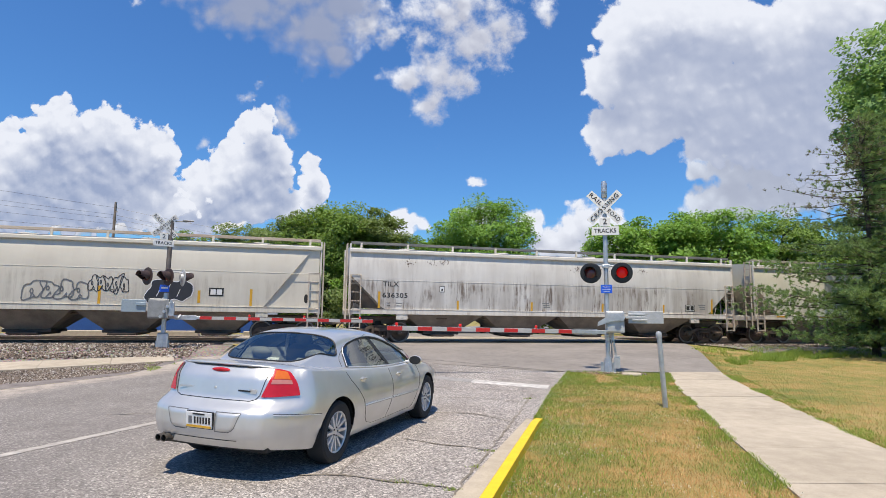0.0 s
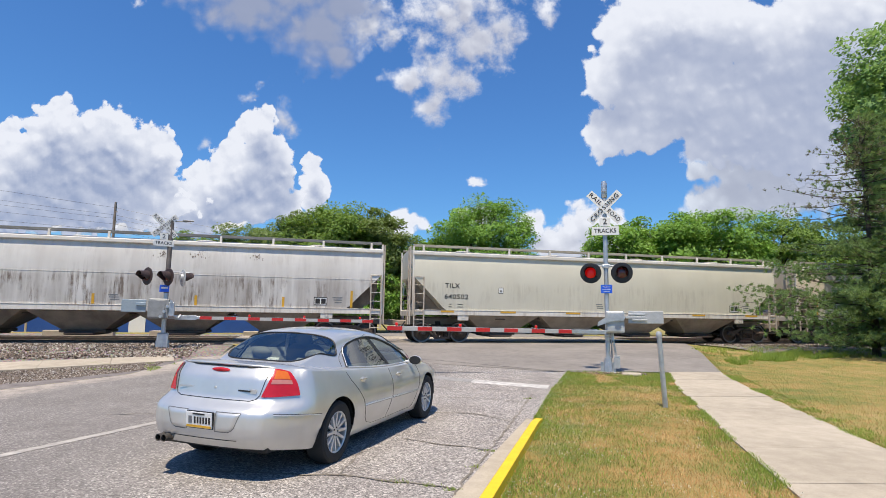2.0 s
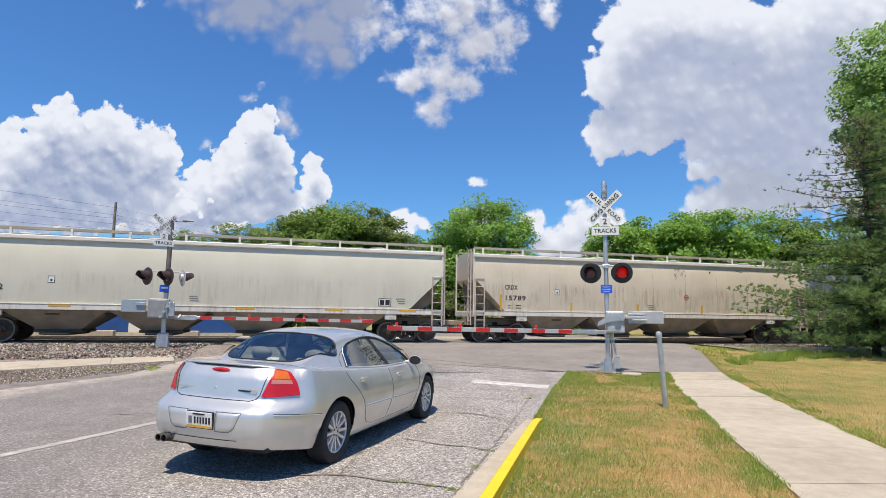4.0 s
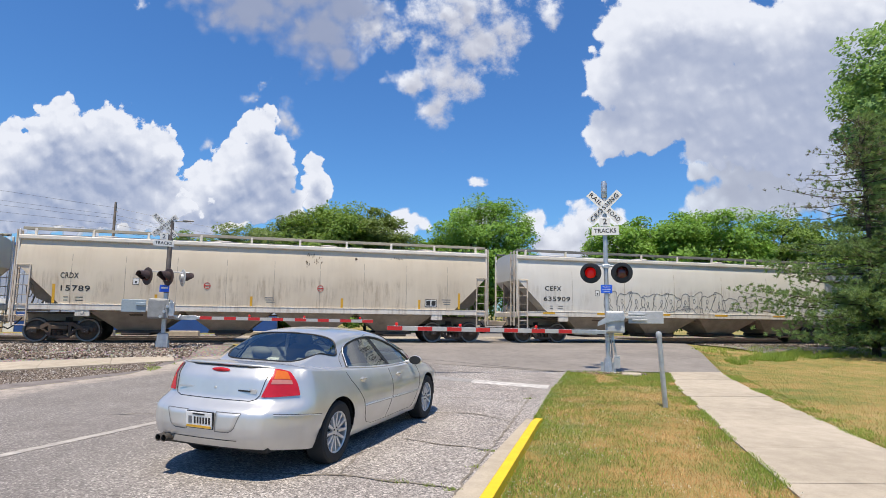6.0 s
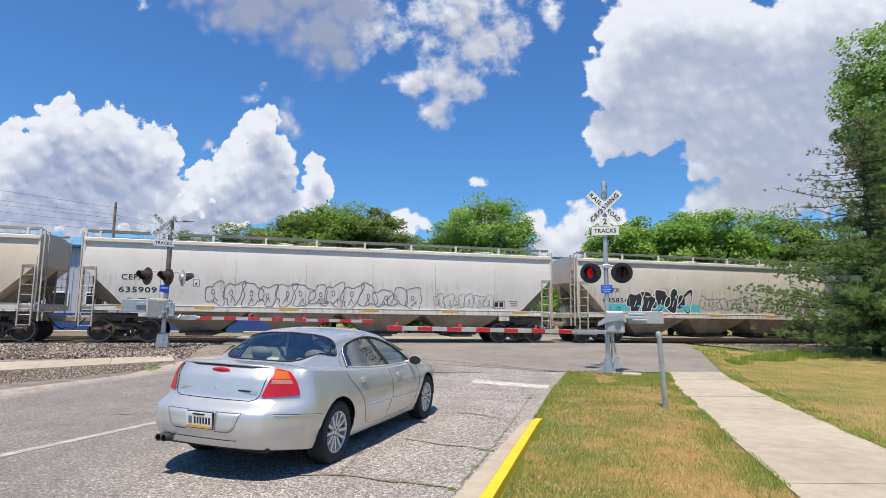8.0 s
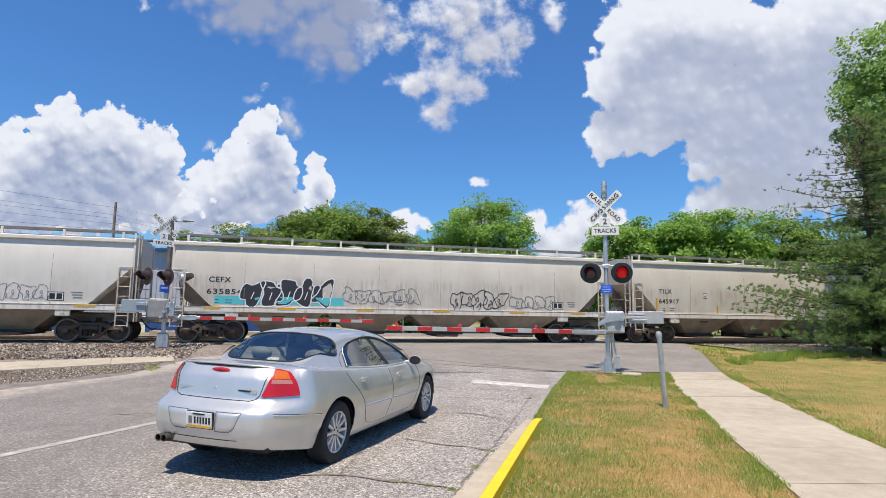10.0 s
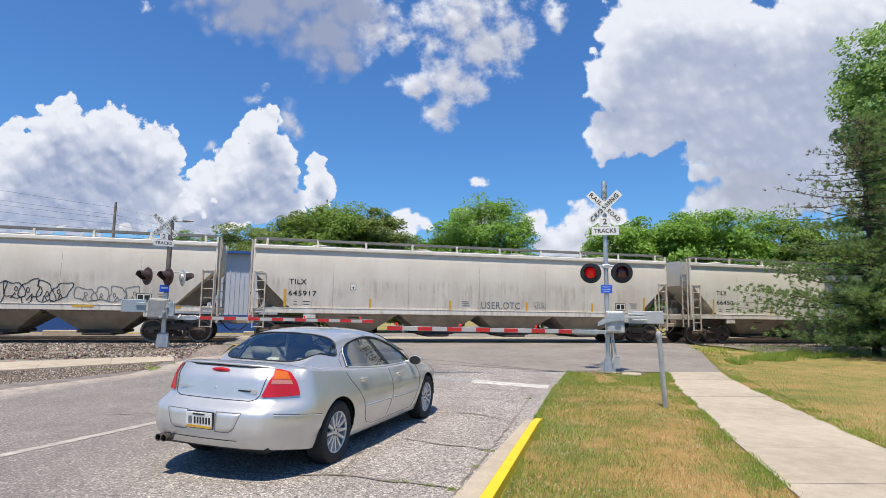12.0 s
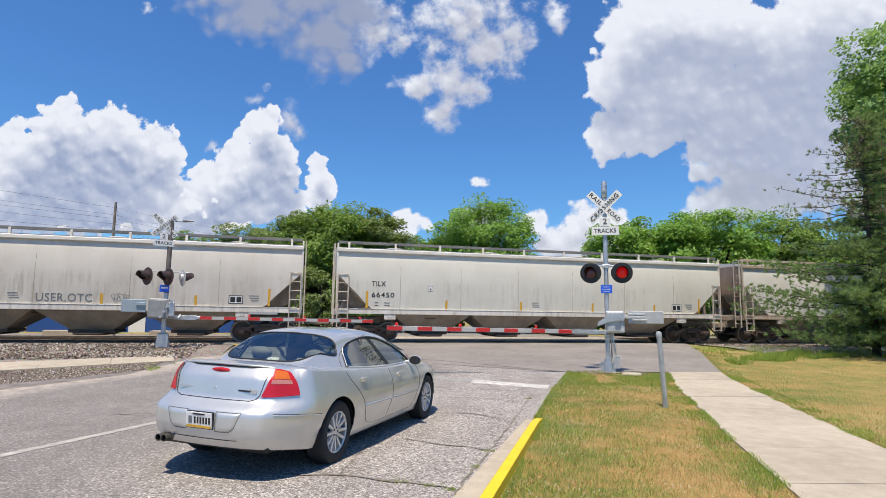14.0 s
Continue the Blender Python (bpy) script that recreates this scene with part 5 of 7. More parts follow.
def build_car():
    camber = 1.3                       # degrees by which the road's fall leans the car towards the kerb
    at = Matrix.Translation((-2.0, 6.60, 0.012)) @ pose(0, 0, 0, 0, 0, 90 - 18.3) @ pose(0, -0.8, 0) @ pose(0, 0, 0, camber, 0, 0) @ pose(0, 0.8, 0)
    car = thing("car", "silver four-door saloon car waiting at the crossing", "car", at)
    paint, glass, rear_glass = silver_paint(), car_glass("tinted_side_glass", (0.24, 0.33, 0.31)), car_glass("tinted_rear_glass", (0.62, 0.74, 0.70))
    cabin = plain("dark_cabin_trim", (0.10, 0.105, 0.10), 0.8)
    trimk = plain("black_car_trim", (0.015, 0.015, 0.016), 0.5)
    seat_m = plain("grey_seat_leather", (0.22, 0.22, 0.21), 0.6)
    groove = plain("shaded_joint", (0.16, 0.16, 0.16), 0.7)
    chrome = plain("chrome", (0.75, 0.75, 0.76), 0.3, 0.8)
    rubber = surf("tyre_rubber", (0.018, 0.018, 0.018), (0.03, 0.029, 0.028), 8, 60, 0.85)
    alloy = plain("alloy_wheel", (0.62, 0.62, 0.62), 0.35, 0.6)
    lamp_red = plain("red_tail_lens", (0.48, 0.008, 0.012), 0.25, Coat_Weight=0.4)
    lamp_amber = plain("amber_tail_lens", (0.60, 0.13, 0.012), 0.25, Coat_Weight=0.4)
    lamp_clear = plain("clear_tail_lens", (0.50, 0.19, 0.15), 0.15, Coat_Weight=1.0)
    def weld(mb2, name, mat):
        me = mb2.mesh(name, mat)
        bm = bmesh.new()
        bm.from_mesh(me)
        bmesh.ops.remove_doubles(bm, verts=bm.verts, dist=0.0004)
        bm.to_mesh(me)
        bm.free()
        me.shade_smooth()
        me.set_sharp_from_angle(angle=radians(40))
        ob = new(name, me)
        ob.parent = car
        return ob
    # lower body
    xs = []
    x = -1.06
    while x < 3.87:
        xs.append(x)
        x += 0.006 if x < -0.98 else 0.012 if x < -0.75 or x > 3.5 else 0.022
    xs.append(3.87)
    rings, NS, NT = [], 40, 16
    for x in xs:
        zl, zs = z_low(x), Z_SH(x)
        zl = min(zl, zs - 0.02)
        half = []
        for k in range(NS):
            z = zl + (zs - zl) * k / (NS - 1)
            half.append((side_y(x, z), z))
        ys = half[-1][0]
        for k in range(1, NT + 1):
            a = math.pi / 2 * k / NT
            y = ys * math.cos(a)
            half.append((y, car_top(x, y) - (0.28 if -0.02 < x < 2.46 and abs(y) < 0.62 else 0.0)))
        half = [(x + tuck(x, z), y, z) for y, z in half]
        rings.append([Vector(p) for p in half] + [Vector((p[0], -p[1], p[2])) for p in reversed(half[:-1])])
    mb = MB().loft(rings, closed=False, cap=False)
    # the tail's face, slightly crowned, row by row
    half_n = len(rings[0]) // 2
    tail = []
    for k in range(half_n):
        a, b = rings[0][k], rings[0][-1 - k]
        tail.append([a.lerp(b, j / 16) + Vector((-crown(a.y * (1 - 2 * j / 16)) + crown(a.y), 0, 0)) for j in range(17)])
    mb.loft(tail, closed=False, cap=False)
    mb.add(rings[-1], [tuple(range(len(rings[-1])))])
    for i, f in enumerate(mb.f):
        c = sum((Vector(mb.v[j]) for j in f), Vector()) / len(f)
        if -0.04 < c.x < 2.48 and abs(c.y) < 0.68 and c.z > 0.66 and abs(c.y) < side_y(c.x, Z_SH(c.x)) - 0.02:
            mb.m[i] = 1
    weld(mb, "body", [paint, cabin])
    part("underbody", MB().box((1.40, 0, 0.30), (4.2, 1.36, 0.14), bev=0.05).box((-0.60, 0, 0.30), (0.6, 1.30, 0.10), bev=0.04), trimk, car)
    for cx in (0.0, 2.87):
        for s in (-1, 1):
            liner = MB()
            rr = []
            for y in (s * 0.62, s * 0.90):
                rr.append([(cx + 0.385 * math.cos(a), y, 0.335 + 0.385 * math.sin(a)) for a in [math.pi * k / 14 for k in range(15)]])
            liner.loft(rr, closed=False, cap=False)
            liner.add([(cx, s * 0.62, 0.2)] + rr[0], [tuple(range(16))])
            part("wheel_arch_liner", liner, trimk, car)
    # cabin shell: roof and pillars, glass in it
    NX, NK = 300, 26
    prs, gm = [], {}
    for i in range(NX + 1):
        x = CAB_X0 + (CAB_X1 - CAB_X0) * i / NX
        zt, yb = CAB_TOP(x), CAB_Y(x)
        zb = car_top(x, yb) - 0.012
        zt = max(zt, zb + 0.004)
        h = zt - zb
        half = []
        yr = yb - min(0.23, h * 0.45)
        rr = min(0.125, h * 0.35)
        for k in range(15):
            t = k / 14
            half.append((yb + (yr - yb) * t, zb + (h - rr) * t))
        for k in range(1, NK - 14):
            a = math.pi / 2 * k / (NK - 15)
            half.append((yr * math.cos(a) ** 0.9 if k < NK - 15 else 0.0, zt - rr + rr * math.sin(a) ** 0.75))
        prs.append([Vector((x, y, z)) for y, z in half] + [Vector((x, -y, z)) for y, z in reversed(half[:-1])])

    def rear_half(x):
        return 0.60 + 0.12 * (x - 0.1) / 0.3
    shell, panes = MB(), {k: MB() for k in ("rear", "front", "rs", "fs", "rs2", "fs2")}
    m = len(prs[0])
    for i in range(NX):
        for k in range(m - 1):
            q = [prs[i][k], prs[i][k + 1], prs[i + 1][k + 1], prs[i + 1][k]]
            c = sum(q, Vector()) / 4
            kk = k if k < m // 2 else m - 2 - k
            key = None
            tk = (kk + 0.5) / 14
            if tk > 0.04 and abs(c.y) > 0.5 and c.z < WINDOW_ARC(c.x):
                pillar = 1.52 - 0.75 * (c.z - 0.90)
                if c.x < pillar - 0.04:
                    key = "rs" if c.y < 0 else "rs2"
                elif c.x > pillar + 0.04:
                    key = "fs" if c.y < 0 else "fs2"
            if key is None and (c.y / rear_half(c.x)) ** 6 + ((c.x - 0.08) / 0.31) ** 6 < 1:
                key = "rear"
            if key is None and (c.y / 0.66) ** 4 + ((c.x - 2.17) / 0.46) ** 4 < 1:
                key = "front"
            (panes[key] if key else shell).add(q, [(0, 1, 2, 3)])

    weld(shell, "roof", paint)
    for key, nm in (("rear", "rear_window"), ("front", "windscreen"), ("rs", "door_window"), ("rs2", "door_window"), ("fs", "door_window"), ("fs2", "door_window")):
        weld(panes[key], nm, rear_glass if key == "rear" else glass).visible_shadow = False
    # window surround, black pillar and dark glass border
    for s in (-1, 1):
        b = MB()
        path = []
        for i in range(int(0.72 / 3.1 * NX), int(2.78 / 3.1 * NX)):
            p = prs[i][0]
            path.append((p.x, s * (p.y + 0.006), p.z + 0.016))
        b.tube(path, 0.010, 6)
        part("window_trim", b, chrome, car, "bright belt moulding")

    def shell_at(x, k, s):
        i = (x - CAB_X0) / (CAB_X1 - CAB_X0) * NX
        i0_, k0_ = max(0, min(NX - 1, int(i))), max(0, min(m // 2 - 1, int(k)))
        fi, fk = i - i0_, k - k0_
        p = (prs[i0_][k0_] * (1 - fi) + prs[i0_ + 1][k0_] * fi) * (1 - fk) + (prs[i0_][k0_ + 1] * (1 - fi) + prs[i0_ + 1][k0_ + 1] * fi) * fk
        return Vector((p.x, abs(p.y) * s, p.z))

    def roof_at(x, y):
        lo_, hi_ = 0.0, float(m // 2)
        for _ in range(30):
            md = (lo_ + hi_) / 2
            if shell_at(x, md, 1).y > abs(y):
                lo_ = md
            else:
                hi_ = md
        p = shell_at(x, lo_, 1)
        return Vector((x, y, p.z))
    for cx_, rx_, ry_, nm in ((0.08, 0.31, 0.0, "rear"), (2.17, 0.46, 0.66, "front")):
        ring = []
        for j in range(73):
            a = 2 * math.pi * j / 72
            cxx, syy = math.cos(a), math.sin(a)
            pw = 0.5 if ry_ else 1 / 3
            xw = cx_ + rx_ * math.copysign(abs(cxx) ** pw, cxx)
            ring.append(roof_at(xw, (ry_ or rear_half(xw)) * math.copysign(abs(syy) ** pw, syy)) + Vector((0, 0, 0.002)))
        part("window_seal", MB().tube(ring, 0.010, 6, cap=False), trimk, car)
    for s in (-1, 1):

        def at_height(x, z):
            lo_, hi_ = 0.0, float(m // 2)
            for _ in range(26):
                md = (lo_ + hi_) / 2
                if shell_at(x, md, 1).z < z:
                    lo_ = md
                else:
                    hi_ = md
            return shell_at(x, lo_, s)
        path = []
        for j in range(81):
            x = 0.375 + (2.46 - 0.375) * (j / 80) ** 1.7
            path.append(at_height(x, max(WINDOW_ARC(x), shell_at(x, 0.6, s).z)))
        part("window_seal", MB().tube([p + Vector((0, 0.002 * s, 0)) for p in path], 0.015, 6), trimk, car)
        part("window_trim", MB().tube([p + Vector((0, 0.004 * s, 0.016)) for p in path], 0.006, 6), chrome, car)
        post = []
        for j in range(15):
            z = 0.905 + 0.395 * j / 14
            xp = 1.52 - 0.75 * (z - 0.90)
            post.append([at_height(xp - 0.05, z) + Vector((0, 0.005 * s, 0)), at_height(xp + 0.05, z) + Vector((0, 0.005 * s, 0))])
        part("door_pillar", MB().loft(post, closed=False, cap=False), trimk, car)
        rim_gap = [at_height(0.30 + 0.9 * (j / 20) ** 1.5, 1.0 + 0.34 * min(1.0, (j / 20)) ** 0.55) for j in range(21)]
        part("door_gap", MB().tube(rim_gap, 0.004, 5), trimk, car)
    # seats seen through the glass
    for y in (-0.38, 0.38):
        seat = part("seat", MB().box((1.32, y, 0.90), (0.17, 0.50, 0.52), bev=0.07), seat_m, car)
        part("headrest", MB().lathe([(0.0, -0.05), (0.7, -0.045), (1.0, 0.0), (0.7, 0.045), (0.0, 0.05)], (0, 0, 0), (1, 0, 0), 18), seat_m, seat, smooth="all", at=pose(1.27, y, 1.22) @ Matrix.Diagonal((1, 0.14, 0.09, 1)))
        bench = part("rear_seat", MB().box((0.36, y, 0.88), (0.16, 0.62, 0.36), bev=0.06), seat_m, car)
        part("headrest", MB().lathe([(0.0, -0.05), (0.7, -0.045), (1.0, 0.0), (0.7, 0.045), (0.0, 0.05)], (0, 0, 0), (1, 0, 0), 18), seat_m, bench, smooth="all", at=pose(0.33, y, 1.10) @ Matrix.Diagonal((1, 0.15, 0.075, 1)))
    part("parcel_shelf", MB().box((0.12, 0, 0.99), (0.42, 1.2, 0.02), bev=0.005), cabin, car)
    part("steering_wheel", MB().tube([(1.72 + 0.08 * math.sin(a), 0.38 + 0.18 * math.cos(a), 1.06 + 0.16 * math.sin(a)) for a in [k * math.pi / 8 for k in range(17)]], 0.014, 6, cap=False), trimk, car)
    part("dashboard", MB().box((2.05, 0, 0.93), (0.5, 1.3, 0.18), bev=0.06), cabin, car)
    part("sticker", MB().box((-0.02, -0.02, 1.06), (0.09, 0.15, 0.003), m=pose(0, 0, 0, 0, -28, 0)), WHITE_SHEET, car)

    # tail lamps wrap the corners
    def lamp(s):
        def grid(v0, v1, u0, u1, nv, nu, lift):
            rows = []
            for i in range(nv + 1):
                v = v0 + (v1 - v0) * i / nv
                a0 = math.atan2(0.21 + 0.05 * v, 0.41 - 0.12 * v)
                a1 = math.atan2(0.53 - 0.09 * v ** 2, 0.20 + 0.03 * v)
                row = []
                for k in range(nu + 1):
                    u = u0 + (u1 - u0) * k / nu
                    bow = 0.016 * (1 - (2 * v - 1) ** 2) * u
                    a = a0 + (a1 - a0) * u + bow
                    z = 0.785 + (0.268 - 0.03 * u * u) * v + 0.012 * u * (1 - v)
                    d = Vector((-math.cos(a), s * math.sin(a), 0))
                    o = Vector((-0.45, s * 0.30, z)) + d * 0.9
                    row.append(drape(o, -d, lift))
                rows.append(row)
            return MB().loft(rows, closed=False, cap=False)
        whole = part("tail_lamp", grid(0, 1, 0, 1, 18, 18, 0.010), lamp_red, car, "red and amber tail lamp", smooth="all")
        part("reversing_lens", grid(0.47, 0.63, 0.10, 0.84, 4, 12, 0.013), lamp_clear, whole, smooth="all")
        part("indicator_lens", grid(0.65, 0.95, 0.14, 0.80, 6, 12, 0.013), lamp_amber, whole, smooth="all")
    lamp(1)
    lamp(-1)

    def line_on_back(pts, r, mat, name):
        path = []
        for (y0_, z0_), (y1_, z1_) in zip(pts, pts[1:]):
            for k in range(8):
                t = k / 8
                path.append(drape((-1.6, y0_ + (y1_ - y0_) * t, z0_ + (z1_ - z0_) * t), (1, 0, 0), 0.001))
        part(name, MB().tube(path, r, 5), mat, car)

    def line_on_side(pts, s, r, mat, name, lift=0.0):
        path = []
        for (x0_, z0_), (x1_, z1_) in zip(pts, pts[1:]):
            for k in range(10):
                t = k / 10
                xx, zz = x0_ + (x1_ - x0_) * t, z0_ + (z1_ - z0_) * t
                path.append((xx, s * (side_y(xx, zz) + lift), zz))
        xx, zz = pts[-1]
        path.append((xx, s * (side_y(xx, zz) + lift), zz))
        part(name, MB().tube(path, r, 5), mat, car)
    line_on_back([(0.55, 1.045), (0.505, 0.80), (0.475, 0.762), (0.42, 0.745), (-0.42, 0.745), (-0.475, 0.762), (-0.505, 0.80), (-0.55, 1.045)], 0.0042, trimk, "boot_gap")
    # lip on the boot lid
    lip, shade = [], []
    for k in range(25):
        y = -0.56 + 1.12 * k / 24
        e = drape((-1.6, y, 1.058), (1, 0, 0), 0.0)
        zc = car_top(-1.0, y)
        lip.append([(e.x + 0.012, y, zc - 0.022), (e.x - 0.012, y, zc - 0.002), (e.x - 0.006, y, zc + 0.006), (e.x + 0.05, y, zc + 0.006), (e.x + 0.13, y, zc - 0.006)])
        shade.append((e.x - 0.001, y, zc - 0.018))
    part("boot_lip", MB().loft(lip, closed=False, cap=False), paint, car, smooth="all")
    # black tube paints the shadow line under the lip
    part("lip_shadow", MB().tube(shade, 0.006, 5), trimk, car)
    part("brake_light", MB().lathe([(0.0, -0.02), (0.5, -0.015), (1.0, 0.0)], (0, 0, 0), (1, 0, 0), 20), lamp_red, car, "high red brake light", smooth="all",
         at=Matrix.Translation(drape((-1.6, 0, 1.02), (1, 0, 0), 0.004)) @ pose(0, 0, 0, 0, 30, 0) @ Matrix.Diagonal((1, 0.11, 0.022, 1)))
    # plate recess and number plate with plain bars
    x_p = drape((-1.6, 0, 0.56), (1, 0, 0), 0.0).x
    for sd in (-1, 1):
        rows = []
        for j in range(13):
            v = j / 12
            z = 0.462 + 0.185 * v
            outer = 0.355 + 0.075 * v - 0.05 * max(0.0, 1 - v * 4) ** 2
            row = []
            for k in range(13):
                u = k / 12
                edge = min(1.0, 7 * min(u, 1 - u, v, 1 - v) + 0.0)
                row.append(drape((-1.6, sd * (0.168 + (outer - 0.168) * u), z), (1, 0, 0), -0.004 + 0.019 * edge ** 0.5))
            rows.append(row)
        border = [r[0] for r in rows] + rows[-1] + [r[-1] for r in rows[::-1]] + rows[0][::-1]
        part("pad_groove", MB().tube([p + Vector((-0.004, 0, 0)) for p in border], 0.004, 5, cap=False), groove, car)
        part("bumper_pad", MB().loft(rows, closed=False, cap=False), paint, car, smooth="all")
    part("plate_recess", MB().box((x_p - 0.004, 0, 0.56), (0.008, 0.318, 0.165), bev=0.003), trimk, car)
    plate = part("number_plate", MB().box((0, 0, 0), (0.008, 0.305, 0.152), bev=0.003), WHITE_SHEET, car, "white number plate with dark bars", at=pose(x_p - 0.018, 0, 0.56, 0, -6, 0))
    for k in range(6):
        part("plate_bar", MB().box((-0.006, 0.045 - 0.034 * k, 0.0), (0.003, 0.02, 0.062)), INK, plate)
    part("plate_bar", MB().box((-0.006, 0.0, 0.058), (0.003, 0.14, 0.014)), INK, plate)
    part("plate_bar", MB().box((-0.006, 0.10, 0.0), (0.003, 0.04, 0.07)), GRAF_GREY, plate)
    part("plate_bar", MB().box((-0.006, 0.0, -0.060), (0.003, 0.29, 0.022)), AMBER, plate)
    for y, w in ((0.36, 0.20), (-0.34, 0.14)):
        p = drape((-1.6, y, 0.835), (1, 0, 0), 0.004)
        part("badge", MB().box(tuple(p), (0.004, w, 0.016)), GREY_PAINT if y > 0 else INK, car)
    p = drape((-1.6, -0.44, 0.835), (1, 0, 0), 0.006)
    part("badge", MB().box(tuple(p), (0.006, 0.07, 0.045), bev=0.002), chrome, car)
    part("boot_lock", MB().tube([tuple(drape((-1.6, 0.0, 0.85), (1, 0, 0), 0.006)), tuple(drape((-1.6, 0, 0.85), (1, 0, 0), -0.01))], 0.012, 10), chrome, car)
    for y in (0.49, 0.42):
        part("exhaust_tip", MB().lathe([(0.030, 0.0), (0.036, 0.0), (0.036, 0.22), (0.030, 0.22)], (-1.10, y, 0.345), (1, 0, 0), 16).lathe([(0.0, 0.05), (0.031, 0.05), (0.031, 0.06), (0.0, 0.06)], (-1.10, y, 0.345), (1, 0, 0), 12, 1), [plain("sooty_steel", (0.16, 0.14, 0.12), 0.45, 0.7), BLACK], car, smooth=True)
    # doors, mouldings, handles, mirrors
    for s in (-1, 1):
        line_on_side([(0.20, 0.95), (0.27, 0.86), (0.44, 0.72), (0.56, 0.60), (0.61, 0.50), (0.66, 0.38), (0.74, 0.31), (0.90, 0.27), (1.32, 0.265)], s, 0.0035, trimk, "door_gap")
        line_on_side([(1.40, 0.895), (1.43, 0.75), (1.43, 0.55), (1.33, 0.265)], s, 0.0035, trimk, "door_gap")
        line_on_side([(2.42, 0.86), (2.46, 0.74), (2.42, 0.55), (2.34, 0.40), (2.26, 0.27), (1.33, 0.265)], s, 0.0035, trimk, "door_gap")
        line_on_side([(0.58, 0.535), (1.39, 0.52)], s, 0.014, paint, "side_moulding", 0.006)
        line_on_side([(1.44, 0.52), (2.36, 0.50)], s, 0.014, paint, "side_moulding", 0.006)
        line_on_side([(-0.93, 0.645), (-0.66, 0.62), (-0.37, 0.585)], s, 0.003, trimk, "bumper_line", -0.001)
        line_on_side([(-0.93, 0.636), (-0.66, 0.611), (-0.37, 0.576)], s, 0.006, paint, "bumper_line", 0.001)
        for x, hz in ((0.56, 0.835), (1.66, 0.795)):
            y = side_y(x, hz)
            h = part("door_handle", MB().lathe([(0.0, -0.012), (0.6, -0.01), (1.0, 0.0)], (0, 0, 0), (0, 1, 0), 18), paint, car, smooth="all", at=pose(x, s * (y + 0.003), hz) @ Matrix.Diagonal((0.085, 1 if s < 0 else -1, 0.04, 1)))
            part("grip", MB().box((x, s * (y + 0.022), hz + 0.015), (0.15, 0.018, 0.024), bev=0.008), paint, car)
        my = CAB_Y(2.2)
        mir = part("door_mirror", MB().lathe([(0.0, -0.06), (0.6, -0.05), (0.95, -0.01), (1.0, 0.02), (0.9, 0.035)], (0, 0, 0), (-1, 0, 0), 18), trimk if s > 0 else paint, car, smooth=True, at=pose(2.16, s * (my + 0.18), 0.955) @ Matrix.Diagonal((1, 0.10, 0.068, 1)))
        part("mirror_glass", MB().lathe([(0.0, 0.0), (0.9, 0.0)], (0, 0, 0), (-1, 0, 0), 18), trimk, mir, at=pose(-0.037, 0, 0))
        part("mirror_foot", MB().box((2.18, s * (my + 0.08), 0.925), (0.09, 0.14, 0.04), bev=0.015), paint, car)
    part("front_bumper", MB().box((3.80, 0, 0.42), (0.10, 1.1, 0.16), bev=0.04), paint, car)
    line_on_back([(0.52, 0.385), (-0.52, 0.385)], 0.004, trimk, "bumper_groove")
    # wheels
    tyre = MB().lathe([(0.215, -0.095), (0.23, -0.11), (0.30, -0.115), (0.325, -0.10), (0.335, -0.07), (0.335, 0.07), (0.325, 0.10), (0.30, 0.11), (0.215, 0.10)], (0, 0, 0), (0, 1, 0), 36).mesh("tyre", rubber, True)
    rim = MB()
    rim.lathe([(0.225, -0.10), (0.218, -0.105), (0.205, -0.095), (0.195, 0.09), (0.225, 0.095)], (0, 0, 0), (0, 1, 0), 36)
    for k in range(12):
        mm = Matrix.Rotation(2 * math.pi * k / 12, 4, "Y")
        q = [Vector((0.05, -0.084, -0.014)), Vector((0.05, -0.084, 0.014)), Vector((0.212, -0.100, 0.015)), Vector((0.212, -0.100, -0.015))]
        q2 = [p + Vector((0, 0.028, 0.006 if p.z > 0 else -0.006)) for p in q]
        rim.add([mm @ p for p in q + q2], [(0, 1, 2, 3), (7, 6, 5, 4), (0, 4, 5, 1), (2, 6, 7, 3), (1, 5, 6, 2), (0, 3, 7, 4)])
    rim.lathe([(0.0, -0.085), (0.03, -0.085), (0.062, -0.08), (0.068, -0.05), (0.0, -0.05)], (0, 0, 0), (0, 1, 0), 20)
    rim_me = rim.mesh("rim", alloy, True)
    disc_me = MB().lathe([(0.0, -0.03), (0.15, -0.03), (0.15, -0.01), (0.195, 0.0), (0.195, 0.03), (0.0, 0.03)], (0, 0, 0), (0, 1, 0), 28).mesh("brake_disc", plain("brake_iron", (0.06, 0.058, 0.055), 0.6, 0.5), True)
    for x in (0.0, 2.87):
        for s in (-1, 1):
            w = new("wheel", tyre)
            w.parent = car
            w.matrix_local = pose(x, s * 0.80, 0.328 - (1.6 * math.tan(radians(camber)) if s > 0 else 0.0), 0, 20 * x, 0 if s < 0 else 180)
            for nm, me in (("rim", rim_me), ("brake_disc", disc_me)):
                o = new(nm, me)
                o.parent = w
            for k in range(5):
                a = 2 * math.pi * k / 5
                part("wheel_nut", MB().tube([(0.045 * math.cos(a), -0.092, 0.045 * math.sin(a)), (0.045 * math.cos(a), -0.08, 0.045 * math.sin(a))], 0.009, 6), BLACK, w)


build_car()


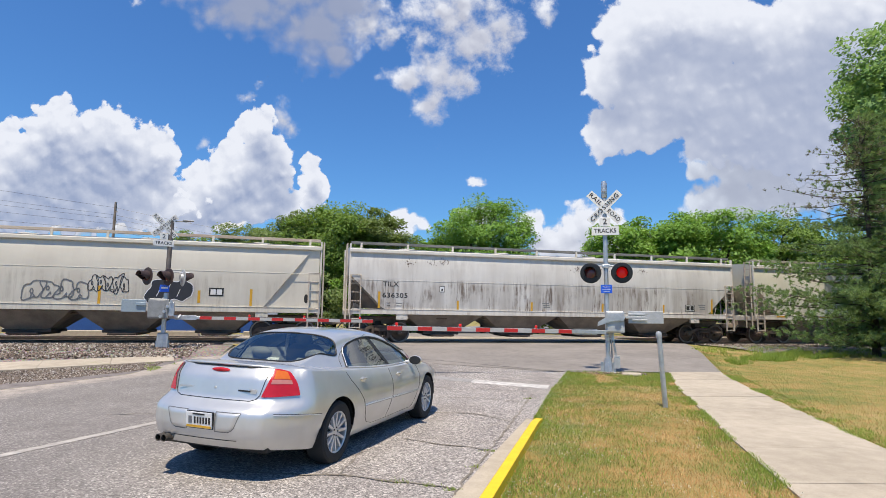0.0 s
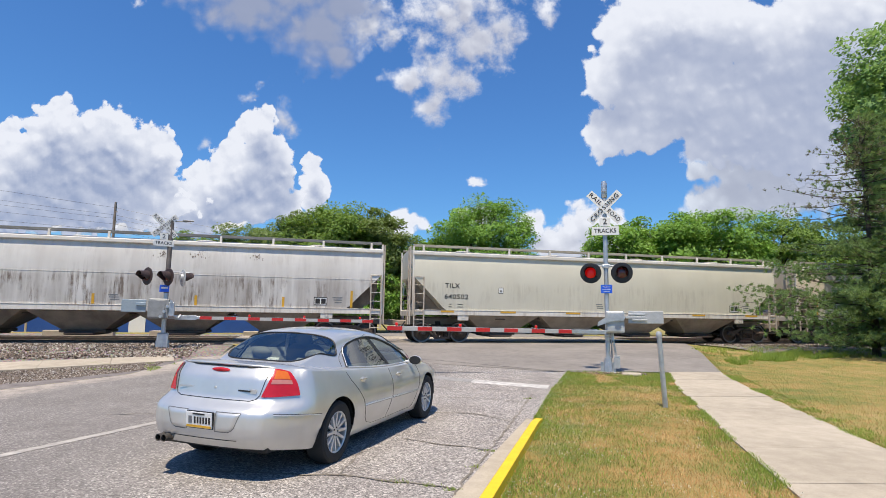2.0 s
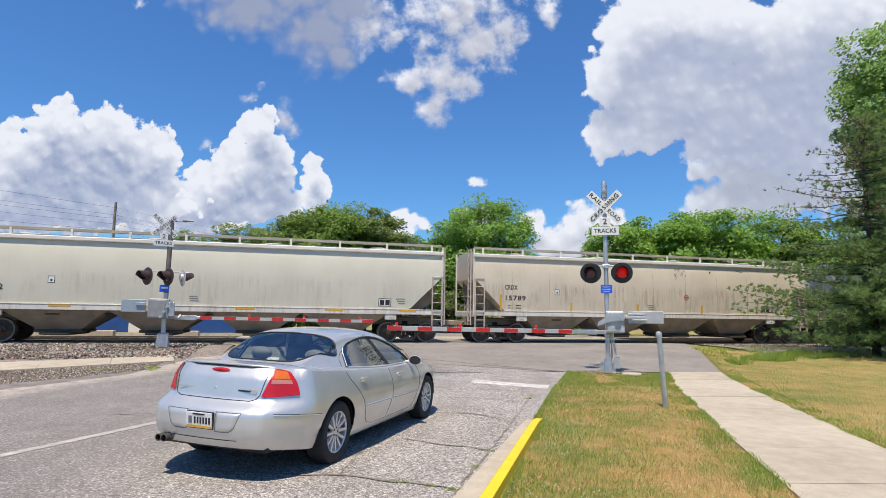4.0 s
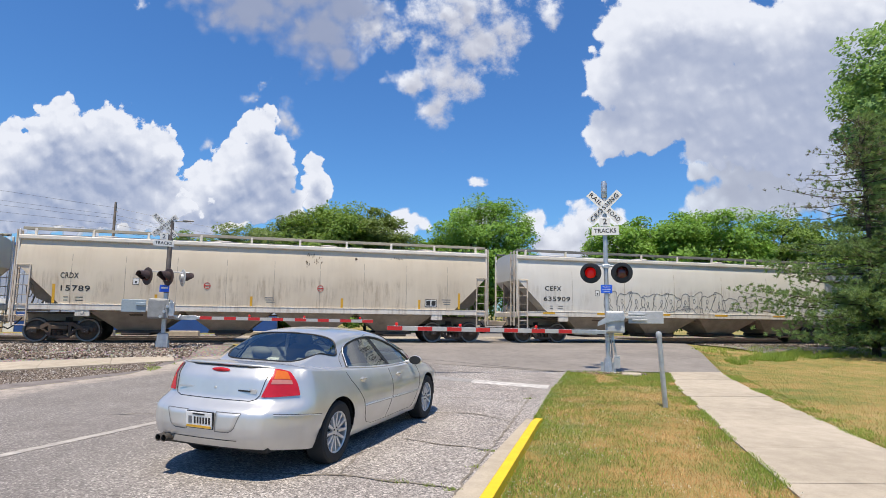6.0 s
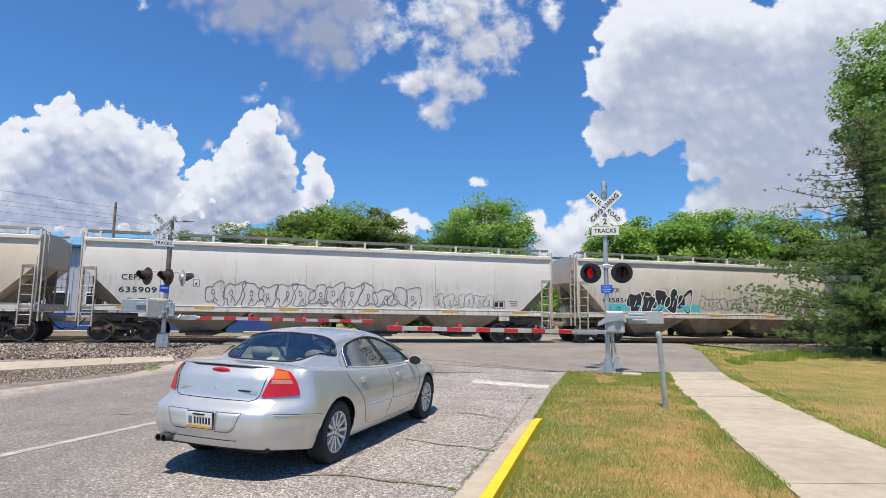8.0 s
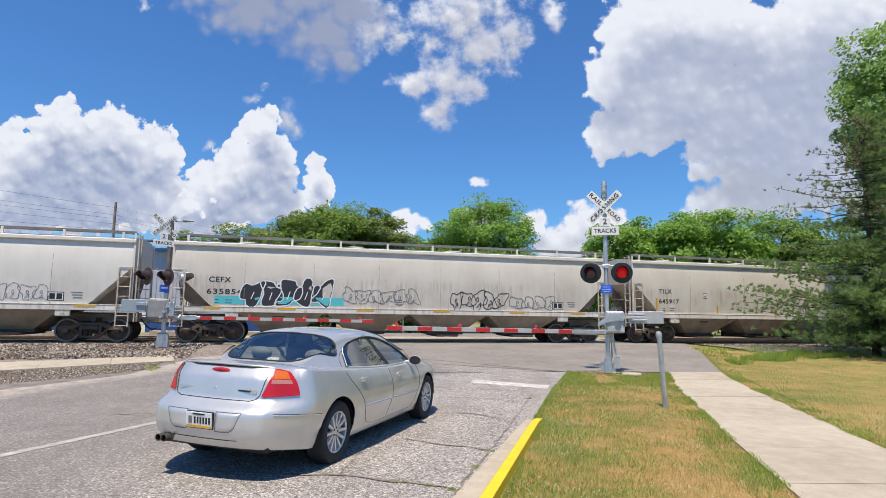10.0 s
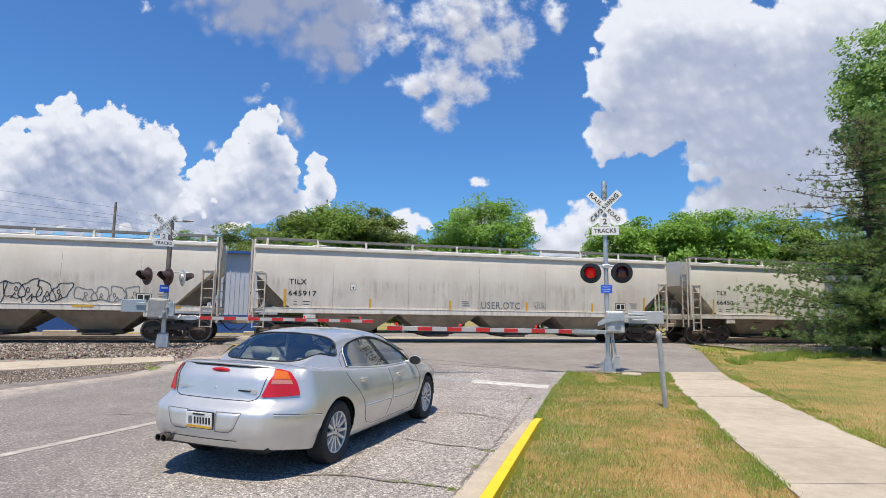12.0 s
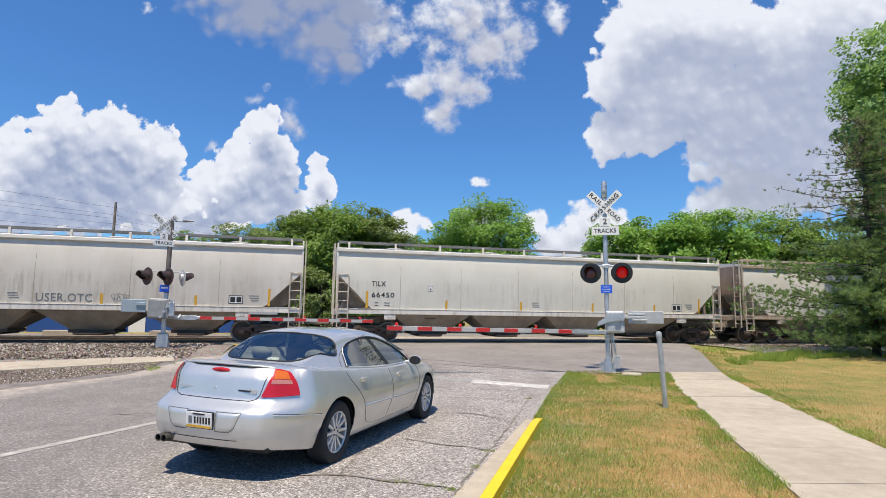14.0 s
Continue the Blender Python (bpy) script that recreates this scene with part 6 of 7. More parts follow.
# ---- plants ----
LEAF_MID = leaf_material("tree_leaf", (0.085, 0.16, 0.028), (0.22, 0.34, 0.065))
LEAF_BRIGHT = leaf_material("bright_tree_leaf", (0.11, 0.24, 0.035), (0.26, 0.45, 0.085))
LEAF_OLIVE = leaf_material("olive_tree_leaf", (0.10, 0.15, 0.042), (0.23, 0.30, 0.10))
LEAF_MAPLE = leaf_material("maple_leaf", (0.15, 0.27, 0.09), (0.34, 0.52, 0.20), 0.45)
NEEDLE = leaf_material("pine_needle", (0.12, 0.20, 0.08), (0.30, 0.42, 0.17), 0.4)
NEEDLE_DRY = leaf_material("dry_pine_needle", (0.14, 0.125, 0.08), (0.24, 0.22, 0.13), 0.2)
BARK = surf("bark", (0.055, 0.042, 0.033), (0.11, 0.088, 0.07), 5, 40, 0.95, 0, 0.5, 0.02)


def blade_material(name="lawn_blade", shift=0.0):
    n = Nodes(name)
    g = n.add("NewGeometry")
    v = n.coord("Object")
    f = n.math("ADD", n.math("SUBTRACT", n.math("MULTIPLY", n.noise(v, 0.9, 6, 0.7), 2.0), 0.50), n.math("MULTIPLY", g.outputs["Random Per Island"], 0.32))
    col = n.ramp(f, [(0.48 + shift, (0.185, 0.26, 0.045)), (0.64 + shift, (0.37, 0.268, 0.08)), (0.84 + shift, (0.63, 0.365, 0.155))])
    return n.put(Base_Color=col, Roughness=0.7)


BLADE_DRY = blade_material(shift=-0.02)
BLADE_LAWN = blade_material("pavement_lawn_blade", 0.03)
BLADE_GREEN = leaf_material("green_grass_blade", (0.19, 0.29, 0.045), (0.37, 0.46, 0.10), 0.4)


def np_mesh(name, verts, n_per, mat):
    """A mesh of loose faces with n_per corners each."""
    verts = np.asarray(verts, dtype=np.float32).reshape(-1, 3)
    nf = len(verts) // n_per
    me = bpy.data.meshes.new(name)
    me.vertices.add(len(verts))
    me.vertices.foreach_set("co", verts.ravel())
    me.loops.add(len(verts))
    me.loops.foreach_set("vertex_index", np.arange(len(verts), dtype=np.int32))
    me.polygons.add(nf)
    me.polygons.foreach_set("loop_start", np.arange(0, len(verts), n_per, dtype=np.int32))
    me.materials.append(mat)
    me.update(calc_edges=True)
    me.validate()
    return me


def leaf_cards(centres, size, rng, up=0.5, long=1.5, out=None):
    """Pointed leaves: one rhombus each, turned at random but mostly facing up and outward."""
    n = len(centres)
    nrm = rng.normal(size=(n, 3))
    nrm[:, 2] = np.abs(nrm[:, 2]) + up
    if out is not None:
        nrm += out * 0.9
    nrm /= np.linalg.norm(nrm, axis=1, keepdims=True)
    a = np.cross(nrm, rng.normal(size=(n, 3)))
    a /= np.linalg.norm(a, axis=1, keepdims=True) + 1e-9
    b = np.cross(nrm, a)
    s = size * rng.uniform(0.6, 1.25, size=(n, 1))
    droop = np.array([0, 0, -0.25])
    p0 = centres - a * s * long * 0.5
    p1 = centres + b * s * 0.42
    p2 = centres + a * s * long * 0.5 + droop * s
    p3 = centres - b * s * 0.42
    return np.stack([p0, p1, p2, p3], 1)


def broadleaf(x, y, height, radius, leaf, count, mat, label, seed, low=0.15, clusters=150, squash=1.0, clump=(0.19, 0.34)):
    """A broad tree: tapered trunk, forking limbs, a crown of clumps of leaves with gaps."""
    rng = np.random.default_rng(seed)
    rnd = random.Random(seed)
    z0 = land(x, y) - 0.05
    t = thing("tree", label, "tree", Matrix.Translation((x, y, z0)), "trees")
    cz, rz = height * (0.5 + low / 2), height * (0.5 - low / 2)
    wood = MB()
    trunk_r = height * 0.022
    wood.tube([(0, 0, 0), (0.1 * rnd.random(), 0.05, height * 0.2), (0.15, -0.1, height * 0.45), (0.05, 0.1, height * 0.8)], trunk_r, 10, r2=trunk_r * 0.25)
    cents = []
    while len(cents) < clusters:
        v = rng.normal(size=3)
        v /= np.linalg.norm(v)
        f = 0.95 + 0.20 * noise.noise((v[0] * 1.7 + seed, v[1] * 1.7, v[2] * 1.7)) + 0.14 * noise.noise((v[0] * 5 + seed, v[1] * 5, v[2] * 5))
        rr = f * (rng.uniform(0.25, 1.0) ** 0.4)
        cents.append(np.array([v[0] * radius * rr, v[1] * radius * rr, cz + v[2] * rz * rr * squash]))
    cents = np.array(cents)
    for k in range(0, clusters, max(1, clusters // 26)):
        c = cents[k]
        st = np.array([0.08, 0, max(height * 0.16, min(height * 0.6, c[2] - 0.3 * height))])
        mid = st * 0.45 + c * 0.55 + np.array([0, 0, 0.08 * height])
        wood.tube([tuple(st), tuple(mid), tuple(c)], trunk_r * 0.38, 6, r2=trunk_r * 0.07)
    part("trunk", wood, BARK, t, smooth="all")
    per = max(1, int(count * 1.8) // clusters)
    csize = radius * rng.uniform(clump[0], clump[1], size=(clusters, 1))
    off = rng.normal(size=(clusters, per, 3))
    off /= np.linalg.norm(off, axis=2, keepdims=True)
    off *= rng.uniform(0.2, 1.0, size=(clusters, per, 1)) ** 0.45
    off[:, :, 2] *= 0.62
    pts = (cents[:, None, :] + off * csize[:, None, :]).reshape(-1, 3)
    pts = pts[pts[:, 2] > 0.15]
    outd = pts - np.array([0, 0, cz])
    outd /= np.linalg.norm(outd, axis=1, keepdims=True) + 1e-9
    cards = leaf_cards(pts, leaf * 0.86, rng, out=outd)
    o = new("crown", np_mesh("crown", cards, 4, mat))
    o.parent = t
    return t


def pine(x, y, height, reach, seed, label):
    rng = np.random.default_rng(seed)
    rnd = random.Random(seed)
    t = thing("tree", label, "tree", Matrix.Translation((x, y, land(x, y) - 0.05)), "trees")
    wood = MB().tube([(0, 0, 0), (0.05, 0, height * 0.5), (0, 0.05, height)], 0.16, 10, r2=0.03)
    green, dry = [], []
    nb = 190
    for k in range(nb):
        f = (k + 0.5) / nb
        z = 0.45 + f * (height - 0.6)
        lean = rnd.uniform(0, 2 * math.pi)
        ln = reach * (1.06 - f) ** 0.75 * rnd.uniform(0.65, 1.08)
        if z < 1.3:
            ln *= 0.62
        elif z > 3.6:
            ln *= 0.85
        if math.cos(lean) < -0.35 and z > height * 0.5:
            ln *= 1.4
        d = Vector((math.cos(lean), math.sin(lean), rnd.uniform(-0.12, 0.22)))
        tip = Vector((0, 0, z)) + d * ln
        mid = Vector((0, 0, z)) + d * ln * 0.5 + Vector((0, 0, -0.06 * ln))
        wood.tube([(0, 0, z), tuple(mid), tuple(tip)], 0.028, 5, r2=0.006)
        bare = d.x < -0.35 and z > height * 0.52
        thin = d.x < -0.2 and 1.3 <= z < 3.4
        for j in range(int(6 + ln * 11)):
            u = rnd.uniform(0.08, 1.0)
            c = Vector((0, 0, z)).lerp(mid, u * 2) if u < 0.5 else mid.lerp(tip, u * 2 - 1)
            c = c + Vector((rnd.gauss(0, 0.17), rnd.gauss(0, 0.17), rnd.gauss(0.03, 0.08))) * (0.6 + u)
            if rnd.random() < (0.45 if bare else 0.15 if thin and u > 0.4 else 0.05):
                continue
            nn = 16 if bare else 44
            dirs = rng.normal(size=(nn, 3)) + np.array(d) * 0.9 + np.array([0, 0, 0.35])
            dirs /= np.linalg.norm(dirs, axis=1, keepdims=True)
            ln2 = rng.uniform(0.06, 0.15, size=(nn, 1))
            side = np.cross(dirs, rng.normal(size=(nn, 3)))
            side /= np.linalg.norm(side, axis=1, keepdims=True)
            cc = np.array(c)[None]
            w = 0.009
            (dry if bare and rnd.random() < 0.7 else green).append(np.stack([cc - side * w, cc + side * w, cc + dirs * ln2 + side * w * 0.4, cc + dirs * ln2 - side * w * 0.4], 1))
    part("trunk", wood, BARK, t, smooth="all")
    for nm, lst, m in (("needles", green, NEEDLE), ("dry_needles", dry, NEEDLE_DRY)):
        if lst:
            o = new(nm, np_mesh(nm, np.concatenate(lst), 4, m))
            o.parent = t
    return t


def build_trees():
    lab = "broad leafy green tree in full summer leaf beyond the tracks"
    broadleaf(-8.8, 45.5, 10.6, 4.3, 0.20, 26000, LEAF_MID, "large dark green spreading tree beyond the tracks", 11, 0.12, 190)
    broadleaf(-12.6, 46.5, 10.0, 3.6, 0.20, 18000, LEAF_OLIVE, "olive green tree beyond the tracks", 12, 0.1, 140)
    broadleaf(-5.4, 45.0, 10.0, 3.2, 0.20, 18000, LEAF_OLIVE, "olive green feathery tree beyond the tracks", 13, 0.08, 140)
    broadleaf(-16.2, 50.0, 9.6, 3.6, 0.22, 12000, LEAF_OLIVE, lab, 14, 0.1, 110)
    broadleaf(-22.5, 62.0, 11.3, 4.6, 0.28, 9000, LEAF_OLIVE, lab, 15, 0.15, 100)
    broadleaf(-28.5, 64.0, 10.8, 4.0, 0.28, 7000, LEAF_MID, lab, 16, 0.15, 80)
    broadleaf(-2.2, 50.0, 8.6, 3.6, 0.20, 12000, LEAF_BRIGHT, "small bright green tree beyond the tracks", 17, 0.05, 110)
    broadleaf(3.5, 48.0, 11.9, 4.7, 0.20, 30000, LEAF_BRIGHT, "round bright green tree beyond the tracks", 18, 0.10, 200)
    broadleaf(13.9, 42.5, 9.3, 3.2, 0.19, 14000, LEAF_BRIGHT, lab, 19, 0.05, 110)
    broadleaf(17.3, 42.5, 9.9, 3.7, 0.19, 22000, LEAF_BRIGHT, lab, 20, 0.05, 160)
    broadleaf(21.6, 43.0, 10.2, 4.2, 0.19, 22000, LEAF_BRIGHT, lab, 21, 0.05, 160)
    broadleaf(27.0, 45.0, 10.2, 4.4, 0.2, 18000, LEAF_MID, lab, 22, 0.05, 140)
    broadleaf(33.5, 46.0, 10.5, 5.0, 0.22, 12000, LEAF_MID, lab, 23, 0.05, 110)
    # undergrowth that closes the view behind the gap between wagons
    for k, (x, y, h, r) in enumerate(((-12.5, 41.5, 4.4, 2.6), (-9.0, 41.0, 5.2, 2.8), (-5.8, 42.0, 6.0, 2.6), (-2.6, 45.5, 5.6, 2.6), (0.6, 46.0, 4.6, 2.4), (10.8, 44.0, 5.0, 2.6), (8.0, 47.0, 4.6, 2.8), (30.0, 40.0, 5.0, 3.5), (24.0, 39.5, 4.0, 3.0))):
        b = broadleaf(x, y, h, r, 0.17, 7000, (LEAF_MID, LEAF_OLIVE, LEAF_BRIGHT)[k % 3], "leafy green shrub behind the tracks", 40 + k, 0.0, 70)
        b.name = "shrub"
        tagged(b, category="shrub", group="shrubs")
    broadleaf(25.4, 24.8, 18.0, 5.9, 0.19, 84000, LEAF_MAPLE, "tall bright green maple beside the pavement lawn", 31, 0.22, 560, clump=(0.09, 0.18))
    pine(17.6, 22.8, 10.2, 5.3, 33, "dark green pine with dry bare outer branches")
    pine(18.8, 21.4, 7.5, 3.7, 34, "low dark green pine beside the maple")


build_trees()


def grass_field(name, n, place, mat, label, hmin, hmax, wid, seed):
    """Blades of grass as one sheet of stuff; place gives x, y for random pairs or None."""
    rng = np.random.default_rng(seed)
    out = []
    tries = 0
    while len(out) < n and tries < n * 6:
        tries += 1
        p = place(rng.random(), rng.random())
        if p is None:
            continue
        x, y = p
        z = land(x, y)
        h = rng.uniform(hmin, hmax)
        a = rng.uniform(0, 2 * math.pi)
        dx, dy = math.cos(a) * wid, math.sin(a) * wid
        bx, by = rng.normal(0, 0.45) * h, rng.normal(0, 0.45) * h
        out.append(((x - dx, y - dy, z - 0.005), (x + dx, y + dy, z - 0.005), (x + bx, y + by, z + h)))
    ob = new(name, np_mesh(name, np.array(out), 3, mat))
    return tagged(ob, label, "grass", kind="stuff")


def edge_x(tab, y):
    return lerp_table([(b, a) for a, b in tab], y)


KERB_EDGE = [(-0.9, 0.6), (0.58, 5.24), (1.60, 8.95), (1.50, 9.12), (2.48, 12.67), (3.58, 16.0)]
WALK_L = [(1.9, 0.0), (3.31, 5.36), (3.99, 7.94), (5.5, 13.2), (6.5, 16.2)]
WALK_R = [(3.6, 0.0), (5.1, 5.2), (5.75, 7.7), (7.1, 12.8), (8.15, 16.5), (10.4, 22.4), (11.5, 26.0)]


def verge(u, v):
    y = 4.4 + 11.7 * u ** 1.35
    a, b = edge_x(KERB_EDGE, y) - 0.02, edge_x(WALK_L, y) + 0.04
    x = a + (b - a) * v
    return None if ((x - 4.89) / 0.8) ** 2 + ((y - 15.83) / 0.38) ** 2 < 0.8 else (x, y)


def lawn(u, v):
    y = 5.5 + 17.5 * u
    x = edge_x(WALK_R, y) - 0.03 + 16 * v ** 1.7
    return (x, y) if off_track(x, y) > 4.6 else None


def rim(u, v):
    k = int(v * 4)
    y = 4.6 + 11.4 * u
    side = v * 4 - k
    w = side ** 2.6 * (1.5 if k == 0 else 0.45)
    if k == 0:
        x = edge_x(KERB_EDGE, y) + w
    elif k == 1:
        x = edge_x(WALK_L, y) - w + 0.02
    elif k == 2:
        x = edge_x(WALK_R, y) + w - 0.05
    else:
        y = 13.4 + 2.7 * u
        x = edge_x(KERB_EDGE, y) + (edge_x(WALK_L, y) - edge_x(KERB_EDGE, y)) * side
    return (x, y) if noise.noise((x * 1.3, y * 1.3, 7)) + 0.4 * noise.noise((x * 5, y * 5, 2)) > (-0.3 if k in (0, 3) else -0.05) else None


def weeds(u, v):
    x = 10.6 + 12 * u
    y = 21.0 + 0.16 * (x - 11) + 3.6 * v
    return (x, y) if 5.0 < off_track(x, y) < 9 and noise.noise((x * 0.9, y * 0.9, 5)) > 0.0 else None


grass_field("verge_grass", 80000, verge, BLADE_DRY, "short dry mown grass of the verge", 0.015, 0.042, 0.004, 1)
grass_field("lawn_grass", 95000, lawn, BLADE_LAWN, "short dry mown lawn grass", 0.015, 0.045, 0.005, 2)
grass_field("edge_grass", 46000, rim, BLADE_GREEN, "greener grass and weeds along the edges", 0.02, 0.065, 0.005, 3)
grass_field("weeds", 3200, weeds, BLADE_GREEN, "tall green weeds beside the ballast", 0.05, 0.28, 0.010, 4)


def crack_weeds(u, v):
    """Small tufts rooted in the road's cracks."""
    cx, cy, r = ((0.57, 6.92, 0.13), (-0.42, 5.63, 0.16), (-0.1, 5.53, 0.12), (0.38, 6.2, 0.10), (1.75, 11.2, 0.12), (0.12, 5.4, 0.1))[int(u * 6)]
    t, w = (u * 6) % 1, 2 * math.pi * v
    return (cx + r * t * math.cos(w), cy + 0.35 * r * t * math.sin(w))


grass_field("crack_weeds", 420, crack_weeds, BLADE_GREEN, "small weeds growing in the road's cracks", 0.015, 0.05, 0.006, 12)


def tall_weeds(u, v):
    """Rank growth in a ragged line where the lawn meets the ballast."""
    x, y = 9.6 + 6.4 * u, 18.9 + 4.6 * u
    w = (v - 0.5) * (0.7 + 1.3 * u)
    x, y = x - 0.58 * w, y + 0.81 * w
    return (x, y) if noise.noise((x * 1.1, y * 1.1, 9)) + 0.5 * noise.noise((x * 4, y * 4, 3)) > 0.05 else None


grass_field("tall_weeds", 6500, tall_weeds, BLADE_GREEN, "tall bright green weeds where the lawn meets the ballast", 0.04, 0.22, 0.009, 14)


def strip_weeds(u, v):
    x, y = -9.4 + 2.2 * u, 14.2 + 1.4 * v
    return (x, y) if noise.noise((x * 1.6, y * 1.6, 1)) > 0.12 and x < -7.25 else None


grass_field("strip_weeds", 900, strip_weeds, BLADE_GREEN, "low weeds in the broken asphalt strip", 0.02, 0.08, 0.006, 6)


def bare_earth():
    """A worn patch of soil round the mast foot."""
    base = along(1.96, 11.49)
    ring = []
    for k in range(28):
        a = 2 * math.pi * k / 28
        r = 1.0 + 0.25 * noise.noise((math.cos(a) * 2, math.sin(a) * 2, 4))
        x, y = base.x + 0.15 + 0.85 * r * math.cos(a), base.y - 0.18 + 0.42 * r * math.sin(a)
        ring.append((x, y, land(x, y) + 0.012))
    earth = surf("bare_earth", (0.20, 0.125, 0.08), (0.30, 0.20, 0.13), 4, 50, 0.95, 0, 0.6, 0.02)
    tagged(part("bare_earth", MB().add(ring, [tuple(range(28))]), earth), "bare reddish soil round the signal foot", "soil", kind="structure")
    stones("soil_stones", 120, lambda a, b: (base.x - 0.5 + 1.4 * a, base.y - 0.55 + 0.7 * b, land(base.x, base.y) + 0.02), 0.03, STONE, "small stones on the bare soil", 9)


def clover():
    rng = np.random.default_rng(8)
    pts = []
    while len(pts) < 1900:
        p = verge(rng.random() * 0.95, rng.random() ** 1.5)
        if p and noise.noise((p[0] * 0.9, p[1] * 0.9, 3)) > -0.05:
            pts.append((p[0], p[1], land(*p) + rng.uniform(0.04, 0.07)))
    pts = np.array(pts)
    cards = np.concatenate([leaf_cards(pts, 0.012, rng, 1.5, 1.0), leaf_cards(pts + [0, 0, 0.004], 0.011, rng, 0.1, 1.0)])
    tagged(new("clover", np_mesh("clover", cards, 4, plain("clover_white", (0.58, 0.56, 0.45), 0.8))), "small white clover flowers in the verge", "clover", kind="stuff")


clover()


def stones(name, n, place, size, mat, label, seed):
    """Angular crushed stones, each an uneven octahedron."""
    rng = np.random.default_rng(seed)
    base = np.array([(1, 0, 0), (0, 1, 0), (-1, 0, 0), (0, -1, 0), (0, 0, 1), (0, 0, -1)], float)
    tri = [(0, 1, 4), (1, 2, 4), (2, 3, 4), (3, 0, 4), (1, 0, 5), (2, 1, 5), (3, 2, 5), (0, 3, 5)]
    vs, fs = [], []
    for i in range(n):
        p = place(rng.random(), rng.random())
        r = size * rng.uniform(0.5, 1.5)
        q = base * rng.uniform(0.6, 1.2, size=(6, 1)) * r * np.array([1, 1, 0.75])
        rot = np.array(Euler(rng.uniform(0, 6.28, 3)).to_matrix())
        vs.append(q @ rot.T + np.array(p))
        fs += [tuple(i * 6 + k for k in f) for f in tri]
    me = bpy.data.meshes.new(name)
    me.from_pydata(np.concatenate(vs).tolist(), [], fs)
    me.materials.append(mat)
    return tagged(new(name, me), label, "ballast", kind="stuff")


def stone_material():
    n = Nodes("ballast_stone")
    g = n.add("NewGeometry")
    col = n.ramp(g.outputs["Random Per Island"], [(0.0, (0.06, 0.045, 0.035)), (0.4, (0.16, 0.12, 0.09)), (0.75, (0.27, 0.215, 0.165)), (1.0, (0.52, 0.48, 0.42))])
    n.bump(n.noise(n.coord("Object"), 80, 3), 0.4, 0.004)
    return n.put(Base_Color=col, Roughness=0.9)


STONE = stone_material()


def bed_z(s, u):
    return land(*along(s, u).to_2d()) + 0.035 + (0.04 if 3.2 < u < 5.8 else -0.04 if u < 2.6 else 0.0)


stones("ballast_stones", 9000, lambda a, b: along(-25 + 15.2 * a, 1.6 + 6.0 * b, bed_z(-20, 1.6 + 6.0 * b)), 0.045, STONE, "loose brown and pale ballast stones", 3)
stones("ballast_stones", 3500, lambda a, b: along(12.6 + 14 * a, 1.7 + 3.0 * b, bed_z(15, 1.7 + 3.0 * b)), 0.045, STONE, "loose pale ballast stones", 4)


bare_earth()


def grit_place(a, b):
    p = Vector((-10.6, 9.6)).lerp(Vector((-7.5, 14.4)), a)
    q = Vector((-12.4, 12.0)).lerp(Vector((-7.8, 15.9)), a)
    r = p.lerp(q, b)
    return (r.x, r.y, land(r.x, r.y) + 0.012)


stones("gravel_grit", 9000, grit_place, 0.02, STONE, "loose grit on the broken asphalt", 6)


# ---- behind the tracks ----
def blue_building():
    siding, blue = surf("pale_blue_siding", (0.42, 0.46, 0.53), (0.36, 0.40, 0.47), 1, 30, 0.6), surf("deep_blue_panel", (0.025, 0.085, 0.30), (0.02, 0.07, 0.25), 1.2, 30, 0.35)
    dark = plain("dark_window_glass", (0.02, 0.025, 0.03), 0.1)
    doorw = plain("white_door", (0.72, 0.72, 0.70), 0.5)
    t = thing("workshop_building", "long metal building with deep blue lower wall and pale siding", "building", Matrix.Translation(along(-20.5, -13.5, 0.15)) @ pose(0, 0, 0, 0, 0, math.degrees(AL)))
    L, H, D = 25.0, 5.3, 12.0
    part("wall", MB().box((0, D / 2, H / 2), (L, D, H)), siding, t)
    roof = MB().prism([(-L / 2 - 0.3, 0), (L / 2 + 0.3, 0), (L / 2 + 0.3, 0.16), (-L / 2 - 0.3, 0.16)], -0.4, D + 0.4)
    part("roof", roof, blue, t, at=pose(0, 0, H))
    part("ridge", MB().loft([[(x, -0.3, H + 0.16), (x, D / 2, H + 0.4), (x, D + 0.3, H + 0.16)] for x in (-L / 2 - 0.3, L / 2 + 0.3)]), blue, t)
    part("wainscot", MB().box((0, -0.03, 0.62), (L, 0.06, 1.24)), blue, t)
    n = 84
    me = MB().box((0, 0, 0), (0.05, 0.04, H - 1.3), bev=0.012).mesh("rib", siding)
    for k in range(n):
        o = new("rib", me)
        o.parent = t
        o.matrix_local = pose(-L / 2 + 0.15 + (L - 0.3) * k / (n - 1), -0.02, 1.25 + (H - 1.3) / 2)
    for x in (-6.9, -3.2, 4.0):
        part("door", MB().box((x, -0.08, 1.02), (0.95, 0.06, 2.04), bev=0.01), doorw, t)
    for x in (-9.5, -0.6, 1.6, 7.5):
        w = part("window", MB().box((x, -0.07, 2.1), (1.3, 0.05, 0.9), bev=0.01), doorw, t)
        part("pane", MB().box((x, -0.10, 2.1), (1.14, 0.02, 0.74)), dark, w)


blue_building()


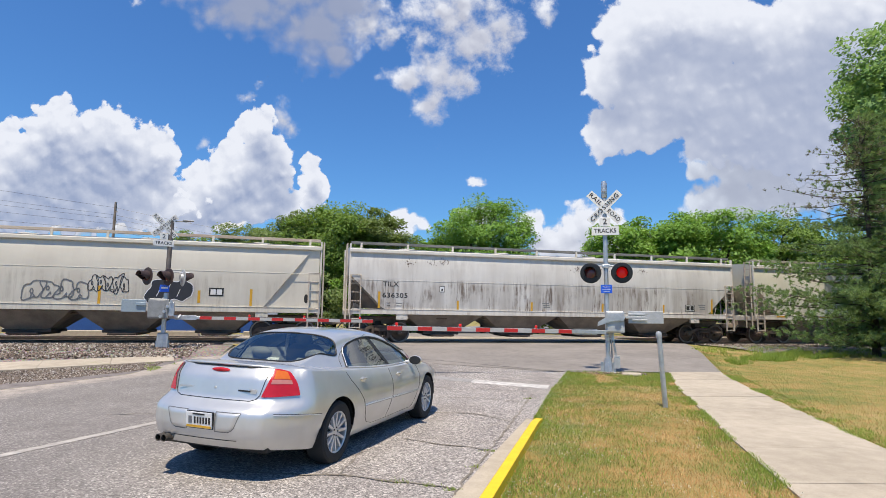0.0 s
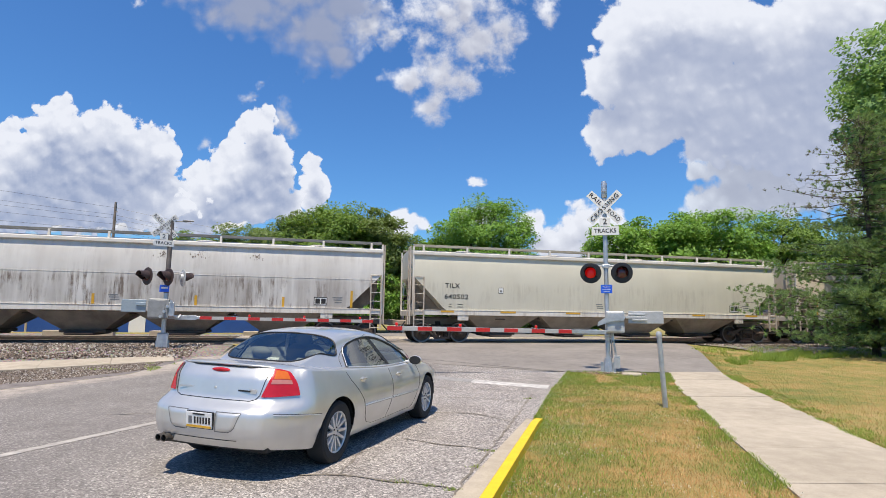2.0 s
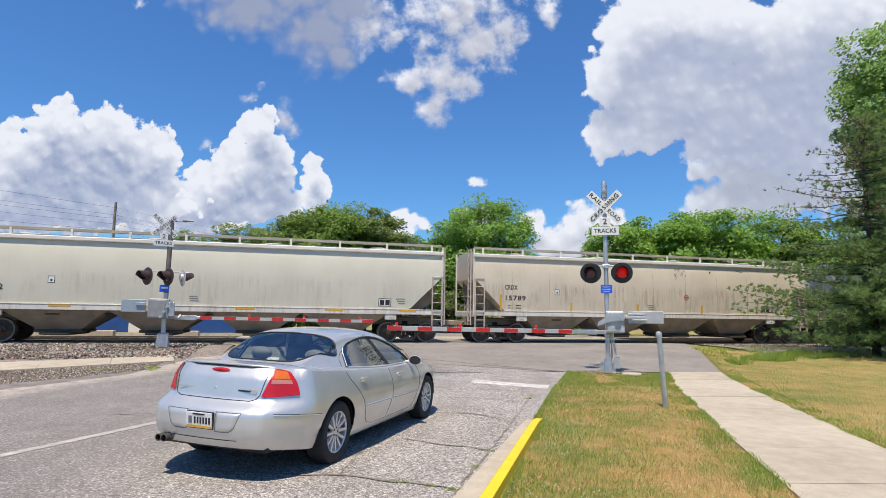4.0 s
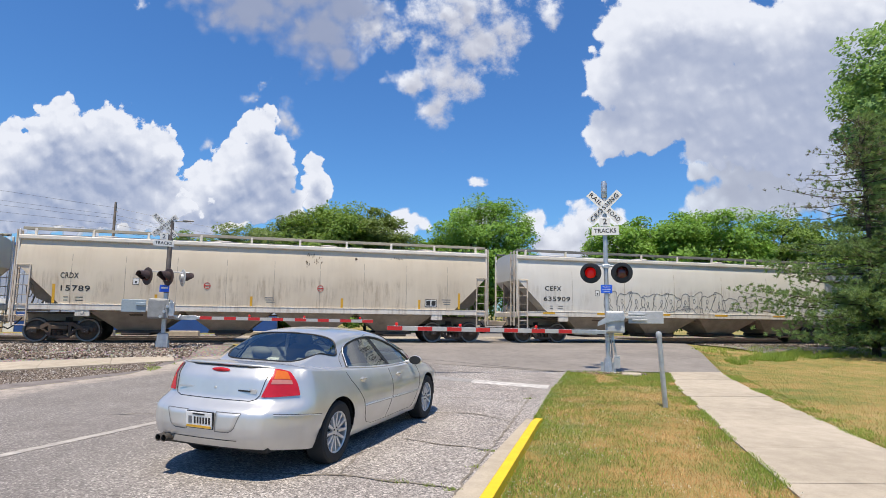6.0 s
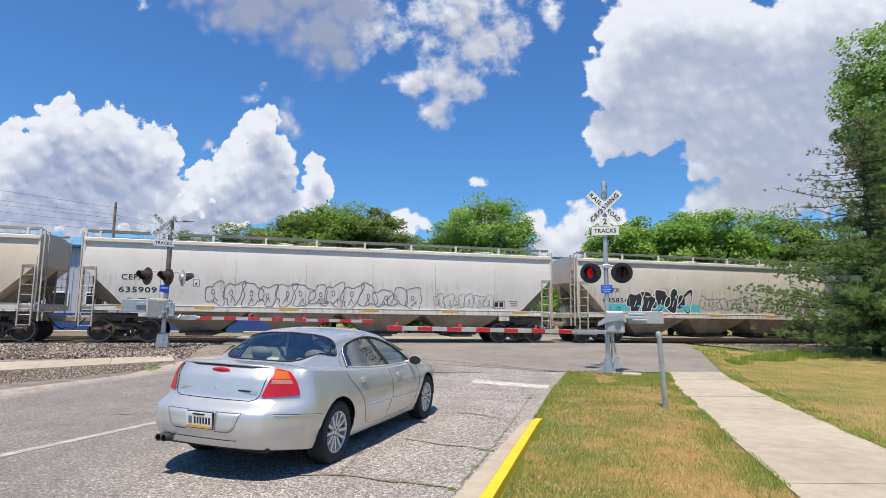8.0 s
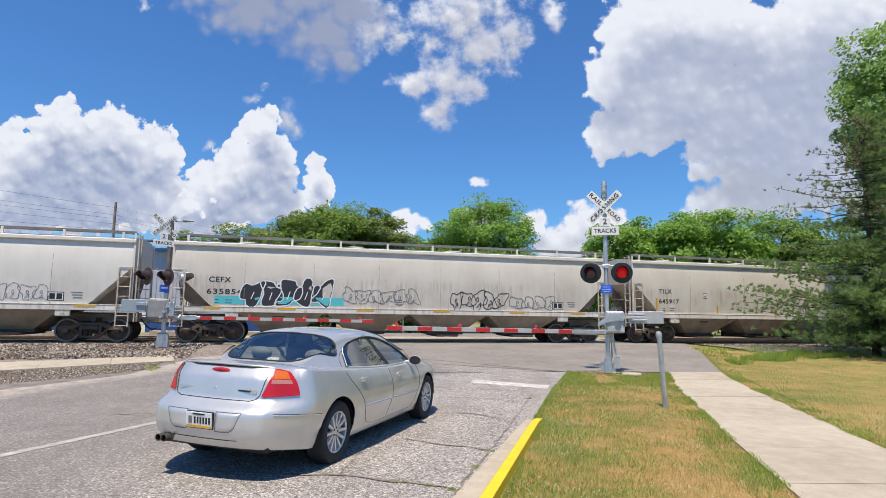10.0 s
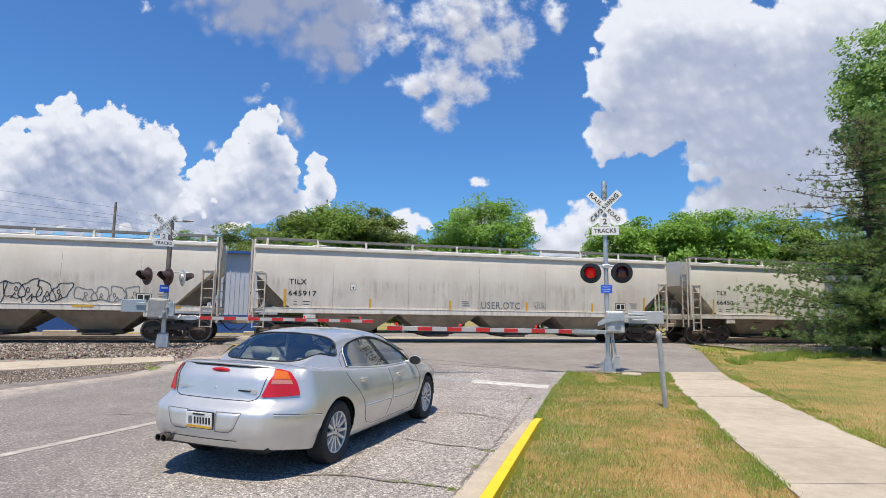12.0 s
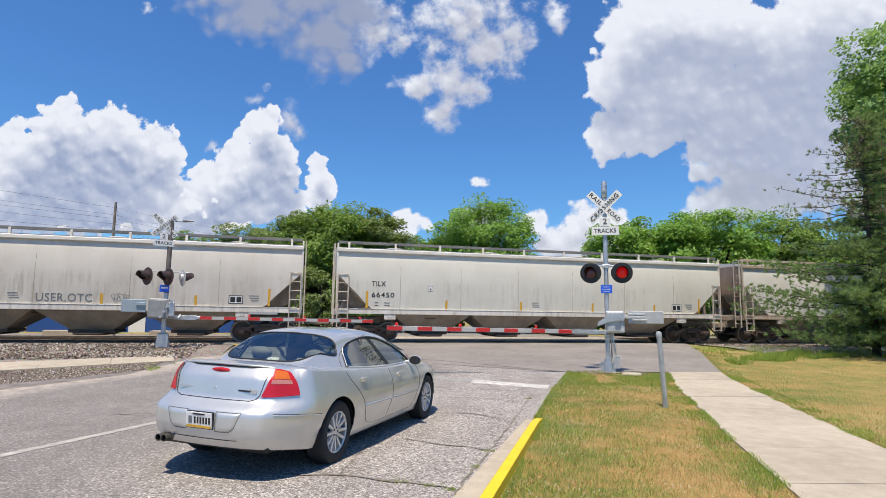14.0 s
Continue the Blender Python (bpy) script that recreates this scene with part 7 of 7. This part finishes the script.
def utility_pole():
    t = thing("utility_pole", "weathered wooden utility pole with sagging wires", "utility pole", Matrix.Translation((-35.9, 60.0, 0.0)))
    wood = surf("pole_wood", (0.16, 0.13, 0.11), (0.24, 0.2, 0.17), 3, 40, 0.9)
    part("pole", MB().tube([(0, 0, 0), (0, 0, 13.3)], 0.19, 10, r2=0.13), wood, t)
    for z in (12.2, 11.1):
        part("insulator", MB().tube([(0.15, -0.1, z), (0.35, -0.2, z)], 0.05, 6), wood, t)
    for k, (z, zl, zr) in enumerate(((12.7, 16.0, 9.2), (11.9, 14.4, 8.6), (11.5, 13.8, 8.0), (10.9, 12.8, 7.4), (10.2, 11.4, 7.0))):
        path = []
        for j in range(17):
            u = j / 16
            path.append((-34 + 34 * u, -26 + 26 * u, zl + (z - zl) * u - 1.2 * 4 * u * (1 - u) * 0.35))
        for j in range(1, 13):
            u = j / 12
            path.append((26 * u, 3 * u, z + (zr - z) * u - 0.5 * 4 * u * (1 - u)))
        part("wire", MB().tube(path, 0.012, 5), BLACK, t)


utility_pole()


def far_clutter():
    # timber steps, parked blue van side and a low wall glimpsed under the wagons
    tan = surf("raw_timber", (0.42, 0.33, 0.2), (0.5, 0.4, 0.26), 3, 40, 0.8)
    t = thing("timber_steps", "raw timber steps and railing behind the tracks", "steps", Matrix.Translation(along(-24.2, -12.0, 0.1)) @ pose(0, 0, 0, 0, 0, math.degrees(AL)))
    for k in range(5):
        part("step", MB().box((0.3 * k, 0, 0.17 * (k + 1)), (0.32, 1.1, 0.05), bev=0.008), tan, t)
    for x in (0, 1.2, 2.4):
        part("post", MB().box((x, -0.55, 0.8), (0.09, 0.09, 1.6), bev=0.01), tan, t)
    part("rail", MB().box((1.2, -0.55, 1.5), (2.6, 0.06, 0.09), bev=0.01), tan, t)
    for s, u, L in ((-17.5, -6.9, 3.2), (-13.0, -7.0, 2.4), (-8.5, -6.8, 2.0)):
        b = MB().box((0, 0, 0.28), (L, 0.5, 0.30), bev=0.03)
        tagged(part("concrete_block", b, CONCRETE, at=Matrix.Translation(along(s, u, 0.12)) @ pose(0, 0, 0, 0, 0, math.degrees(AL))), "long pale concrete block beside the far track", "block")
    b = MB().box((0, 0, 0.09), (0.24, 2.6, 0.18), bev=0.01)
    tagged(part("old_tie", b, TIE, at=Matrix.Translation(along(-18.3, 3.6, 0.36)) @ pose(0, 0, 0, 0, 0, math.degrees(AL) + 84)), "discarded dark wooden tie on the ballast", "railway tie")


far_clutter()


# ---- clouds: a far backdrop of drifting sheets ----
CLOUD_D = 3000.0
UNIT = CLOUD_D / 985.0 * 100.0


def cloud(name, blobs, drift, dim, bright, soft, lift, label, far, rough=1.0, wisp=0.0, puff=0.42):
    """Soft lumps merged and torn by noise; sunlit tops and grey undersides painted into the glow. Each lump: two
    bearings and two radii.
    """
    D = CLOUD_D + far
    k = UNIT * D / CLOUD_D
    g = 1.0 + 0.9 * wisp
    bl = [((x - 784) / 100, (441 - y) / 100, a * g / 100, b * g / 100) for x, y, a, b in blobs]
    n = Nodes(name)
    n.t.nodes.remove(n.b)
    v = n.coord("Object", (1 / k, 1 / k, 1 / k))

    def vmath(op, a, b):
        m = n.add("VectorMath", op)
        for s, val in zip(m.inputs, (a, b)):
            if isinstance(val, tuple):
                s.default_value = val
            else:
                n.link(val, s)
        return m.outputs[0]

    def warp(p, scale, amount, detail):
        t = n.add("TexNoise")
        t.inputs["Scale"].default_value, t.inputs["Detail"].default_value, t.inputs["Roughness"].default_value = scale, detail, 0.6
        n.link(p, t.inputs["Vector"])
        w = vmath("SUBTRACT", t.outputs["Color"], (0.5, 0.5, 0.5))
        return vmath("ADD", p, vmath("MULTIPLY", w, (amount, amount, 0)))
    seeded = vmath("ADD", v, (far * 0.013, far * 0.007, far * 0.003))
    fbm = n.noise(seeded, 2.6, 12, 0.66)
    billow = n.add("TexVoronoi", feature="SMOOTH_F1")
    billow.inputs["Scale"].default_value = 4.2
    n.link(warp(seeded, 3.0, 0.25, 4), billow.inputs["Vector"])
    bil = n.math("SUBTRACT", 0.45, billow.outputs["Distance"])
    p = warp(warp(v, 1.1, 0.45 * rough, 3), 4.5, 0.16 * rough, 5)

    def density(q, grow=1.0, blur=0.25):
        acc = None
        for cx, cy, a, b in bl:
            a, b = a * grow, b * grow
            d = n.add("VectorMath", op="LENGTH")
            n.link(vmath("MULTIPLY", vmath("SUBTRACT", q, (cx, cy, 0.0)), (1 / a, 1 / b, 0.0)), d.inputs[0])
            e = n.math("SUBTRACT", 1.0, d.outputs["Value"])
            if acc is None:
                acc = e
            else:
                m = n.add("Math", "SMOOTH_MAX")
                n.link(acc, m.inputs[0])
                n.link(e, m.inputs[1])
                m.inputs[2].default_value = blur
                acc = m.outputs[0]
        return acc
    ragged = n.math("ADD", n.math("MULTIPLY", n.math("SUBTRACT", fbm, 0.5), 0.95 * rough + 2.7 * wisp), n.math("MULTIPLY", bil, 0.75))
    d1 = n.math("ADD", density(p), ragged)
    # relief: light on the billows' upper flanks, put into the colour
    raised = vmath("ADD", seeded, (0.03, 0.075, 0.0))
    billow_up = n.add("TexVoronoi", feature="SMOOTH_F1")
    billow_up.inputs["Scale"].default_value = 4.2
    n.link(warp(raised, 3.0, 0.25, 4), billow_up.inputs["Vector"])
    relief = n.math("ADD", n.math("MULTIPLY", n.math("SUBTRACT", n.noise(raised, 2.6, 12, 0.66), fbm), 1.5), n.math("MULTIPLY", n.math("SUBTRACT", billow.outputs["Distance"], billow_up.outputs["Distance"]), 1.6))
    soft_p = warp(warp(v, 0.7, 0.5, 2), 2.6, 0.30, 4)
    d2 = n.math("ADD", density(vmath("ADD", soft_p, (-0.08, lift, 0.0)), 1.5, 1.0), n.math("SUBTRACT", n.math("MULTIPLY", ragged, 0.45), n.math("MULTIPLY", bil, 0.55)))

    def step(x, lo, hi):
        m = n.add("MapRange", smooth=True)
        m.inputs[1].default_value, m.inputs[2].default_value = lo, hi
        n.link(x, m.inputs[0])
        return m.outputs[0]
    alpha = step(d1, 0.0, soft)
    shade = step(d2, 0.28, 0.95)
    col = n.mix(n.math("ADD", n.math("MULTIPLY", shade, 0.85), n.math("MULTIPLY", relief, puff), True), bright, dim)
    em, tr, mx = n.add("Emission"), n.add("BsdfTransparent"), n.add("MixShader")
    n.link(col, em.inputs[0])
    em.inputs[1].default_value = CLOUD_GLOW
    n.link(alpha, mx.inputs[0])
    n.link(tr.outputs[0], mx.inputs[1])
    n.link(em.outputs[0], mx.inputs[2])
    n.link(mx.outputs[0], n.out.inputs[0])
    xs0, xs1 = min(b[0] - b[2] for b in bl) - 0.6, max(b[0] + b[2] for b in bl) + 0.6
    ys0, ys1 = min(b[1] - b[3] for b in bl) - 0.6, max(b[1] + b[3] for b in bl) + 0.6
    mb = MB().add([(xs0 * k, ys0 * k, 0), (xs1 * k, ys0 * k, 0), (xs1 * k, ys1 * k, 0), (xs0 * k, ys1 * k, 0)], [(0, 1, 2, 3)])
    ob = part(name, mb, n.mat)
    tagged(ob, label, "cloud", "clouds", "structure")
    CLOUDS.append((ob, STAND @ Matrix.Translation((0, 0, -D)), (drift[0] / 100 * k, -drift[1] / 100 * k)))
    return ob


CLOUDS = []
CLOUD_GLOW = 0.76
GREY, WHITE = (0.36, 0.46, 0.70), (0.92, 1.0, 1.14)


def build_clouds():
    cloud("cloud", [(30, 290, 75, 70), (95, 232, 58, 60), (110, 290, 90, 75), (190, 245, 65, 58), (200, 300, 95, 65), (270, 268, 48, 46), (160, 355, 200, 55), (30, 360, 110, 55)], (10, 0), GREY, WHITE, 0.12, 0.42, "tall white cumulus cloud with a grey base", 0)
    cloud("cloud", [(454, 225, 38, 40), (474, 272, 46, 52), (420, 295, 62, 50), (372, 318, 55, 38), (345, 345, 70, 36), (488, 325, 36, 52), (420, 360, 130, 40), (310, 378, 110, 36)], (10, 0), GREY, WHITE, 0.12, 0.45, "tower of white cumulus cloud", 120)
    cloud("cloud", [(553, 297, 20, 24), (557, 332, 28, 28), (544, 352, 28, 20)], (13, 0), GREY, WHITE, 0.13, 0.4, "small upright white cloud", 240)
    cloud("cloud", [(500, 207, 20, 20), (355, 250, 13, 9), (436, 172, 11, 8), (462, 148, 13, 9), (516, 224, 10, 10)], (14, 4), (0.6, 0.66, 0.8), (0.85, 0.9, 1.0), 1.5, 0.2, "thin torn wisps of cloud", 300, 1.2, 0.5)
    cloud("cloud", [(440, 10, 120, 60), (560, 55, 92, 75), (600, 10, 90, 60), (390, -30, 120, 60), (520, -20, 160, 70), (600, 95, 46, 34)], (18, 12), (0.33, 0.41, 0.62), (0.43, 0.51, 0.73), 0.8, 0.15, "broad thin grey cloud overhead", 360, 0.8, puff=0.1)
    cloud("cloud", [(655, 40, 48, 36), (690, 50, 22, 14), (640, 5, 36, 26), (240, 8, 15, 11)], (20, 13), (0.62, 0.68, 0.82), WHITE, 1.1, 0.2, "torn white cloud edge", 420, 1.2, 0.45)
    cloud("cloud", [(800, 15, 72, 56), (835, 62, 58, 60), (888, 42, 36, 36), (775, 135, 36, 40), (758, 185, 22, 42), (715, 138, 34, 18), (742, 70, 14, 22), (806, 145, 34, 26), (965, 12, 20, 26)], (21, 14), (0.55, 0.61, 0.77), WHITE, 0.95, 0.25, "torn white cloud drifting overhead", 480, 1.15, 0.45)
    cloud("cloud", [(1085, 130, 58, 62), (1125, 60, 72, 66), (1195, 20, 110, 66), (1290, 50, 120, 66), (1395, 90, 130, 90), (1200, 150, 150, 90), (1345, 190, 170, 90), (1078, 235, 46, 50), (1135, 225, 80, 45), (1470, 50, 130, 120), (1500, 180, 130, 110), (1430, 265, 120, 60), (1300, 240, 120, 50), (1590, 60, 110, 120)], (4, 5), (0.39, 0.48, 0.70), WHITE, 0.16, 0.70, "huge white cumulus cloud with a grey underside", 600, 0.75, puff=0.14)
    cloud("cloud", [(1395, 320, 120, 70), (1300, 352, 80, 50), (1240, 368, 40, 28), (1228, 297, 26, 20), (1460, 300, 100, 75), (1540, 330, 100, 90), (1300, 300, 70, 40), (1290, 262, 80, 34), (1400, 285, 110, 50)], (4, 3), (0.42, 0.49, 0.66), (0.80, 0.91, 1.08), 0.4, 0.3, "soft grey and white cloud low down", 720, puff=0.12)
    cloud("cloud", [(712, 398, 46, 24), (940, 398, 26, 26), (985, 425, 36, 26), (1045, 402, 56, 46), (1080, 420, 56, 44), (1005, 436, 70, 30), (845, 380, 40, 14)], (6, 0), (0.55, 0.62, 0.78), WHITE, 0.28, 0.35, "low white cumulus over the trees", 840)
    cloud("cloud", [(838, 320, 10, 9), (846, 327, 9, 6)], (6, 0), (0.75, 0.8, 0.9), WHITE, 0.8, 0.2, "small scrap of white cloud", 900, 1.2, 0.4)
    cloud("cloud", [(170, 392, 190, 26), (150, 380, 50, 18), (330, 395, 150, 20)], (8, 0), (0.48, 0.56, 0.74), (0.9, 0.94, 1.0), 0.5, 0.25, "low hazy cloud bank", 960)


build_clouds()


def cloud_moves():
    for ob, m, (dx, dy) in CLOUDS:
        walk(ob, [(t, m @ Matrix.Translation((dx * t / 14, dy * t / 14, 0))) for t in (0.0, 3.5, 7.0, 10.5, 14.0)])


def motions():
    train_moves()
    flash_moves()
    cloud_moves()


motions()
